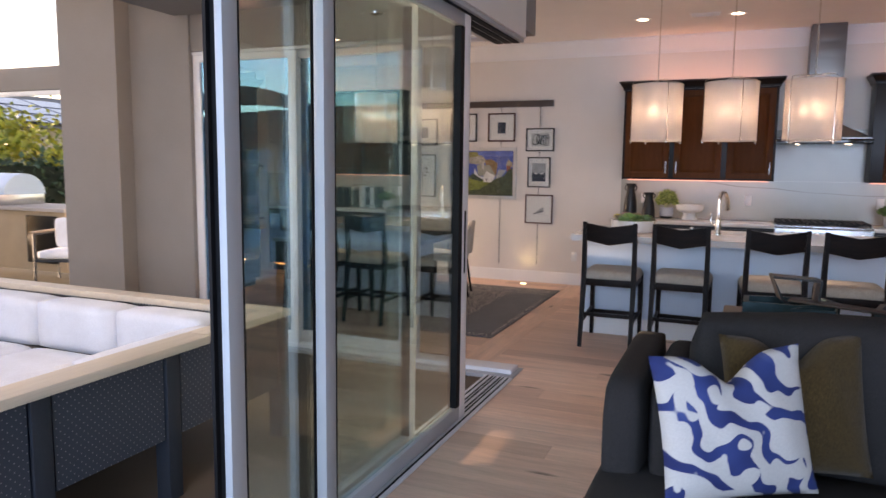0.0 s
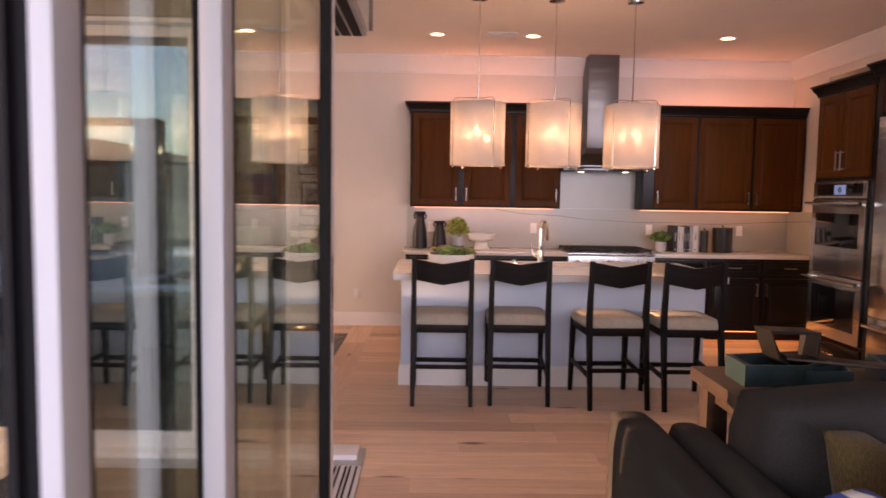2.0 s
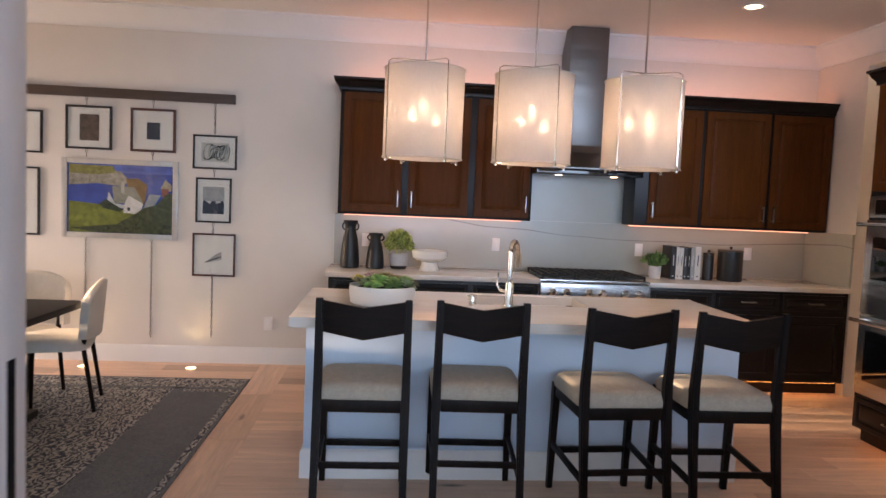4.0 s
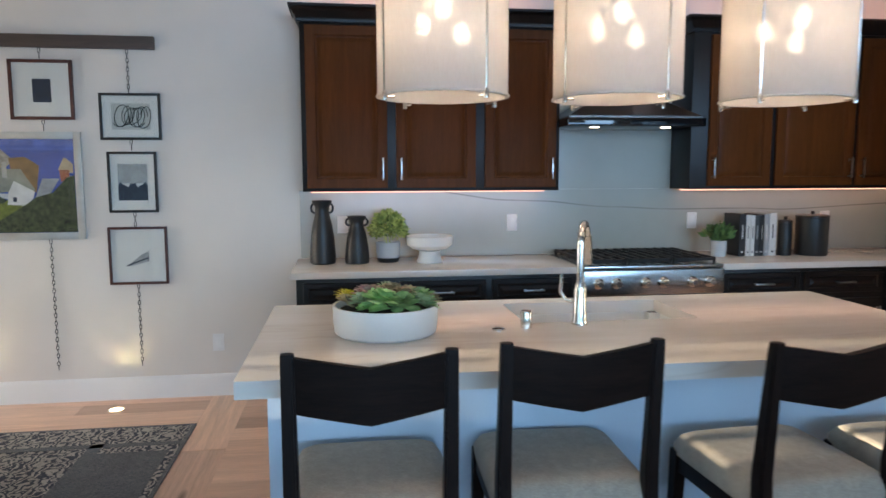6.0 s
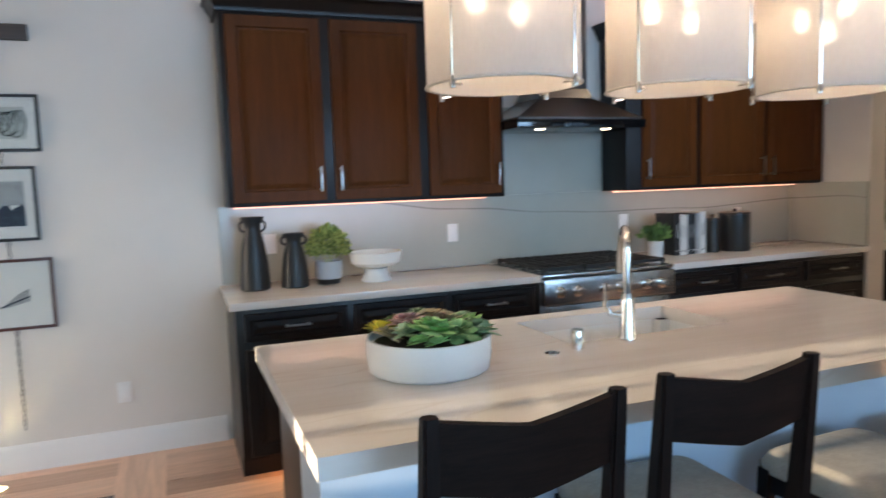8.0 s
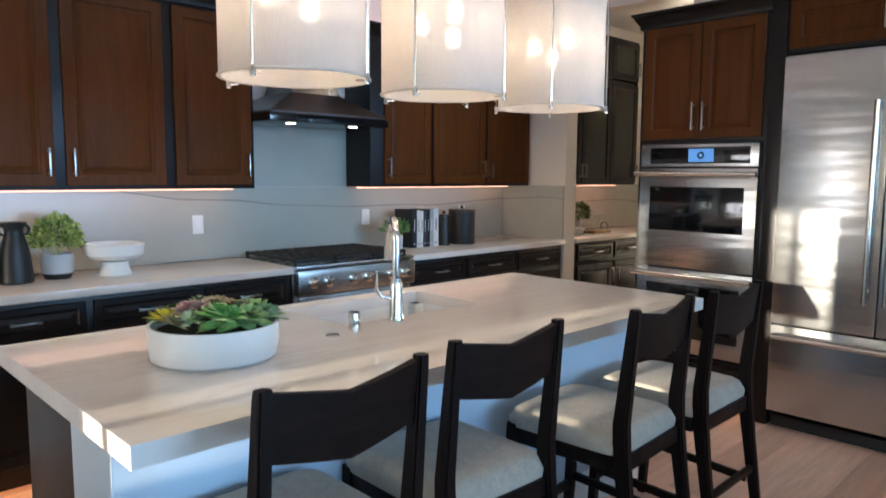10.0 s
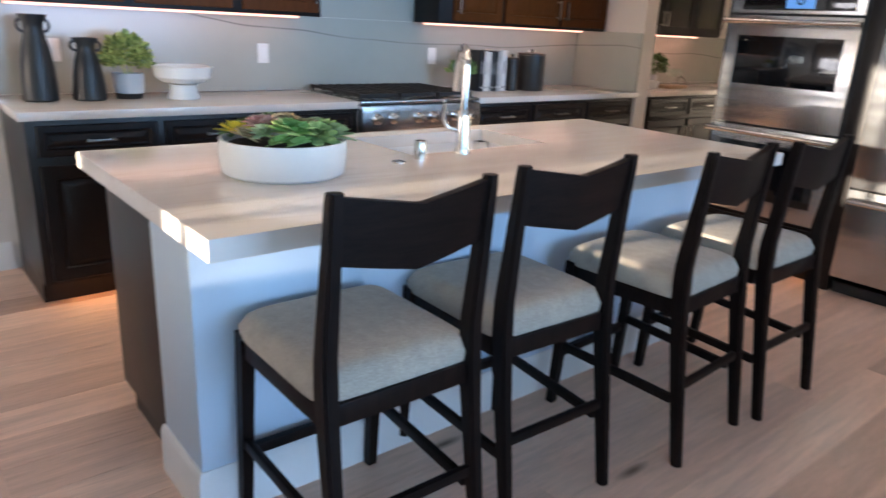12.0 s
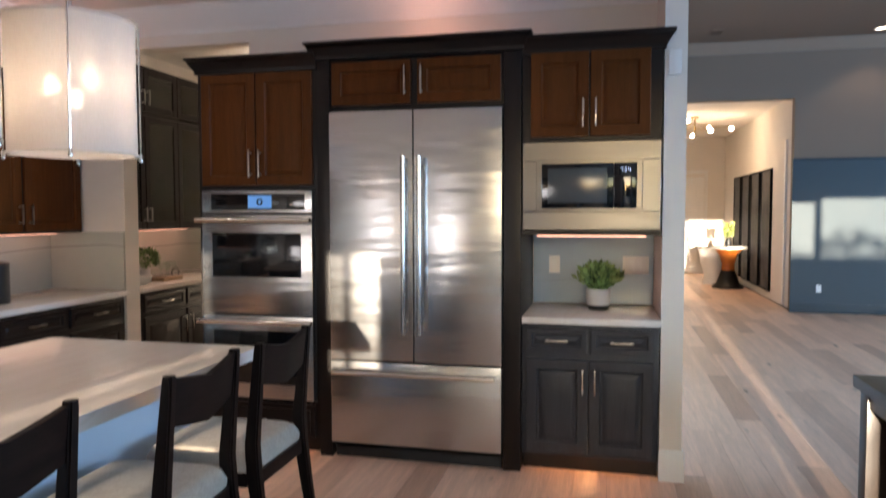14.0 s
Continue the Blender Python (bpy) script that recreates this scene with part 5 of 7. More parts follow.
def img_branch(p, fw, w, h):
    part("stem_line", tube([(w * 0.5, 0.0098, h * 0.2), (w * 0.48, 0.0098, h * 0.5), (w * 0.55, 0.0098, h * 0.72)], 0.003, 5), INK, p)
    rng = random.Random(2)
    for k in range(7):
        a = rng.uniform(0, 6.28)
        part("leaf_mark", moved(lathe([(0.022, 0), (0.022, 0.001)], 8), Matrix.Translation((w * (0.5 + 0.16 * math.cos(a)), 0.0100, h * (0.62 + 0.13 * math.sin(a)))) @ pose(0, 0, 0, 90) @ Matrix.Diagonal((1, 0.5, 1, 1))), INK, p)


def patch(p, name, pts, mat, lift, w, h):
    bm = bmesh.new()
    slab(bm, [(w * x, h * z) for x, z in pts], 0.0104 - lift)
    return part(name, bm, mat, p, smooth=None)


def img_village(p, fw, w, h):
    def oil(name, c, v=0.45, s=14):
        return plain(name, c, 0.55, vary=v, scale=s, fine=60, bump=0.4)
    sheet(p, "canvas_sea", fw, w - fw, fw, h - fw, oil("oil_blue_sea", (0.03, 0.075, 0.36), 0.4, 8))
    patch(p, "sky_band", [(0.05, 0.83), (0.95, 0.83), (0.95, 0.93), (0.05, 0.93)], oil("oil_pale_blue", (0.07, 0.13, 0.46)), 0.0006, w, h)
    patch(p, "rock_cliff", [(0.06, 0.66), (0.30, 0.69), (0.52, 0.66), (0.58, 0.74), (0.50, 0.85), (0.06, 0.85)], oil("oil_grey_rock", (0.30, 0.28, 0.25), 0.6, 20), 0.0010, w, h)
    patch(p, "olive_hill", [(0.06, 0.81), (0.30, 0.80), (0.46, 0.83), (0.44, 0.91), (0.06, 0.92)], oil("oil_olive_hill", (0.22, 0.21, 0.06), 0.5, 18), 0.0014, w, h)
    patch(p, "brown_roofs", [(0.55, 0.76), (0.65, 0.77), (0.735, 0.69), (0.71, 0.44), (0.62, 0.5), (0.56, 0.66)], oil("oil_umber_roof", (0.20, 0.11, 0.045), 0.6, 20), 0.0014, w, h)
    patch(p, "meadow", [(0.06, 0.07), (0.95, 0.07), (0.95, 0.30), (0.64, 0.34), (0.38, 0.42), (0.06, 0.46)], oil("oil_green_meadow", (0.17, 0.20, 0.035), 0.6, 16), 0.0018, w, h)
    patch(p, "grey_roof", [(0.43, 0.66), (0.62, 0.66), (0.705, 0.46), (0.56, 0.45), (0.45, 0.44)], oil("oil_grey_roof", (0.25, 0.26, 0.23), 0.3), 0.0022, w, h)
    patch(p, "white_gable", [(0.40, 0.59), (0.46, 0.44), (0.54, 0.43), (0.54, 0.38), (0.385, 0.42)], oil("oil_white_gable", (0.52, 0.54, 0.60), 0.25), 0.0026, w, h)
    patch(p, "white_house", [(0.575, 0.55), (0.70, 0.45), (0.685, 0.38), (0.635, 0.32), (0.53, 0.33), (0.54, 0.45)], oil("oil_white_house", (0.66, 0.65, 0.66), 0.2), 0.0030, w, h)
    patch(p, "door_mark", [(0.565, 0.355), (0.587, 0.355), (0.587, 0.40), (0.565, 0.40)], INK, 0.0034, w, h)
    patch(p, "pale_chimney", [(0.508, 0.58), (0.536, 0.58), (0.536, 0.72), (0.508, 0.72)], oil("oil_pale_stone", (0.42, 0.41, 0.40), 0.2), 0.0034, w, h)
    patch(p, "far_house", [(0.75, 0.57), (0.856, 0.57), (0.78, 0.40), (0.70, 0.39)], oil("oil_slate_house", (0.30, 0.33, 0.38), 0.3), 0.0026, w, h)
    patch(p, "stone_gable", [(0.848, 0.65), (0.89, 0.77), (0.945, 0.70), (0.94, 0.62)], oil("oil_tan_stone", (0.42, 0.34, 0.24), 0.3), 0.0026, w, h)
    patch(p, "red_chimney", [(0.855, 0.65), (0.92, 0.65), (0.915, 0.55), (0.865, 0.54)], oil("oil_brick", (0.30, 0.09, 0.05)), 0.0030, w, h)
    patch(p, "dark_bushes", [(0.62, 0.31), (0.71, 0.40), (0.81, 0.44), (0.90, 0.58), (0.95, 0.60), (0.95, 0.07), (0.30, 0.07), (0.06, 0.12), (0.47, 0.18)], oil("oil_dark_bush", (0.045, 0.06, 0.025), 0.9, 30), 0.0038, w, h)
    patch(p, "low_bushes", [(0.32, 0.43), (0.38, 0.50), (0.44, 0.44), (0.53, 0.37), (0.50, 0.34), (0.36, 0.38)], oil("oil_hedge", (0.03, 0.05, 0.03), 0.8, 30), 0.0038, w, h)


solo("picture_rail", box(-4.5, -2.36, NW - 0.035, NW - 0.002, 2.272, 2.352, 0.003), wood("brown_rail_wood", (0.045, 0.03, 0.024), (0.10, 0.068, 0.052), 0.55, axis=0), "long dark brown wooden picture rail", "rail")
picture(-3.235, -2.86, 1.83, 2.20, 0.02, REDFR, "square mahogany framed print with a small dark image", img_dark)
picture(-2.712, -2.340, 1.706, 2.0, 0.016, BLACKFR, "black framed abstract ink scribble drawing", img_scribble)
picture(-2.682, -2.380, 1.242, 1.632, 0.016, BLACKFR, "black framed photograph of dark hills", img_hills)
picture(-2.702, -2.336, 0.773, 1.149, 0.016, REDFR, "mahogany framed pencil drawing of a stair", img_stair)
picture(-3.80, -2.832, 1.075, 1.755, 0.045, SILVERFR, "silver framed oil painting of a coastal village", img_village)
picture(-3.77, -3.39, 1.83, 2.20, 0.018, BLACKFR, "black framed brown print", img_brown)
picture(-4.36, -3.98, 1.08, 1.66, 0.016, BLACKFR, "black framed botanical print", img_branch)
picture(-4.36, -3.96, 1.78, 2.14, 0.016, BLACKFR, "black framed small dark print", img_dark)


def chain(x, z_top, z_low):
    n = int((z_top - z_low) / 0.026)
    links = []
    for k in range(n):
        z = z_top - 0.013 - (z_top - z_low) * k / n
        a = 90 * (k % 2)
        pts = [(0.0075 * math.cos(q), 0, 0.017 * math.sin(q)) for q in np.linspace(0, 2 * math.pi, 9, endpoint=False)]
        links.append(moved(tube(pts, 0.0024, 5, True), Matrix.Translation((0, 0, z - z_low)) @ pose(0, 0, 0, 0, 0, a + 20)))
    solo("chain", join(*links), CHAIN, "thin dark metal chain holding the pictures", "chain", (x, NW - 0.014, z_low), "picture chains")


for x, a, b in ((-3.05, 2.27, 2.2), (-3.05, 1.83, 1.755), (-3.05, 1.075, 0.22), (-2.53, 2.27, 2.0), (-2.53, 1.706, 1.632), (-2.53, 1.242, 1.149), (-2.53, 0.773, 0.23), (-3.60, 2.27, 2.2), (-3.60, 1.83, 1.755), (-3.60, 1.075, 0.22)):
    chain(x, a, b)


def floor_light(x, y):
    f = thing("floor_uplight", (x, y, 0.002), "small round recessed floor uplight, lit", "lamp", "floor uplights")
    part("ring", lathe([(0.05, 0.0), (0.05, 0.004), (0.042, 0.006), (0.042, 0.001)], 24, cap=False), CHROME, f)
    part("lens", lathe([(0.042, 0.003), (0.001, 0.003)], 24, cap=False), glow("uplight_lens_%d" % round(-10 * x), (1.0, 0.93, 0.62), 10), f, "glowing lens")
    lamp('SPOT', "floor_uplight_beam", (x, y, 0.03), (x, y + 0.16, 0.5), 5.0, (1.0, 0.88, 0.50), 0.02, spot=75)


floor_light(-2.64, 9.54)
floor_light(-3.52, 9.53)


def outlet(m, label, wide=0.072):
    o = thing("wall_outlet", m, label, "outlet")
    part("plate", box(-wide / 2, wide / 2, -0.006, 0.0, -0.058, 0.058, 0.002), TRIM, o)
    for k in range(max(1, round(wide / 0.075))):
        cx = (k - (round(wide / 0.075) - 1) / 2) * 0.046 if wide > 0.08 else 0
        part("insert", box(cx - 0.017, cx + 0.017, -0.0085, -0.0062, -0.034, 0.034, 0.001), WHITECER, o)


for x, y, z in ((-2.04, NW - 0.001, 0.365), (-0.037, NW - 0.0225, 1.146), (1.288, NW - 0.0225, 1.146), (-1.20, NW - 0.0225, 1.146), (2.33, NW - 0.0225, 1.146)):
    outlet(pose(x, y, z), "white wall outlet plate")
outlet(pose(EW - 0.0225, 5.76, 1.18, 0, 0, -90), "white wall outlet plate")
outlet(pose(EW - 0.0225, 5.235, 1.18, 0, 0, -90), "wide white switch plate", 0.165)
outlet(pose(9.675, 2.28, 0.37, 0, 0, -90), "white wall outlet plate on blue panelling")
solo("thermostat", box(2.232, 2.239, 5.03, 5.10, 2.28, 2.42, 0.006), TRIM, "small white wall sensor", "sensor")

# ---- counter decor ----
def vase(x, y, h, label):
    v = thing("vase", (x, y, 0.922), label, "vase", "black ribbed vases")
    k = h / 0.40
    prof = [(0.058, 0), (0.066, 0.008), (0.066, 0.06), (0.060, 0.16), (0.050, 0.25), (0.040, 0.30), (0.036, 0.33), (0.038, 0.36), (0.050, 0.385), (0.052, 0.40), (0.042, 0.40), (0.030, 0.34)]
    bm = lathe([(r * 1.2 * (0.8 + 0.2 * k), z * k) for r, z in prof], 40, cap=False)
    for vv in bm.verts:
        if vv.co.z < 0.3 * k:
            a = math.atan2(vv.co.y, vv.co.x)
            f = 1 + 0.02 * math.cos(20 * a)
            vv.co.x, vv.co.y = vv.co.x * f, vv.co.y * f
    part("body", bm, BLACKCER, v)
    for s in (-1, 1):
        pts = [(s * (0.044 + 0.024 * math.sin(q)), 0, (0.350 - 0.030 * math.cos(q)) * k) for q in np.linspace(0, math.pi, 9)]
        part("handle", tube(pts, 0.007, 8), BLACKCER, v)


vase(-1.325, 9.47, 0.40, "tall black ribbed ceramic vase with two handles")
vase(-1.11, 9.45, 0.30, "short black ribbed ceramic vase with two handles")


def leaf_mesh(points, size, mat_n=1, rng=None, tip=None):
    bm = bmesh.new()
    for p, d in points:
        p, d = Vector(p), Vector(d).normalized()
        s = size * rng.uniform(0.7, 1.3)
        a = d.cross(Vector((rng.uniform(-1, 1), rng.uniform(-1, 1), rng.uniform(-1, 1)))).normalized()
        n_ = d.cross(a)
        v = [bm.verts.new(q) for q in (p, p + d * s * 0.5 + a * s * 0.28 + n_ * s * 0.05, p + d * s, p + d * s * 0.5 - a * s * 0.28 + n_ * s * 0.05)]
        bm.faces.new(v)
    return bm


def leafy(name, dark, light, rough=0.6):
    m, t, p = nodes_of(name)
    g = t.nodes.new("ShaderNodeNewGeometry")
    t.links.new(ramp_of(t, g.outputs["Random Per Island"], [(0.0, dark), (0.6, light), (1.0, tuple(min(1, c * 1.5) for c in light))]), p.inputs["Base Color"])
    p.inputs["Roughness"].default_value = rough
    p.inputs["Subsurface Weight"].default_value = 0.1
    return m


HERB = leafy("herb_leaves", (0.12, 0.19, 0.04), (0.40, 0.46, 0.14))
FERN = leafy("fern_leaves", (0.03, 0.08, 0.02), (0.11, 0.20, 0.06))
HERB_GREEN = leafy("sage_leaves", (0.07, 0.14, 0.06), (0.20, 0.32, 0.13))
POT = plain("pale_grey_pot", (0.55, 0.56, 0.58), 0.5, vary=0.05)


def bushy_plant(m, pot_r, pot_h, r, h, n, size, leaf, seed, label, blades=False, two_tone=True):
    rng = random.Random(seed)
    p = thing("potted_plant", m, label, "plant")
    z0 = 0.0
    if two_tone:
        part("pot_base", lathe([(pot_r * 0.78, 0), (pot_r * 0.85, 0.012), (pot_r * 0.92, pot_h * 0.22)], 28), BLACKCER, p, "black pot foot")
        z0 = pot_h * 0.22
    part("pot", lathe([(pot_r * 0.92, z0 + 0.0005), (pot_r, pot_h * 0.5), (pot_r, pot_h), (pot_r * 0.9, pot_h), (pot_r * 0.88, pot_h * 0.85), (0.001, pot_h * 0.84)], 28, cap=False), POT, p)
    pts = []
    for k in range(n):
        if blades:
            a, e = rng.uniform(0, 6.28), rng.uniform(0.5, 1.45)
            d = Vector((math.cos(a) * math.cos(e), math.sin(a) * math.cos(e), math.sin(e)))
            q = Vector((0, 0, pot_h * 0.85)) + d * rng.uniform(0.02, r * 0.75)
            pts.append((q, d + Vector((rng.uniform(-0.5, 0.5), rng.uniform(-0.5, 0.5), 0.1))))
        else:
            a, e = rng.uniform(0, 6.28), math.asin(rng.uniform(-0.35, 1.0))
            rr = rng.uniform(0.45, 1.0) ** 0.5 * rng.uniform(0.85, 1.08)
            d = Vector((math.cos(a) * math.cos(e), math.sin(a) * math.cos(e), math.sin(e)))
            q = Vector((d.x * r * rr, d.y * r * rr, pot_h + h * 0.32 + d.z * h * 0.5 * rr))
            pts.append((q, d + Vector((rng.uniform(-0.8, 0.8), rng.uniform(-0.8, 0.8), rng.uniform(-0.5, 0.9)))))
    part("foliage", leaf_mesh(pts, size, rng=rng), leaf, p, "dense small leaves", smooth=None)
    part("stems", join(*[tube([(0.01 * math.cos(k), 0.01 * math.sin(k), pot_h * 0.8), (r * 0.5 * math.cos(k), r * 0.5 * math.sin(k), pot_h + h * 0.5)], 0.002, 5) for k in range(6)]), leaf, p)
    return p


bushy_plant(pose(-0.91, 9.50, 0.922), 0.078, 0.128, 0.112, 0.23, 1300, 0.03, HERB, 3, "leafy yellow green plant in a white and black pot")
bushy_plant(pose(1.33, 9.44, 0.922), 0.052, 0.105, 0.12, 0.14, 260, 0.06, FERN, 4, "dark green fern in a white pot", True, False)
bushy_plant(pose(2.62, 5.47, 0.92), 0.075, 0.13, 0.20, 0.20, 900, 0.055, HERB_GREEN, 6, "green spiky leafed plant in a pale grey pot", True)
pb = thing("pedestal_bowl", (-0.65, 9.43, 0.922), "white ceramic pedestal bowl on the counter", "bowl")
part("foot", lathe([(0.082, 0), (0.085, 0.006), (0.074, 0.03), (0.066, 0.06), (0.07, 0.074)], 32), WHITECER, pb)
part("bowl", lathe([(0.03, 0.075), (0.11, 0.088), (0.143, 0.112), (0.152, 0.168), (0.145, 0.171), (0.134, 0.118), (0.09, 0.098), (0.001, 0.092)], 40, cap=False), WHITECER, pb)

BOOKC = [plain("book_black", (0.015, 0.015, 0.017), 0.5), plain("book_white", (0.70, 0.69, 0.67), 0.6, vary=0.04), plain("book_charcoal", (0.05, 0.055, 0.06), 0.5), plain("book_grey", (0.40, 0.40, 0.40), 0.6)]
PAPER = plain("book_pages", (0.62, 0.58, 0.50), 0.9, vary=0.06)
bxp = 1.455
for k, (w, h, ci) in enumerate(((0.045, 0.285, 0), (0.030, 0.280, 1), (0.028, 0.275, 1), (0.030, 0.275, 2), (0.028, 0.280, 0), (0.033, 0.285, 3), (0.05, 0.29, 1))):
    b = thing("book", (bxp, 9.40, 0.922), ("white" if ci == 1 else "grey" if ci == 3 else "black") + " hardback book standing on the counter", "book", "books on the counter")
    part("cover", boxes([(0, 0.003, 0, 0.20, 0, h), (w - 0.003, w, 0, 0.20, 0, h), (0.003, w - 0.003, 0, 0.004, 0, h)]), BOOKC[ci], b, smooth=None)
    part("pages", box(0.0032, w - 0.0032, 0.0045, 0.195, 0.004, h - 0.004), PAPER, b, smooth=None)
    part("spine_title", box(w * 0.42, w * 0.58, -0.0012, -0.0002, h * 0.42, h * 0.74), BOOKC[1 if ci != 1 else 0], b, "unreadable title bar", smooth=None)
    part("spine_mark", box(w * 0.35, w * 0.65, -0.0012, -0.0002, h * 0.08, h * 0.12), BOOKC[1 if ci != 1 else 0], b, smooth=None)
    bxp += w + 0.004
for x, r, h in ((1.80, 0.045, 0.22), (2.0, 0.105, 0.255)):
    c = thing("canister", (x, 9.42, 0.922), "black lidded kitchen canister", "canister")
    part("body", lathe([(r * 0.97, 0), (r, 0.006), (r, h), (r * 0.96, h + 0.004)], 36), BLACKCER, c)
    part("lid", lathe([(r * 1.02, h + 0.005), (r * 1.02, h + 0.018), (r * 0.9, h + 0.022), (0.001, h + 0.022)], 36), DARKTOP, c, "dark wooden lid")
    part("knob", lathe([(0.008, h + 0.0225), (0.014, h + 0.035), (0.010, h + 0.045), (0.001, h + 0.047)], 16), BLACKCER, c)

# succulent bowl on the island
sb = thing("succulent_bowl", (-1.035, 7.50, 0.92), "wide white bowl of mixed succulents on the island", "planter")
part("bowl", lathe([(0.17, 0), (0.182, 0.008), (0.188, 0.05), (0.188, 0.105), (0.178, 0.105), (0.176, 0.085), (0.001, 0.082)], 48, cap=False), WHITECER, sb)
part("soil", lathe([(0.176, 0.084), (0.09, 0.093), (0.001, 0.096)], 24, cap=False), plain("dark_soil", (0.05, 0.038, 0.028), 0.95, vary=0.4, scale=40, bump=0.6), sb)


def rosette(at, r, n, tilt, rng, slim=1.0):
    """A cupped rosette: each leaf a spoon of its own, the outer ones flat and the inner ones upright."""
    bm = bmesh.new()
    for k in range(n):
        f = k / n
        a = k * 2.39996 + rng.uniform(-0.12, 0.12)
        e = 0.34 + 0.95 * f ** 0.8
        ln, wd = r * (1.0 - 0.60 * f), r * (0.40 - 0.24 * f) * slim
        d = Vector((math.cos(a) * math.cos(e), math.sin(a) * math.cos(e), math.sin(e)))
        side = Vector((-math.sin(a), math.cos(a), 0))
        up = d.cross(side) * -1
        z = Vector((0, 0, r * 0.22 * f))
        rows = []
        for t, w, lift in ((0.05, 0.30, 0.0), (0.40, 0.85, 0.05), (0.72, 1.0, 0.16), (0.92, 0.62, 0.30)):
            c = z + d * ln * t + up * ln * lift
            rows.append([bm.verts.new(c + side * wd * w + up * wd * 0.30 * w), bm.verts.new(c), bm.verts.new(c - side * wd * w + up * wd * 0.30 * w)])
        tip = bm.verts.new(z + d * ln * 1.04 + up * ln * 0.42)
        for p_, q_ in zip(rows, rows[1:]):
            bm.faces.new((p_[0], p_[1], q_[1], q_[0])), bm.faces.new((p_[1], p_[2], q_[2], q_[1]))
        bm.faces.new((rows[-1][0], rows[-1][1], tip)), bm.faces.new((rows[-1][1], rows[-1][2], tip))
    return moved(bm, Matrix.Translation(at) @ pose(0, 0, 0, tilt[0], tilt[1], rng.uniform(0, 360)))


def succ(name, inner, edge):
    m, t, p = nodes_of(name)
    g = t.nodes.new("ShaderNodeNewGeometry")
    slow = noise_of(t, coords(t), 30, 2)
    c = mix_of(t, 0.5, ramp_of(t, g.outputs["Random Per Island"], [(0.1, inner), (0.9, edge)]), ramp_of(t, slow, [(0.35, inner), (0.65, edge)]))
    t.links.new(c, p.inputs["Base Color"])
    p.inputs["Roughness"].default_value = 0.5
    p.inputs["Subsurface Weight"].default_value = 0.15
    p.inputs["Subsurface Radius"].default_value = (0.01, 0.01, 0.005)
    return m


SUCC = [succ("jade_green_leaf", (0.18, 0.42, 0.10), (0.52, 0.76, 0.34)), succ("olive_brown_leaf", (0.26, 0.15, 0.09), (0.46, 0.42, 0.24)), succ("pink_leaf", (0.60, 0.26, 0.26), (0.84, 0.70, 0.60)), succ("yellow_leaf", (0.66, 0.56, 0.04), (0.90, 0.80, 0.12)), succ("grey_green_leaf", (0.20, 0.33, 0.15), (0.48, 0.60, 0.36)), succ("dark_green_leaf", (0.07, 0.18, 0.05), (0.26, 0.42, 0.16))]
rng = random.Random(11)
SPOTS = [(-0.135, 0.03, 3, 0.050, 0.55), (-0.06, 0.01, 2, 0.054, 1.0), (-0.055, 0.085, 4, 0.040, 0.6), (0.03, 0.085, 0, 0.064, 1.15),
         (-0.005, 0.145, 0, 0.032, 1.1), (0.045, 0.150, 0, 0.030, 1.1), (0.0, -0.045, 1, 0.050, 1.0), (0.065, -0.01, 1, 0.046, 1.0),
         (0.098, 0.07, 5, 0.052, 0.9), (0.148, 0.015, 4, 0.056, 0.75), (0.120, -0.055, 0, 0.046, 0.7), (0.085, -0.085, 4, 0.044, 1.0),
         (0.140, -0.09, 1, 0.040, 0.7), (-0.105, -0.07, 5, 0.050, 0.8), (-0.03, -0.110, 4, 0.050, 1.0), (0.04, -0.135, 1, 0.046, 0.8),
         (-0.105, 0.095, 1, 0.036, 0.9), (-0.155, -0.02, 5, 0.036, 0.6)]
for right, front, c, r, slim in SPOTS:
    x, y = 0.88 * right - 0.46 * front, -0.46 * right - 0.88 * front
    dome = max(0.0, 1 - (x * x + y * y) / 0.03)
    part("succulent", rosette((x, y, 0.100 + 0.034 * dome + 0.008 * rng.random()), r * 1.28, 30, (-y * 150, x * 150), rng, slim), SUCC[c], sb, ("green", "olive brown", "pink", "yellow", "grey green", "dark green")[c] + " succulent rosette", smooth=60)

# pantry counter things
for k, x in enumerate((3.30, 3.38, 3.46)):
    b = thing("wine_bottle", (x, 9.45, 0.922), "dark glass wine bottle in the pantry", "bottle", "pantry bottles")
    part("bottle", lathe([(0.036, 0), (0.038, 0.006), (0.038, 0.19), (0.03, 0.215), (0.014, 0.235), (0.013, 0.30), (0.001, 0.30)], 20, cap=False), plain("bottle_glass_%d" % k, (0.012, 0.012, 0.010), 0.1), b)
bushy_plant(pose(3.72, 9.52, 0.922), 0.05, 0.10, 0.12, 0.22, 500, 0.035, FERN, 9, "green leafy plant in a white pot in the pantry", False, False)
pl = thing("serving_bowl", (3.34, 9.28, 0.922), "small white serving bowl in the pantry", "bowl")
part("bowl", lathe([(0.05, 0), (0.08, 0.02), (0.095, 0.07), (0.09, 0.07), (0.07, 0.025), (0.001, 0.012)], 28, cap=False), WHITECER, pl)
ty = thing("wooden_tray", (3.72, 9.30, 0.922), "light wooden tray with a loop handle", "tray")
part("board", box(-0.14, 0.14, -0.08, 0.08, 0, 0.03, 0.006), wood("light_tray_wood", (0.22, 0.13, 0.06), (0.40, 0.26, 0.14), 0.5, axis=0), ty)
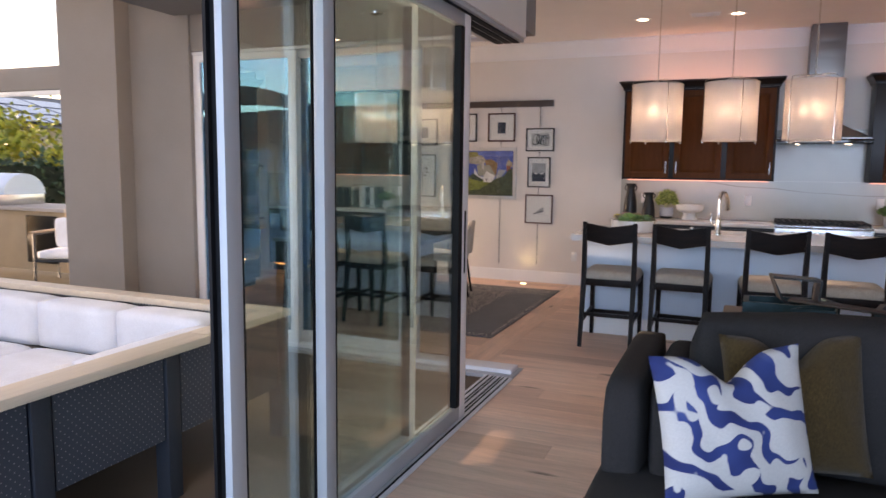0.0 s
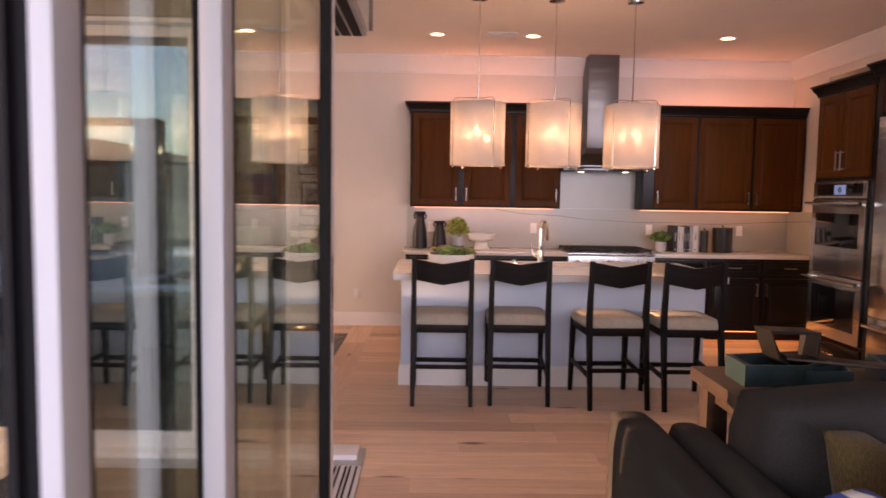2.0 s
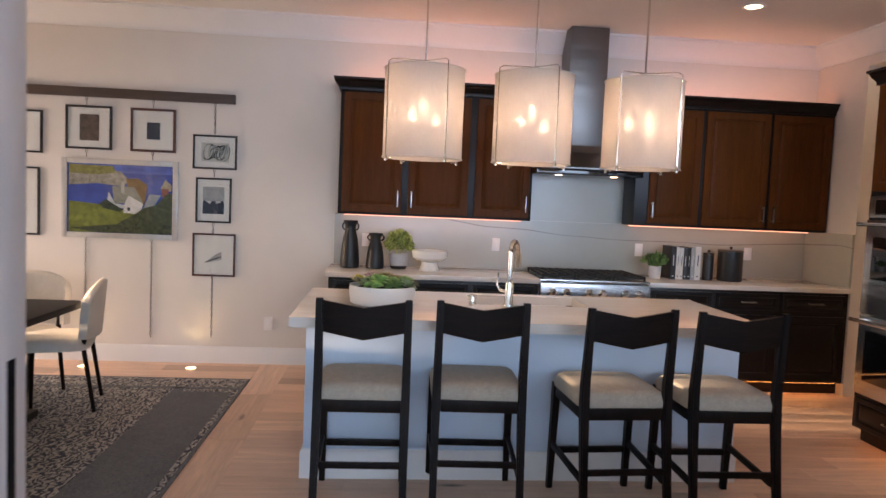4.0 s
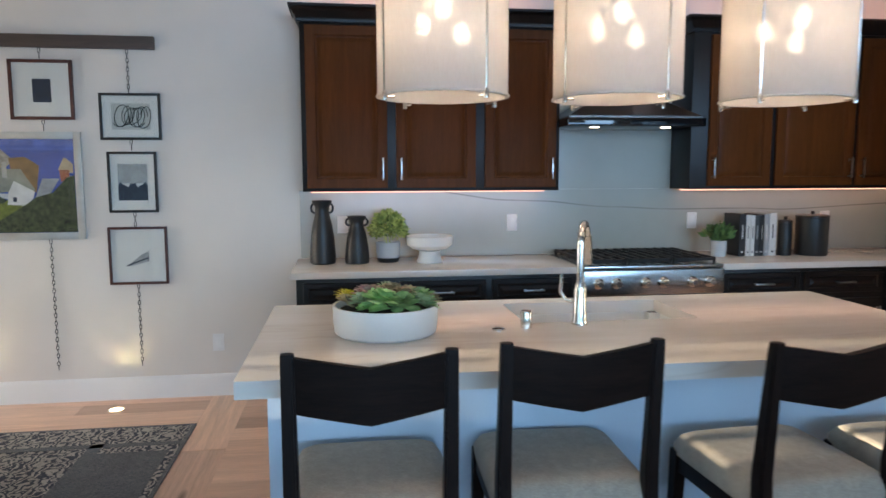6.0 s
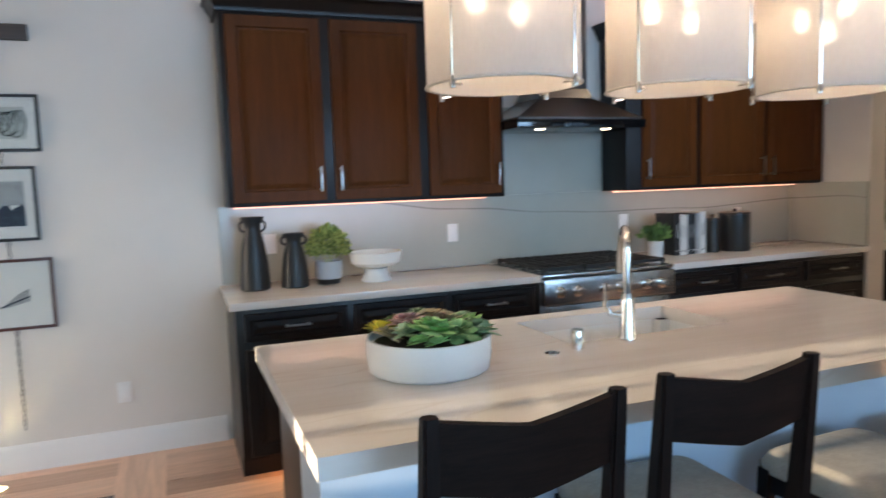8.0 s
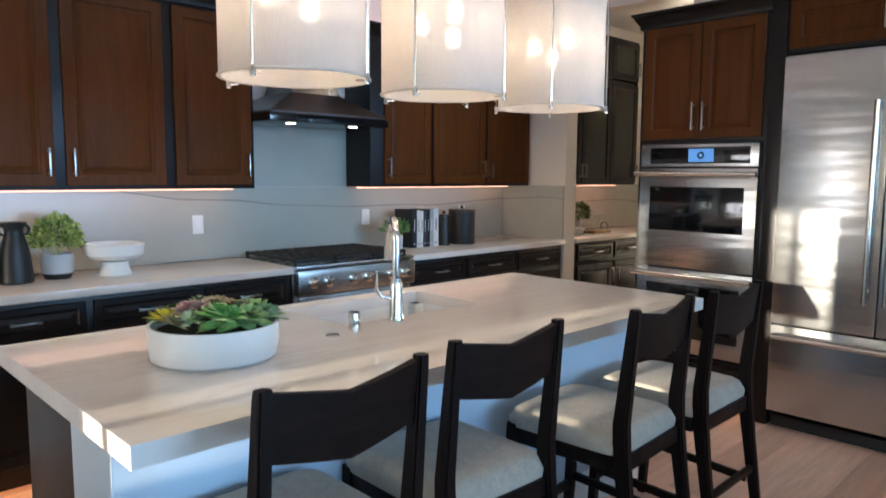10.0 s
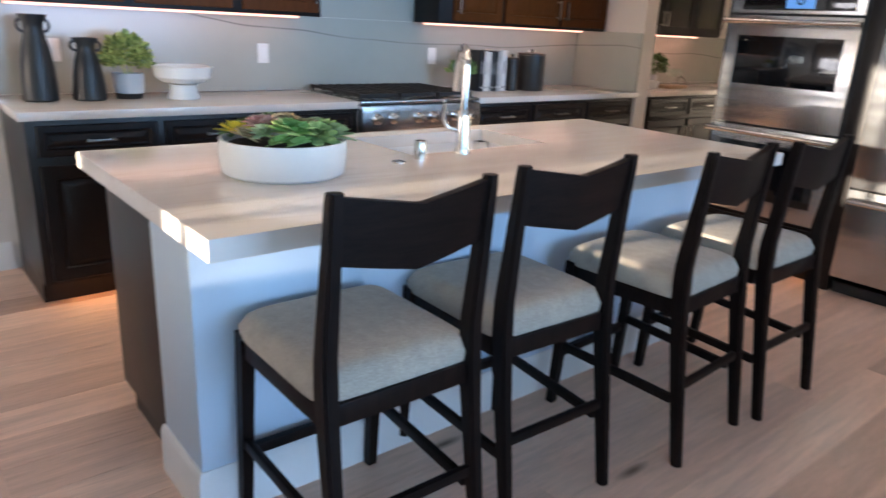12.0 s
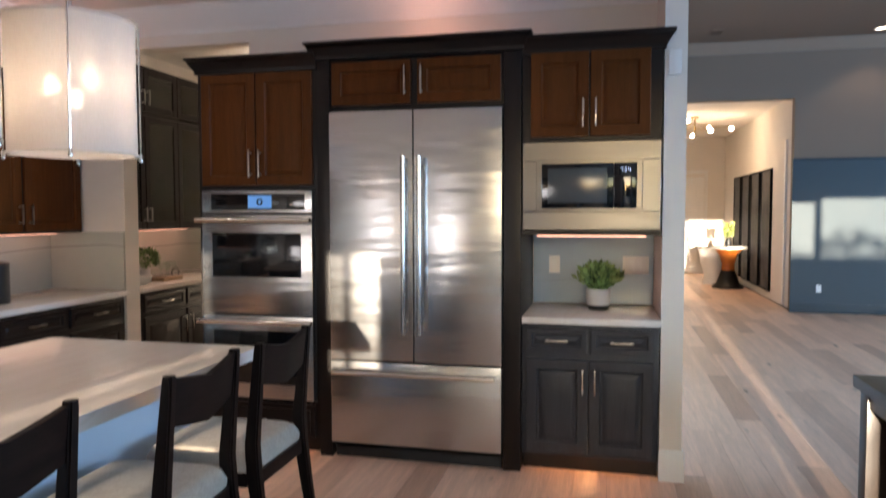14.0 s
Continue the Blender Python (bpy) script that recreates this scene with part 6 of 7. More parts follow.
part("handle", tube([(0.14, 0, 0.02)] + [(0.14 + 0.002, 0.04 * math.sin(a) - 0.0, 0.06 - 0.04 * math.cos(a)) for a in np.linspace(0.1, 6.1, 12)], 0.004, 6), CHAIN, ty)
for k in range(4):
    w = thing("wine_glass", (3.66 + 0.055 * k, 9.31 - 0.02 * (k % 2), 0.952), "clear stemmed wine glass on the tray", "glass", "wine glasses")
    part("bowl", lathe([(0.022, 0), (0.022, 0.002), (0.003, 0.005), (0.003, 0.06), (0.025, 0.085), (0.028, 0.12), (0.024, 0.14)], 16, cap=False), GLASS, w)
for k in range(5):
    for z in (1.396, 1.736, 2.066):
        w = thing("stemware", (3.28 + 0.27 * k, 9.58, z), "clear stemware inside the display cabinet", "glass", "stemware")
        part("bowl", lathe([(0.026, 0), (0.026, 0.002), (0.003, 0.005), (0.003, 0.06), (0.03, 0.085), (0.034, 0.13), (0.03, 0.15)], 14, cap=False), GLASS, w)

# ---- dining room ----
def rug_cloth():
    m, t, p = nodes_of("patterned_rug")
    v = coords(t)
    vo = add(t, "ShaderNodeTexVoronoi", Scale=16.0)
    vo.feature, vo.distance = 'DISTANCE_TO_EDGE', 'EUCLIDEAN'
    n1 = noise_of(t, v, 9.0, 2, 0.5, 2.5)
    t.links.new(v, vo.inputs["Vector"])
    wv = add(t, "ShaderNodeTexWave", Scale=7.0, Distortion=14.0, Detail=2.0, Detail_Scale=2.2)
    t.links.new(v, wv.inputs["Vector"])
    worm = ramp_of(t, wv.outputs["Fac"], [(0.42, (0, 0, 0)), (0.52, (1, 1, 1))])
    field = mix_of(t, worm, (0.05, 0.06, 0.08), (0.40, 0.38, 0.345))
    wear = ramp_of(t, n1, [(0.4, (0.75, 0.75, 0.77)), (0.65, (1.1, 1.1, 1.1))])
    t.links.new(mix_of(t, 0.8, field, wear, 'MULTIPLY'), p.inputs["Base Color"])
    p.inputs["Roughness"].default_value = 0.95
    bump_of(t, p, noise_of(t, v, 260, 2), 0.4, 0.003)
    return m


RUG = rug_cloth()
RUGB = fabric("rug_border", (0.035, 0.045, 0.06), (0.20, 0.205, 0.21), 60, 0.95, 0.4, (1, 6, 1))
ru = thing("rug", (-3.7, 7.9, 0.002), "blue grey and cream patterned dining rug", "rug")
part("field", box(-1.60, 1.60, -1.28, 1.28, 0, 0.010), RUG, ru, smooth=None)
for a, r in (("border", (-1.60, 1.60, -1.30, -1.2805, 0, 0.010)), ("border", (-1.60, 1.60, 1.2805, 1.30, 0, 0.010)), ("border", (1.6005, 1.62, -1.30, 1.30, 0, 0.010)), ("border", (-1.62, -1.6005, -1.30, 1.30, 0, 0.010)), ("band", (1.12, 1.19, -1.28, 1.03, 0.0104, 0.0118)), ("band", (-1.6, 1.6, 0.98, 1.03, 0.0104, 0.0118)), ("corner_panel", (1.19, 1.56, -1.20, 0.90, 0.0104, 0.0116))):
    part(a, box(*r), RUGB, ru, "dark blue grey band", smooth=None)

dt = thing("dining_table", (-3.95, 7.75, 0.012), "dark wooden dining table on the rug", "table")
part("tabletop", box(-0.95, 0.95, -0.55, 0.55, 0.70, 0.745, 0.008), STOOLWOOD, dt)
for x in (-0.6, 0.6):
    part("pedestal", box(x - 0.08, x + 0.08, -0.32, 0.32, 0.05, 0.699, 0.01), STOOLWOOD, dt)
    part("foot", box(x - 0.12, x + 0.12, -0.42, 0.42, 0.0, 0.049, 0.01), STOOLWOOD, dt)


def lantern(x, y, h, label):
    """A square metal lantern with a candle, on the dining table."""
    l = thing("lantern", (x, y, 0.758), label, "lantern", "lanterns on the dining table")
    w = 0.085
    part("base", box(-w, w, -w, w, 0.0, 0.022, 0.003), DARKMETAL, l)
    for sx in (-1, 1):
        for sy in (-1, 1):
            part("post", box(sx * (w - 0.007) - 0.006, sx * (w - 0.007) + 0.006, sy * (w - 0.007) - 0.006, sy * (w - 0.007) + 0.006, 0.0225, h, 0.001), DARKMETAL, l)
    bm = bmesh.new()
    lo = [bm.verts.new((sx * (w + 0.01), sy * (w + 0.01), h + 0.0005)) for sx, sy in ((-1, -1), (1, -1), (1, 1), (-1, 1))]
    hi = [bm.verts.new((sx * 0.05, sy * 0.05, h + 0.045)) for sx, sy in ((-1, -1), (1, -1), (1, 1), (-1, 1))]
    for k in range(4):
        bm.faces.new((lo[k], lo[(k + 1) % 4], hi[(k + 1) % 4], hi[k]))
    bm.faces.new(lo[::-1]), bm.faces.new(hi)
    part("roof", bm, DARKMETAL, l, smooth=20)
    part("ring_handle", tube([(0.032 * math.cos(q), 0, h + 0.077 + 0.032 * math.sin(q)) for q in np.linspace(0, 2 * math.pi, 20, endpoint=False)], 0.003, 6, True), DARKMETAL, l)
    part("candle", lathe([(0.034, 0.0225), (0.034, 0.12), (0.028, 0.126), (0.001, 0.122)], 20), WHITECER, l, "white pillar candle")


lantern(-3.62, 7.86, 0.27, "black metal lantern with a white candle on the table")
lantern(-4.02, 7.74, 0.21, "shorter black metal lantern with a white candle")
CREAM = fabric("cream_chair_fabric", (0.50, 0.47, 0.42), (0.66, 0.63, 0.58), 220)


def build_dining_chair():
    c = thing("dining_chair", Matrix(), "cream upholstered dining chair with dark tapered legs", "chair", "chairs round the dining table")
    for sx in (-1, 1):
        part("back_leg", tube([(sx * 0.20, -0.27, 0), (sx * 0.19, -0.20, 0.45), (sx * 0.19, -0.235, 0.62)], 0.013, 8, r_end=0.019), STOOLWOOD, c)
        part("front_leg", tube([(sx * 0.20, 0.21, 0), (sx * 0.19, 0.18, 0.42)], 0.012, 8, r_end=0.02), STOOLWOOD, c)
    part("seat", cushion(0.25, 0.24, 0.07, 0.03, (0, 0, 0.42)), CREAM, c, smooth=70)
    bm = bmesh.new()
    n = 14
    cols = []
    for i in range(n + 1):
        u = -1 + 2 * i / n
        a = u * 1.15
        x, y = 0.26 * math.sin(a) / math.sin(1.15), -0.20 - 0.11 * math.cos(a) + 0.05
        tp = 0.86 - 0.10 * abs(u) ** 2.5
        cols.append([bm.verts.new(q) for q in ((x, y - 0.03, 0.50), (x, y - 0.06, tp), (x * 0.94, y - 0.03, tp + 0.015), (x * 0.92, y + 0.0, tp - 0.01), (x * 0.92, y + 0.02, 0.50))])
    for p_, q_ in zip(cols, cols[1:]):
        for k in range(5):
            bm.faces.new((p_[k], p_[(k + 1) % 5], q_[(k + 1) % 5], q_[k]))
    bm.faces.new(cols[0]), bm.faces.new(cols[-1])
    part("backrest", bm, CREAM, c, smooth=70)
    return c


dc = build_dining_chair()
dc.matrix_basis = pose(-3.24, 8.40, 0.012, 0, 0, 105)
for x, y, a in ((-3.55, 8.52, 180), (-4.35, 8.52, 180), (-3.55, 6.98, 0), (-4.35, 6.98, 0)):
    copy_thing(dc, pose(x, y, 0.012, 0, 0, a))
ch = thing("chandelier", (-3.9, 7.75, 1.72), "black linear chandelier with candle lights over the table", "chandelier")
part("ring", tube([(0.42 * math.cos(a), 0.42 * math.sin(a), 0.0) for a in np.linspace(0, 2 * math.pi, 36, endpoint=False)], 0.012, 8, True), GASKET, ch)
for k in range(3):
    a = 2.094 * k
    part("hanger", tube([(0.42 * math.cos(a), 0.42 * math.sin(a), 0), (0, 0, 0.5)], 0.004, 6), GASKET, ch)
part("stem", tube([(0, 0, 0.5), (0, 0, 1.30)], 0.006, 6), GASKET, ch)
part("canopy", lathe([(0.06, 1.29), (0.06, 1.308), (0.001, 1.309)], 20), GASKET, ch)
for k in range(8):
    a = 0.785 * k
    cd = part("candle", lathe([(0.011, 0.0125), (0.011, 0.10), (0.001, 0.10)], 10, (0.42 * math.cos(a), 0.42 * math.sin(a), 0)), TRIM, ch)
    part("bulb", lathe([(0.006, 0.101), (0.012, 0.12), (0.008, 0.145), (0.001, 0.16)], 10, (0.42 * math.cos(a), 0.42 * math.sin(a), 0)), BULB, cd, "lit candle bulb")
lamp('POINT', "chandelier_light", (-3.9, 7.75, 1.70), (0, 0, 0), 5, (1, 0.76, 0.48), 0.35)
# Unseen windows, sized to place the sun patches on island and fridge.
for nm, wy, ww, wz, wh in (("window_1", 7.02, 0.43, 0.90, 0.85), ("window_2", 8.15, 1.25, 0.35, 1.4)):
    wd = thing(nm, (-5.97, wy, wz), "white framed dining window", "window", kind="structure")
    part("window_frame", boxes([(-0.04, 0.04, 0.0, 0.05, 0, wh), (-0.04, 0.04, ww - 0.05, ww, 0, wh), (-0.04, 0.04, 0.05, ww - 0.05, 0, 0.05), (-0.04, 0.04, 0.05, ww - 0.05, wh - 0.05, wh)]), DIM_VINYL, wd, smooth=None)
    # Bar added to split the sun patch in two.
    part("added_mullion", box(-0.03, 0.03, ww * 0.52, ww * 0.52 + 0.045, 0.051, wh - 0.051), DIM_VINYL, wd, smooth=None)
    part("window_sill", box(0.0, 0.13, -0.05, ww + 0.05, -0.03, 0.0), TRIM, wd, smooth=None)

# ---- hallway and far room ----
hd_ = thing("door_1", (16.58, 3.05, 0), "white panelled front door at the end of the hall", "door", kind="structure")
part("door_panel", moved(panel_door(0.95, 2.4, 0.04, 0.13), Matrix.Translation((0, 0.95, 0)) @ pose(0, 0, 0, 0, 0, -90)), TRIM, hd_, smooth=25)
for y in (-0.09, 0.955):
    part("casing", box(-0.02, 0.015, y, y + 0.085, 0, 2.48, 0.003), TRIM, hd_)
part("casing_head", box(-0.02, 0.015, -0.09, 1.04, 2.485, 2.57, 0.003), TRIM, hd_)
part("door_handle", tube([(-0.06, 0.1, 0.95), (-0.06, 0.1, 1.25)], 0.012, 8), GASKET, hd_)
for x, w in ((11.5, 0.75), (12.45, 0.75), (13.4, 0.75), (14.35, 0.75)):
    ap = thing("wall_art_panel", (x, 2.562, 0.12), "tall black and white art panel on the hall wall", "picture", "hall art panels")
    part("frame", boxes([(0, 0.03, 0, 0.04, 0, 2.18), (w - 0.03, w, 0, 0.04, 0, 2.18), (0.03, w - 0.03, 0, 0.04, 0, 0.03), (0.03, w - 0.03, 0, 0.04, 2.15, 2.18)]), GASKET, ap, smooth=None)
    part("canvas", box(0.03, w - 0.03, 0.002, 0.025, 0.03, 2.15), plain("ink_wash_%d" % round(x * 10), (0.06, 0.06, 0.065), 0.7, vary=1.0, scale=3.2, bump=0.1), ap, "bold black and white wash", smooth=None)
for x in (9.9, 10.5):
    part("door_casing", box(x, x + 0.09, 2.561, 2.59, 0, 2.7, 0.003), TRIM, thing("trim", (0, 0, 0), "white doorway casing in the hall", "trim", kind="structure"))
tb = thing("accent_table", (13.2, 3.0, 0), "sculptural hall table with amber middle and dark foot", "table")
part("foot", lathe([(0.30, 0), (0.30, 0.04), (0.22, 0.10), (0.16, 0.26), (0.13, 0.36)], 28), DARKMETAL, tb)
part("stem", lathe([(0.13, 0.361), (0.12, 0.48), (0.17, 0.66), (0.27, 0.79)], 28), plain("amber_lacquer", (0.45, 0.13, 0.02), 0.3, vary=0.15), tb, "glossy amber stem")
part("tabletop", lathe([(0.34, 0.791), (0.36, 0.80), (0.36, 0.83), (0.34, 0.84), (0.001, 0.84)], 32), WHITECER, tb)
ac = thing("hall_chair", (14.0, 3.15, 0), "white curved accent chair in the hall", "chair")
part("shell", lathe([(0.24, 0.0), (0.20, 0.2), (0.26, 0.40), (0.34, 0.75), (0.30, 0.76), (0.22, 0.44), (0.001, 0.42)], 28, cap=False), WHITECER, ac)
hv = thing("vase_of_flowers", (13.2, 3.0, 0.84), "green stems in a dark vase on the hall table", "vase")
part("vase", lathe([(0.05, 0), (0.07, 0.05), (0.04, 0.14), (0.05, 0.17)], 20), BLACKCER, hv)
part("foliage", leaf_mesh([((0.06 * math.cos(k * 2.4), 0.06 * math.sin(k * 2.4), 0.17 + 0.004 * k), (math.cos(k * 2.4), math.sin(k * 2.4), 1.5)) for k in range(60)], 0.10, rng=random.Random(8)), HERB, hv, smooth=None)
hc = thing("hall_chandelier", (12.6, 3.75, 3.08), "brass branching hall chandelier with lit globes", "chandelier")
part("stem", tube([(0, 0, 0.0), (0, 0, 0.28)], 0.012, 8), plain("aged_brass", (0.42, 0.28, 0.10), 0.3, 1.0), hc)
part("canopy", lathe([(0.07, 0.27), (0.07, 0.296), (0.001, 0.297)], 20), plain("aged_brass_plate", (0.42, 0.28, 0.10), 0.3, 1.0), hc)
for k in range(7):
    a, rr, z = 0.9 * k, 0.38 + 0.14 * (k % 3), 0.02 + 0.07 * (k % 4)
    arm = part("arm", tube([(0, 0, z), (rr * math.cos(a), rr * math.sin(a), z)], 0.007, 6), plain("aged_brass_%d" % k, (0.42, 0.28, 0.10), 0.3, 1.0), hc)
    part("globe", lathe([(0.001, -0.04), (0.03, -0.03), (0.045, 0), (0.03, 0.03), (0.001, 0.04)], 14, (rr * math.cos(a), rr * math.sin(a), z - 0.045)), BULB, arm, "lit amber globe")
lamp('POINT', "hall_light", (12.6, 3.75, 2.6), (0, 0, 0), 60, (1, 0.74, 0.46), 0.3)

# ---- patio ----
TEAK = wood("pale_teak", (0.30, 0.22, 0.15), (0.46, 0.36, 0.26), 0.6, axis=1)
# White cushions with cool skylight put into the cloth colour.
OUTW = fabric("skylit_outdoor_fabric", (0.60, 0.66, 0.74), (0.70, 0.76, 0.84), 200, 0.9, 0.15)


def perforated():
    m, t, p = nodes_of("perforated_slate_metal")
    v = coords(t, (1, 1, 1), (45, 0, 0))
    vo = add(t, "ShaderNodeTexVoronoi", Scale=42.0, Randomness=0.0)
    t.links.new(v, vo.inputs["Vector"])
    f = ramp_of(t, vo.outputs["Distance"], [(0.22, (1, 1, 1)), (0.30, (0, 0, 0))])
    t.links.new(mix_of(t, f, (0.03, 0.04, 0.055), (0.42, 0.43, 0.44)), p.inputs["Base Color"])
    p.inputs["Roughness"].default_value = 0.5
    return m


PERF = perforated()
SLATE = plain("slate_metal", (0.03, 0.038, 0.05), 0.45, 0.3, vary=0.1)
RAIL = wood("bleached_teak", (0.48, 0.42, 0.34), (0.62, 0.55, 0.45), 0.6, axis=1)
ps = thing("outdoor_sofa", (-2.42, 4.11, -0.03), "white cushioned outdoor sofa with teak rail", "sofa")
part("side_rail", box(-0.115, 0.0, -0.68, -0.122, 0.69, 0.73, 0.006), RAIL, ps, "pale teak top rail")
part("side_rail", box(-0.115, 0.03, -2.9, -0.685, 0.69, 0.73, 0.006), RAIL, ps, "pale teak top rail")
part("back_rail", box(-2.4, 0.0, -0.12, 0.0, 0.69, 0.73, 0.006), RAIL, ps, "pale teak top rail")
for y0, y1 in ((-2.80, -2.26), (-2.16, -1.56), (-1.46, -0.92), (-0.82, -0.09)):
    part("side_panel", box(-0.065, -0.03, y0, y1, 0.30, 0.688), PERF, ps, "dark perforated panel", smooth=None)
for y in (-2.9, -2.25, -1.55, -0.91, -0.08):
    part("leg", box(-0.10, -0.02, y, y + 0.08, 0.0, 0.688, 0.006), SLATE, ps)
for x in (-2.38, -1.2):
    part("leg", box(x, x + 0.08, -0.10, -0.02, 0.0, 0.688, 0.006), SLATE, ps)
part("back_panel", box(-2.3, -0.11, -0.065, -0.03, 0.30, 0.688), PERF, ps, "dark perforated panel", smooth=None)
part("seat_deck", box(-2.3, -0.11, -2.8, -0.10, 0.26, 0.30), SLATE, ps, smooth=None)
for x0, x1 in ((-2.28, -1.58), (-1.57, -0.87)):
    for y0, y1 in ((-1.5, -0.36), (-2.75, -1.51)):
        part("seat_cushion", soft_box(x0, x1, y0, y1, 0.30, 0.44, 0.05, 0.01), OUTW, ps, smooth=80)
part("seat_cushion", soft_box(-0.86, -0.36, -2.75, -0.36, 0.30, 0.44, 0.05, 0.01), OUTW, ps, smooth=80)
for y0, y1 in ((-2.75, -1.96), (-1.95, -1.16), (-1.15, -0.36)):
    part("back_cushion", soft_box(-0.33, -0.117, y0, y1, 0.40, 0.69, 0.03, 0.004), OUTW, ps, smooth=80)
for x0, x1 in ((-2.28, -1.62), (-1.61, -0.98), (-0.97, -0.36)):
    part("back_cushion", soft_box(x0, x1, -0.33, -0.117, 0.40, 0.69, 0.03, 0.004), OUTW, ps, smooth=80)

gi = thing("barbecue_island", (-10.2, 8.1, -0.03), "tan stucco barbecue island with stone top", "counter")
part("base", box(-0.9, 1.6, -0.4, 0.4, 0.0, 0.84, 0.01), plain("tan_stucco", (0.46, 0.34, 0.22), 0.9, vary=0.1, bump=0.4), gi)
part("stone_top", box(-0.95, 1.65, -0.45, 0.45, 0.841, 0.89, 0.008), CONCRETE, gi)
part("fridge_door", box(0.85, 1.45, -0.425, -0.401, 0.12, 0.78, 0.006), DARKMETAL, gi, "dark steel door")
BLUESTEEL = plain("pale_blue_steel", (0.42, 0.55, 0.68), 0.4, 0.4, vary=0.05)
gr = thing("barbecue_grill", (-10.3, 8.1, 0.862), "stainless barbecue grill with a domed lid", "grill")
part("body", box(-0.42, 0.42, -0.44, 0.30, 0.0, 0.16, 0.01), STEEL, gr)
bm = bmesh.new()
arc = [(0.33 * math.cos(a) * -1, 0.16 + 0.30 * math.sin(a)) for a in np.linspace(0, math.pi, 13)]
f = [bm.verts.new((-0.40, y, z)) for y, z in arc]
b_ = [bm.verts.new((0.40, y, z)) for y, z in arc]
for k in range(len(arc) - 1):
    bm.faces.new((f[k], f[k + 1], b_[k + 1], b_[k]))
bm.faces.new(f), bm.faces.new(b_)
part("lid", bm, BLUESTEEL, gr)
part("handle", tube([(-0.3, -0.40, 0.26), (0.3, -0.40, 0.26)], 0.015, 8), CHROME, gr)
oc = thing("outdoor_chair", pose(-8.05, 7.25, -0.03, 0, 0, 200), "dark metal outdoor chair with white seat", "chair")
for sx in (-0.26, 0.26):
    part("leg_frame", tube([(sx, -0.25, 0), (sx, -0.25, 0.62), (sx, 0.25, 0.62), (sx, 0.25, 0)], 0.016, 8), SLATE, oc)
    part("armrest", box(sx - 0.03, sx + 0.03, -0.27, 0.27, 0.637, 0.66, 0.005), TEAK, oc)
part("seat_frame", box(-0.24, 0.24, -0.26, 0.26, 0.28, 0.31), SLATE, oc, smooth=None)
part("seat_cushion", soft_box(-0.24, 0.24, -0.25, 0.25, 0.31, 0.42, 0.04, 0.01), OUTW, oc, smooth=80)
part("backrest", soft_box(-0.24, 0.24, -0.25, -0.15, 0.42, 0.80, 0.04, 0.01), OUTW, oc, smooth=80)
be = thing("pergola_beam", (-9.5, 9.4, -0.03), "beige patio beam on stucco posts", "beam")
part("beam", box(-5.0, 2.6, -0.15, 0.15, 2.72, 3.10, 0.01), STUCCO, be)
part("fascia", box(-5.0, 2.6, -0.19, -0.151, 2.62, 2.70, 0.005), TRIM, be)
for x in (-5.0, 2.3):
    part("post", box(x, x + 0.3, -0.15, 0.15, 0.0, 2.719, 0.01), STUCCO, be)

# arcade at the far side of the patio
aw = bmesh.new()
for x0, x1 in ((-13.6, -13.2), (-11.3, -10.57), (-10.0, -9.33), (-8.6, -8.1), (-6.6, -6.2)):
    bx(aw, x0, x1, -3.6, -3.2, -0.2, 2.72)
n = 40
for i in range(n):
    x0, x1 = -13.6 + 7.4 * i / n, -13.6 + 7.4 * (i + 1) / n
    rise = [0.52 * max(0.0, math.cos(min(1.0, abs(x + 11.2) / 2.0) * math.pi / 2)) for x in (x0, x1)]
    v = [aw.verts.new((x, y_, z)) for y_ in (-3.6, -3.2) for x, z in ((x0, 2.70 + 0.42 * rise[0]), (x1, 2.70 + 0.42 * rise[1]), (x1, 2.82 + rise[1]), (x0, 2.82 + rise[0]))]
    for q in ((0, 1, 2, 3), (4, 7, 6, 5), (0, 4, 5, 1), (3, 2, 6, 7)):
        aw.faces.new([v[k] for k in q])
# The arcade's shade is put into this darker stucco colour.
solo("wall_arcade", aw, plain("shaded_brown_stucco", (0.13, 0.105, 0.09), 0.9, vary=0.1, scale=2, fine=70, bump=0.5), "stucco patio arcade with arched openings", "wall", kind="structure", smooth=None)

# ---- garden and distance ----
def ground_mat():
    return plain("dry_garden_ground", (0.17, 0.14, 0.09), 0.95, vary=0.35, scale=0.15, fine=3.0, bump=0.3)


solo("ground", box(-400, 400, -400, 400, -0.6, -0.22), ground_mat(), "dry garden ground beyond the house", "ground", kind="structure", smooth=None)
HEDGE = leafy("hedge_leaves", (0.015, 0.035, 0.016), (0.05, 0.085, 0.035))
# Leaf green with warm low sunlight put into the colour.
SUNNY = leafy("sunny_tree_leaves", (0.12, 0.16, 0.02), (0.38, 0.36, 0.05))


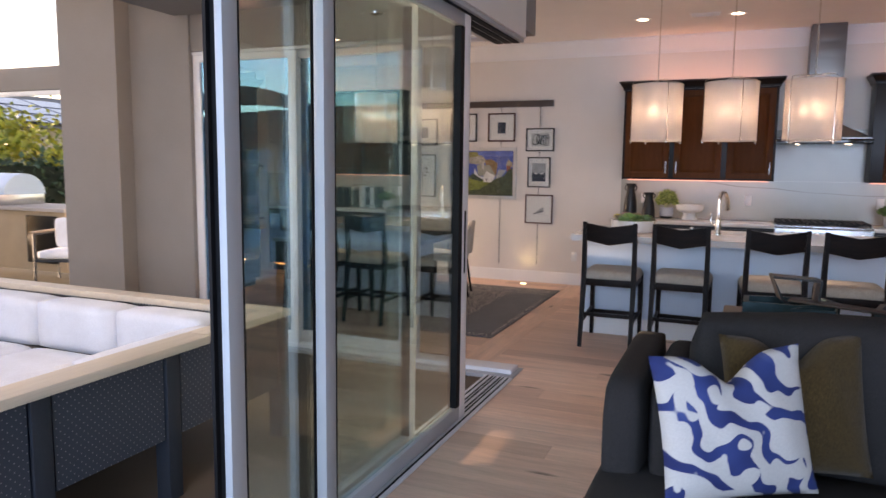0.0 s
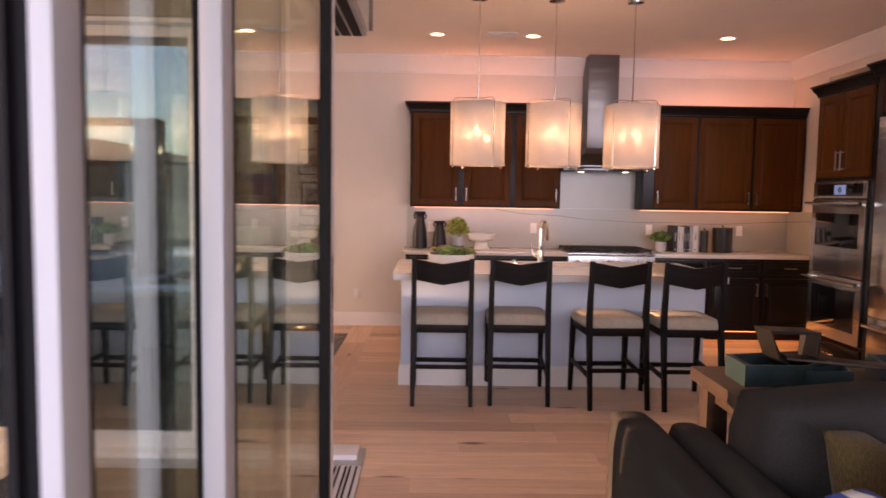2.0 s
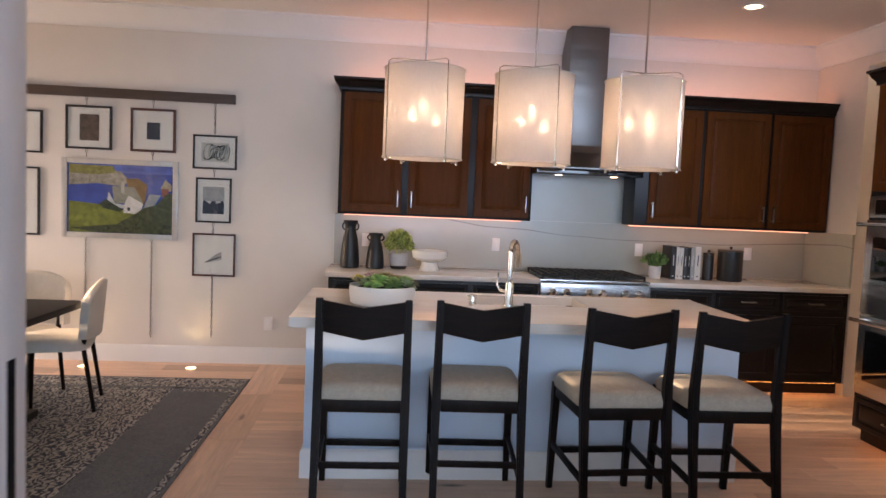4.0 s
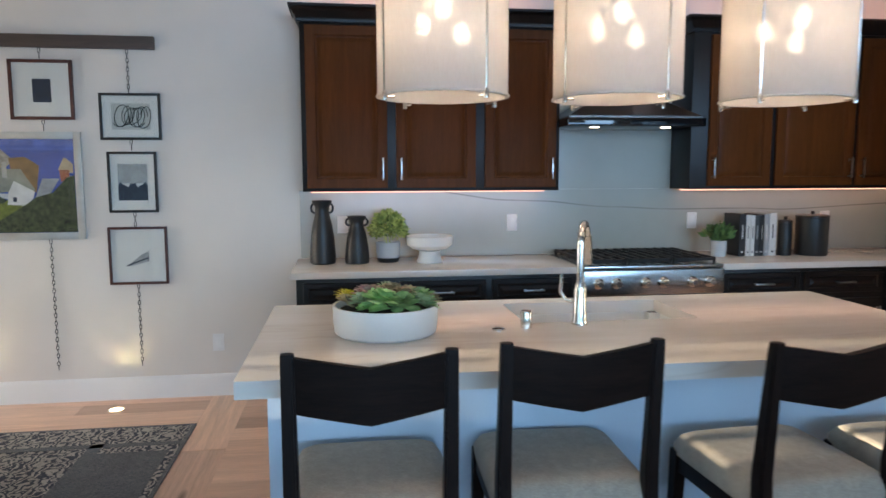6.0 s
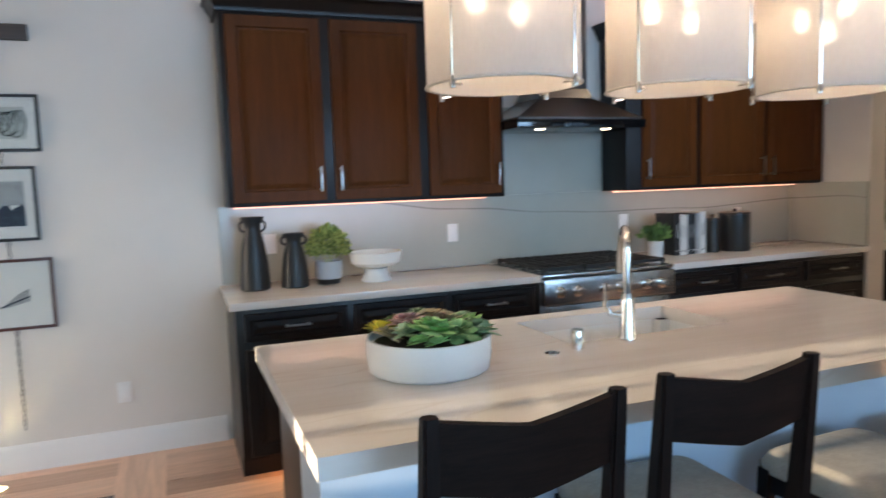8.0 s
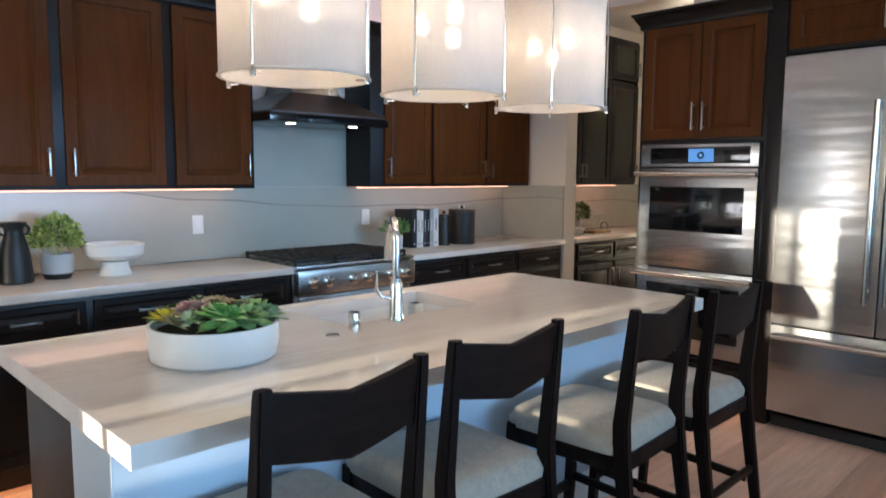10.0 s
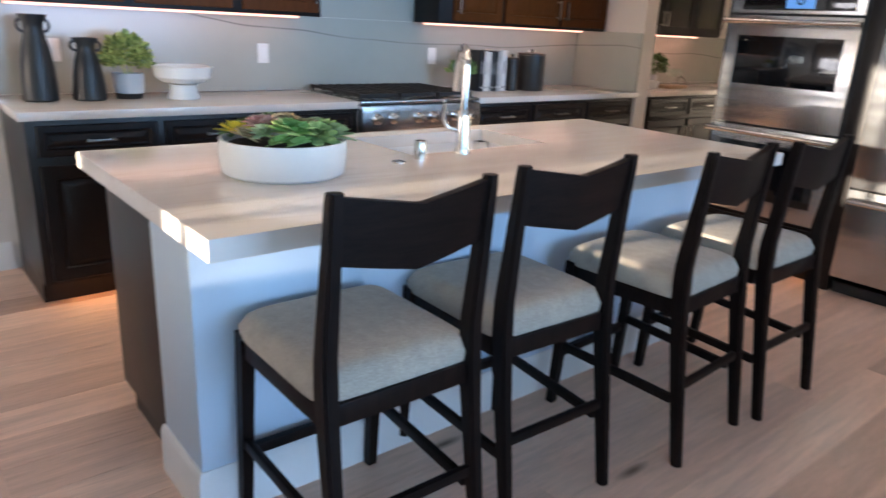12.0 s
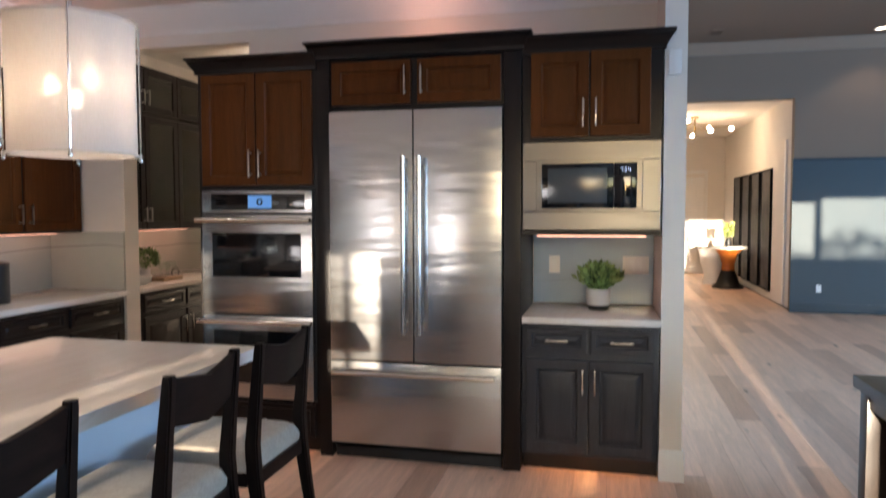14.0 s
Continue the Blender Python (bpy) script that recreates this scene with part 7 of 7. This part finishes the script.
def hedge_run(x, y0, y1, h, thick, n, seed, label):
    rg_ = random.Random(seed)
    pts = []
    for k in range(n):
        y, z, dx = rg_.uniform(y0, y1), rg_.uniform(0.0, h), rg_.uniform(-thick, thick)
        z *= 1 + 0.06 * math.sin(3 * y) + 0.04 * math.sin(7.3 * y)
        pts.append(((dx, y - y0, z), (rg_.uniform(-1, 1), rg_.uniform(-1, 1), rg_.uniform(-0.3, 1))))
    hg = thing("hedge", (x, y0, -0.22), label, "hedge")
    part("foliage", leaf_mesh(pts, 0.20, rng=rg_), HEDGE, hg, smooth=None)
    # A solid dark box stands for the deep shade between the leaves.
    part("shaded_core", box(-thick * 0.6, thick * 0.6, 0.0, y1 - y0, 0.0, h * 0.92), plain("hedge_core_%d" % seed, (0.02, 0.025, 0.01), 0.9), hg, "dark box for the hedge's shaded inside")


# First two are unseen, added to block the sun; their gap makes the floor streak.
hedge_run(-14.5, -14.0, 4.52, 2.55, 0.5, 5000, 1, "unseen garden hedge added to block the low sun")
hedge_run(-14.5, 5.08, 6.4, 3.5, 0.5, 1300, 2, "unseen garden hedge added to block the low sun")
hedge_run(-16.5, 9.8, 22.0, 1.75, 0.6, 4500, 3, "dark green hedge behind the barbecue")


def tree(x, y, h, r, seed, leaf, label):
    rg_ = random.Random(seed)
    t_ = thing("tree", (x, y, -0.22), label, "tree")
    part("trunk", tube([(0, 0, 0), (0.05, 0.02, h * 0.3), (-0.04, 0.05, h * 0.6), (0, 0, h * 0.85)], 0.13, 8, r_end=0.03), plain("bark_%d" % seed, (0.10, 0.07, 0.05), 0.9, vary=0.3, bump=0.5), t_)
    clumps = []
    for k in range(9):
        a = 2.4 * k
        q = (r * rg_.uniform(0.2, 0.7) * math.cos(a), r * rg_.uniform(0.2, 0.7) * math.sin(a), h * rg_.uniform(0.5, 0.95))
        clumps.append(q)
        part("limb", tube([(0, 0, h * 0.35), (q[0] * 0.5, q[1] * 0.5, q[2] * 0.8), q], 0.045, 6, r_end=0.012), bpy.data.materials["bark_%d" % seed], t_)
    pts = []
    for q in clumps:
        for k in range(170):
            d = Vector((rg_.gauss(0, 1), rg_.gauss(0, 1), rg_.gauss(0, 0.8))) * r * 0.24
            pts.append((Vector(q) + d, (rg_.uniform(-1, 1), rg_.uniform(-1, 1), rg_.uniform(-0.6, 0.8))))
    part("crown", leaf_mesh(pts, 0.22, rng=rg_), leaf, t_, "loose crown of small leaves", smooth=None)


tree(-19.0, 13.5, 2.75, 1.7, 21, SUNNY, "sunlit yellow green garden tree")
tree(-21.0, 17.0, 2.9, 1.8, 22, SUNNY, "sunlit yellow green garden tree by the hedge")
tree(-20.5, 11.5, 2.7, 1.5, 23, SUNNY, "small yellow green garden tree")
nh = thing("neighbour_house", (-36, 27, -0.22), "neighbouring house with solar panels on its roof", "house")
part("wall", box(-7, 7, -6, 6, 0, 3.2), plain("neighbour_stucco", (0.48, 0.40, 0.31), 0.9, vary=0.08), nh, smooth=None)
bm = bmesh.new()
v = [bm.verts.new(q) for q in ((7.5, -6.5, 3.21), (7.5, 6.5, 3.21), (-7.5, 6.5, 3.21), (-7.5, -6.5, 3.21), (0, -6.5, 5.3), (0, 6.5, 5.3))]
for q in ((0, 1, 5, 4), (2, 3, 4, 5), (3, 0, 4), (1, 2, 5), (3, 2, 1, 0)):
    bm.faces.new([v[i] for i in q])
rf = part("roof", bm, plain("grey_roof_tiles", (0.16, 0.15, 0.14), 0.85, vary=0.25, scale=3), nh, smooth=None)
sl = math.degrees(math.atan2(2.09, 7.5))
for i in range(5):
    for j in range(3):
        part("solar_panel", moved(box(-0.78, 0.78, -1.0, 1.0, 0.0, 0.05), Matrix.Translation((6.3 - 1.75 * j, -4.4 + 2.15 * i, 3.21 + (7.5 - 6.3 + 1.75 * j) * 2.09 / 7.5 + 0.12)) @ pose(0, 0, 0, 0, sl, 0)), plain("solar_cell_%d_%d" % (i, j), (0.012, 0.022, 0.06), 0.15), rf, "dark blue solar panel", smooth=None)


def hill_ring(name, r, base, amp, a0, a1, mat, seed, label):
    bm = bmesh.new()
    n = 160
    lo, hi, bk = [], [], []
    for i in range(n + 1):
        a = radians(a0 + (a1 - a0) * i / n)
        fade = math.sin(math.pi * i / n) ** 0.4
        h = (base + amp * noise.fractal(Vector((a * 2.3 + seed, seed, 0)), 1.0, 2.0, 5)) * fade
        c, s = math.cos(a), math.sin(a)
        lo.append(bm.verts.new((r * c, r * s, -0.5)))
        hi.append(bm.verts.new((r * 1.15 * c, r * 1.15 * s, max(0.5, h))))
        bk.append(bm.verts.new((r * 1.4 * c, r * 1.4 * s, -0.5)))
    for p_, q_ in ((lo, hi), (hi, bk)):
        for i in range(n):
            bm.faces.new((p_[i], p_[i + 1], q_[i + 1], q_[i]))
    solo(name, bm, mat, label, "hill", kind="structure", smooth=60)


hill_ring("backdrop_hill", 240, 20, 8, 195, 262, plain("dark_hillside", (0.035, 0.04, 0.03), 0.95, vary=0.4, scale=0.03, fine=0.5, bump=0.2), 3, "dark wooded hillside in the distance")
# Distance haze is painted into the far hills' blue grey.
hill_ring("backdrop_hill_far", 330, 17, 8, 95, 176, plain("hazy_hillside", (0.14, 0.17, 0.20), 0.95, vary=0.2, scale=0.02, fine=0.4, bump=0.1), 7, "hazy blue hills in the distance")

# ---- floor planks, last ----
PW, PL = 0.185, 1.85
rng = random.Random(42)
shapes = {}


def plank_mesh(length, width=PW):
    key = (round(length, 2), round(width, 3))
    if key not in shapes:
        bm = bmesh.new()
        a, b, e = length / 2 - 0.0004, width / 2 - 0.0004, 0.0009
        lo = [bm.verts.new(q) for q in ((-a, -b, -0.0199), (a, -b, -0.0199), (a, b, -0.0199), (-a, b, -0.0199))]
        md = [bm.verts.new(q) for q in ((-a, -b, -e), (a, -b, -e), (a, b, -e), (-a, b, -e))]
        hi = [bm.verts.new(q) for q in ((-a + e, -b + e, 0), (a - e, -b + e, 0), (a - e, b - e, 0), (-a + e, b - e, 0))]
        for p_, q_ in ((lo, md), (md, hi)):
            for k in range(4):
                bm.faces.new((p_[k], p_[(k + 1) % 4], q_[(k + 1) % 4], q_[k]))
        bm.faces.new(hi)
        shapes[key] = mesh_of("plank", bm, PLANK)
    return shapes[key]


far = bmesh.new()
count = 0


def lay(x0, x1, y, width=PW):
    """One row of planks along x from x0 to x1."""
    global count
    x = x0 - rng.uniform(0.0, 1.2)
    while x < x1:
        ln = rng.choice((1.45, 1.7, 1.95))
        a, b = max(x, x0), min(x + ln, x1)
        if b - a > 0.12:
            near = -1.6 < (a + b) / 2 < 5.2 and 1.0 < y < 9.2 or (-2.4 < (a + b) / 2 < -1.5 and y > 5.8)
            if near and count < 300:
                ob = new("plank", plank_mesh(round(b - a, 1), width))
                ob.parent = floor
                ob.location = ((a + b) / 2, y, 0.0)
                ob.scale = ((b - a) / round(b - a, 1), 1, 1)
                count += 1
            else:
                bx(far, a + 0.001, b - 0.001, y - width / 2 + 0.001, y + width / 2 - 0.001, -0.0199, 0.0)
        x += ln


y = -4.95 + PW / 2
while y < NW:
    east = 16.6 if 2.56 < y < 5.0 else (9.7 if y < 2.56 else EW)
    if y > 8.1 or (y > 5.1 and y < 5.2):
        east = 5.44 if y > 8.1 else EW
    west = -1.563 if y < 5.83 else -1.8455
    lay(west, east, y)
    if y > 5.9:
        lay(-5.88, -2.0845, y)
    y += PW
for k in range(4):
    ob = new("plank", plank_mesh(0.98, 0.24))
    ob.parent = floor
    ob.matrix_basis = pose(-1.965, 6.34 + 0.985 * k, 0.0, 0, 0, 90)
me = bpy.data.meshes.new("plank_field")
far.to_mesh(me)
far.free()
me.materials.append(PLANK)
fld = new("plank_field", me)
fld.parent = floor
tagged(fld, kind="stuff")
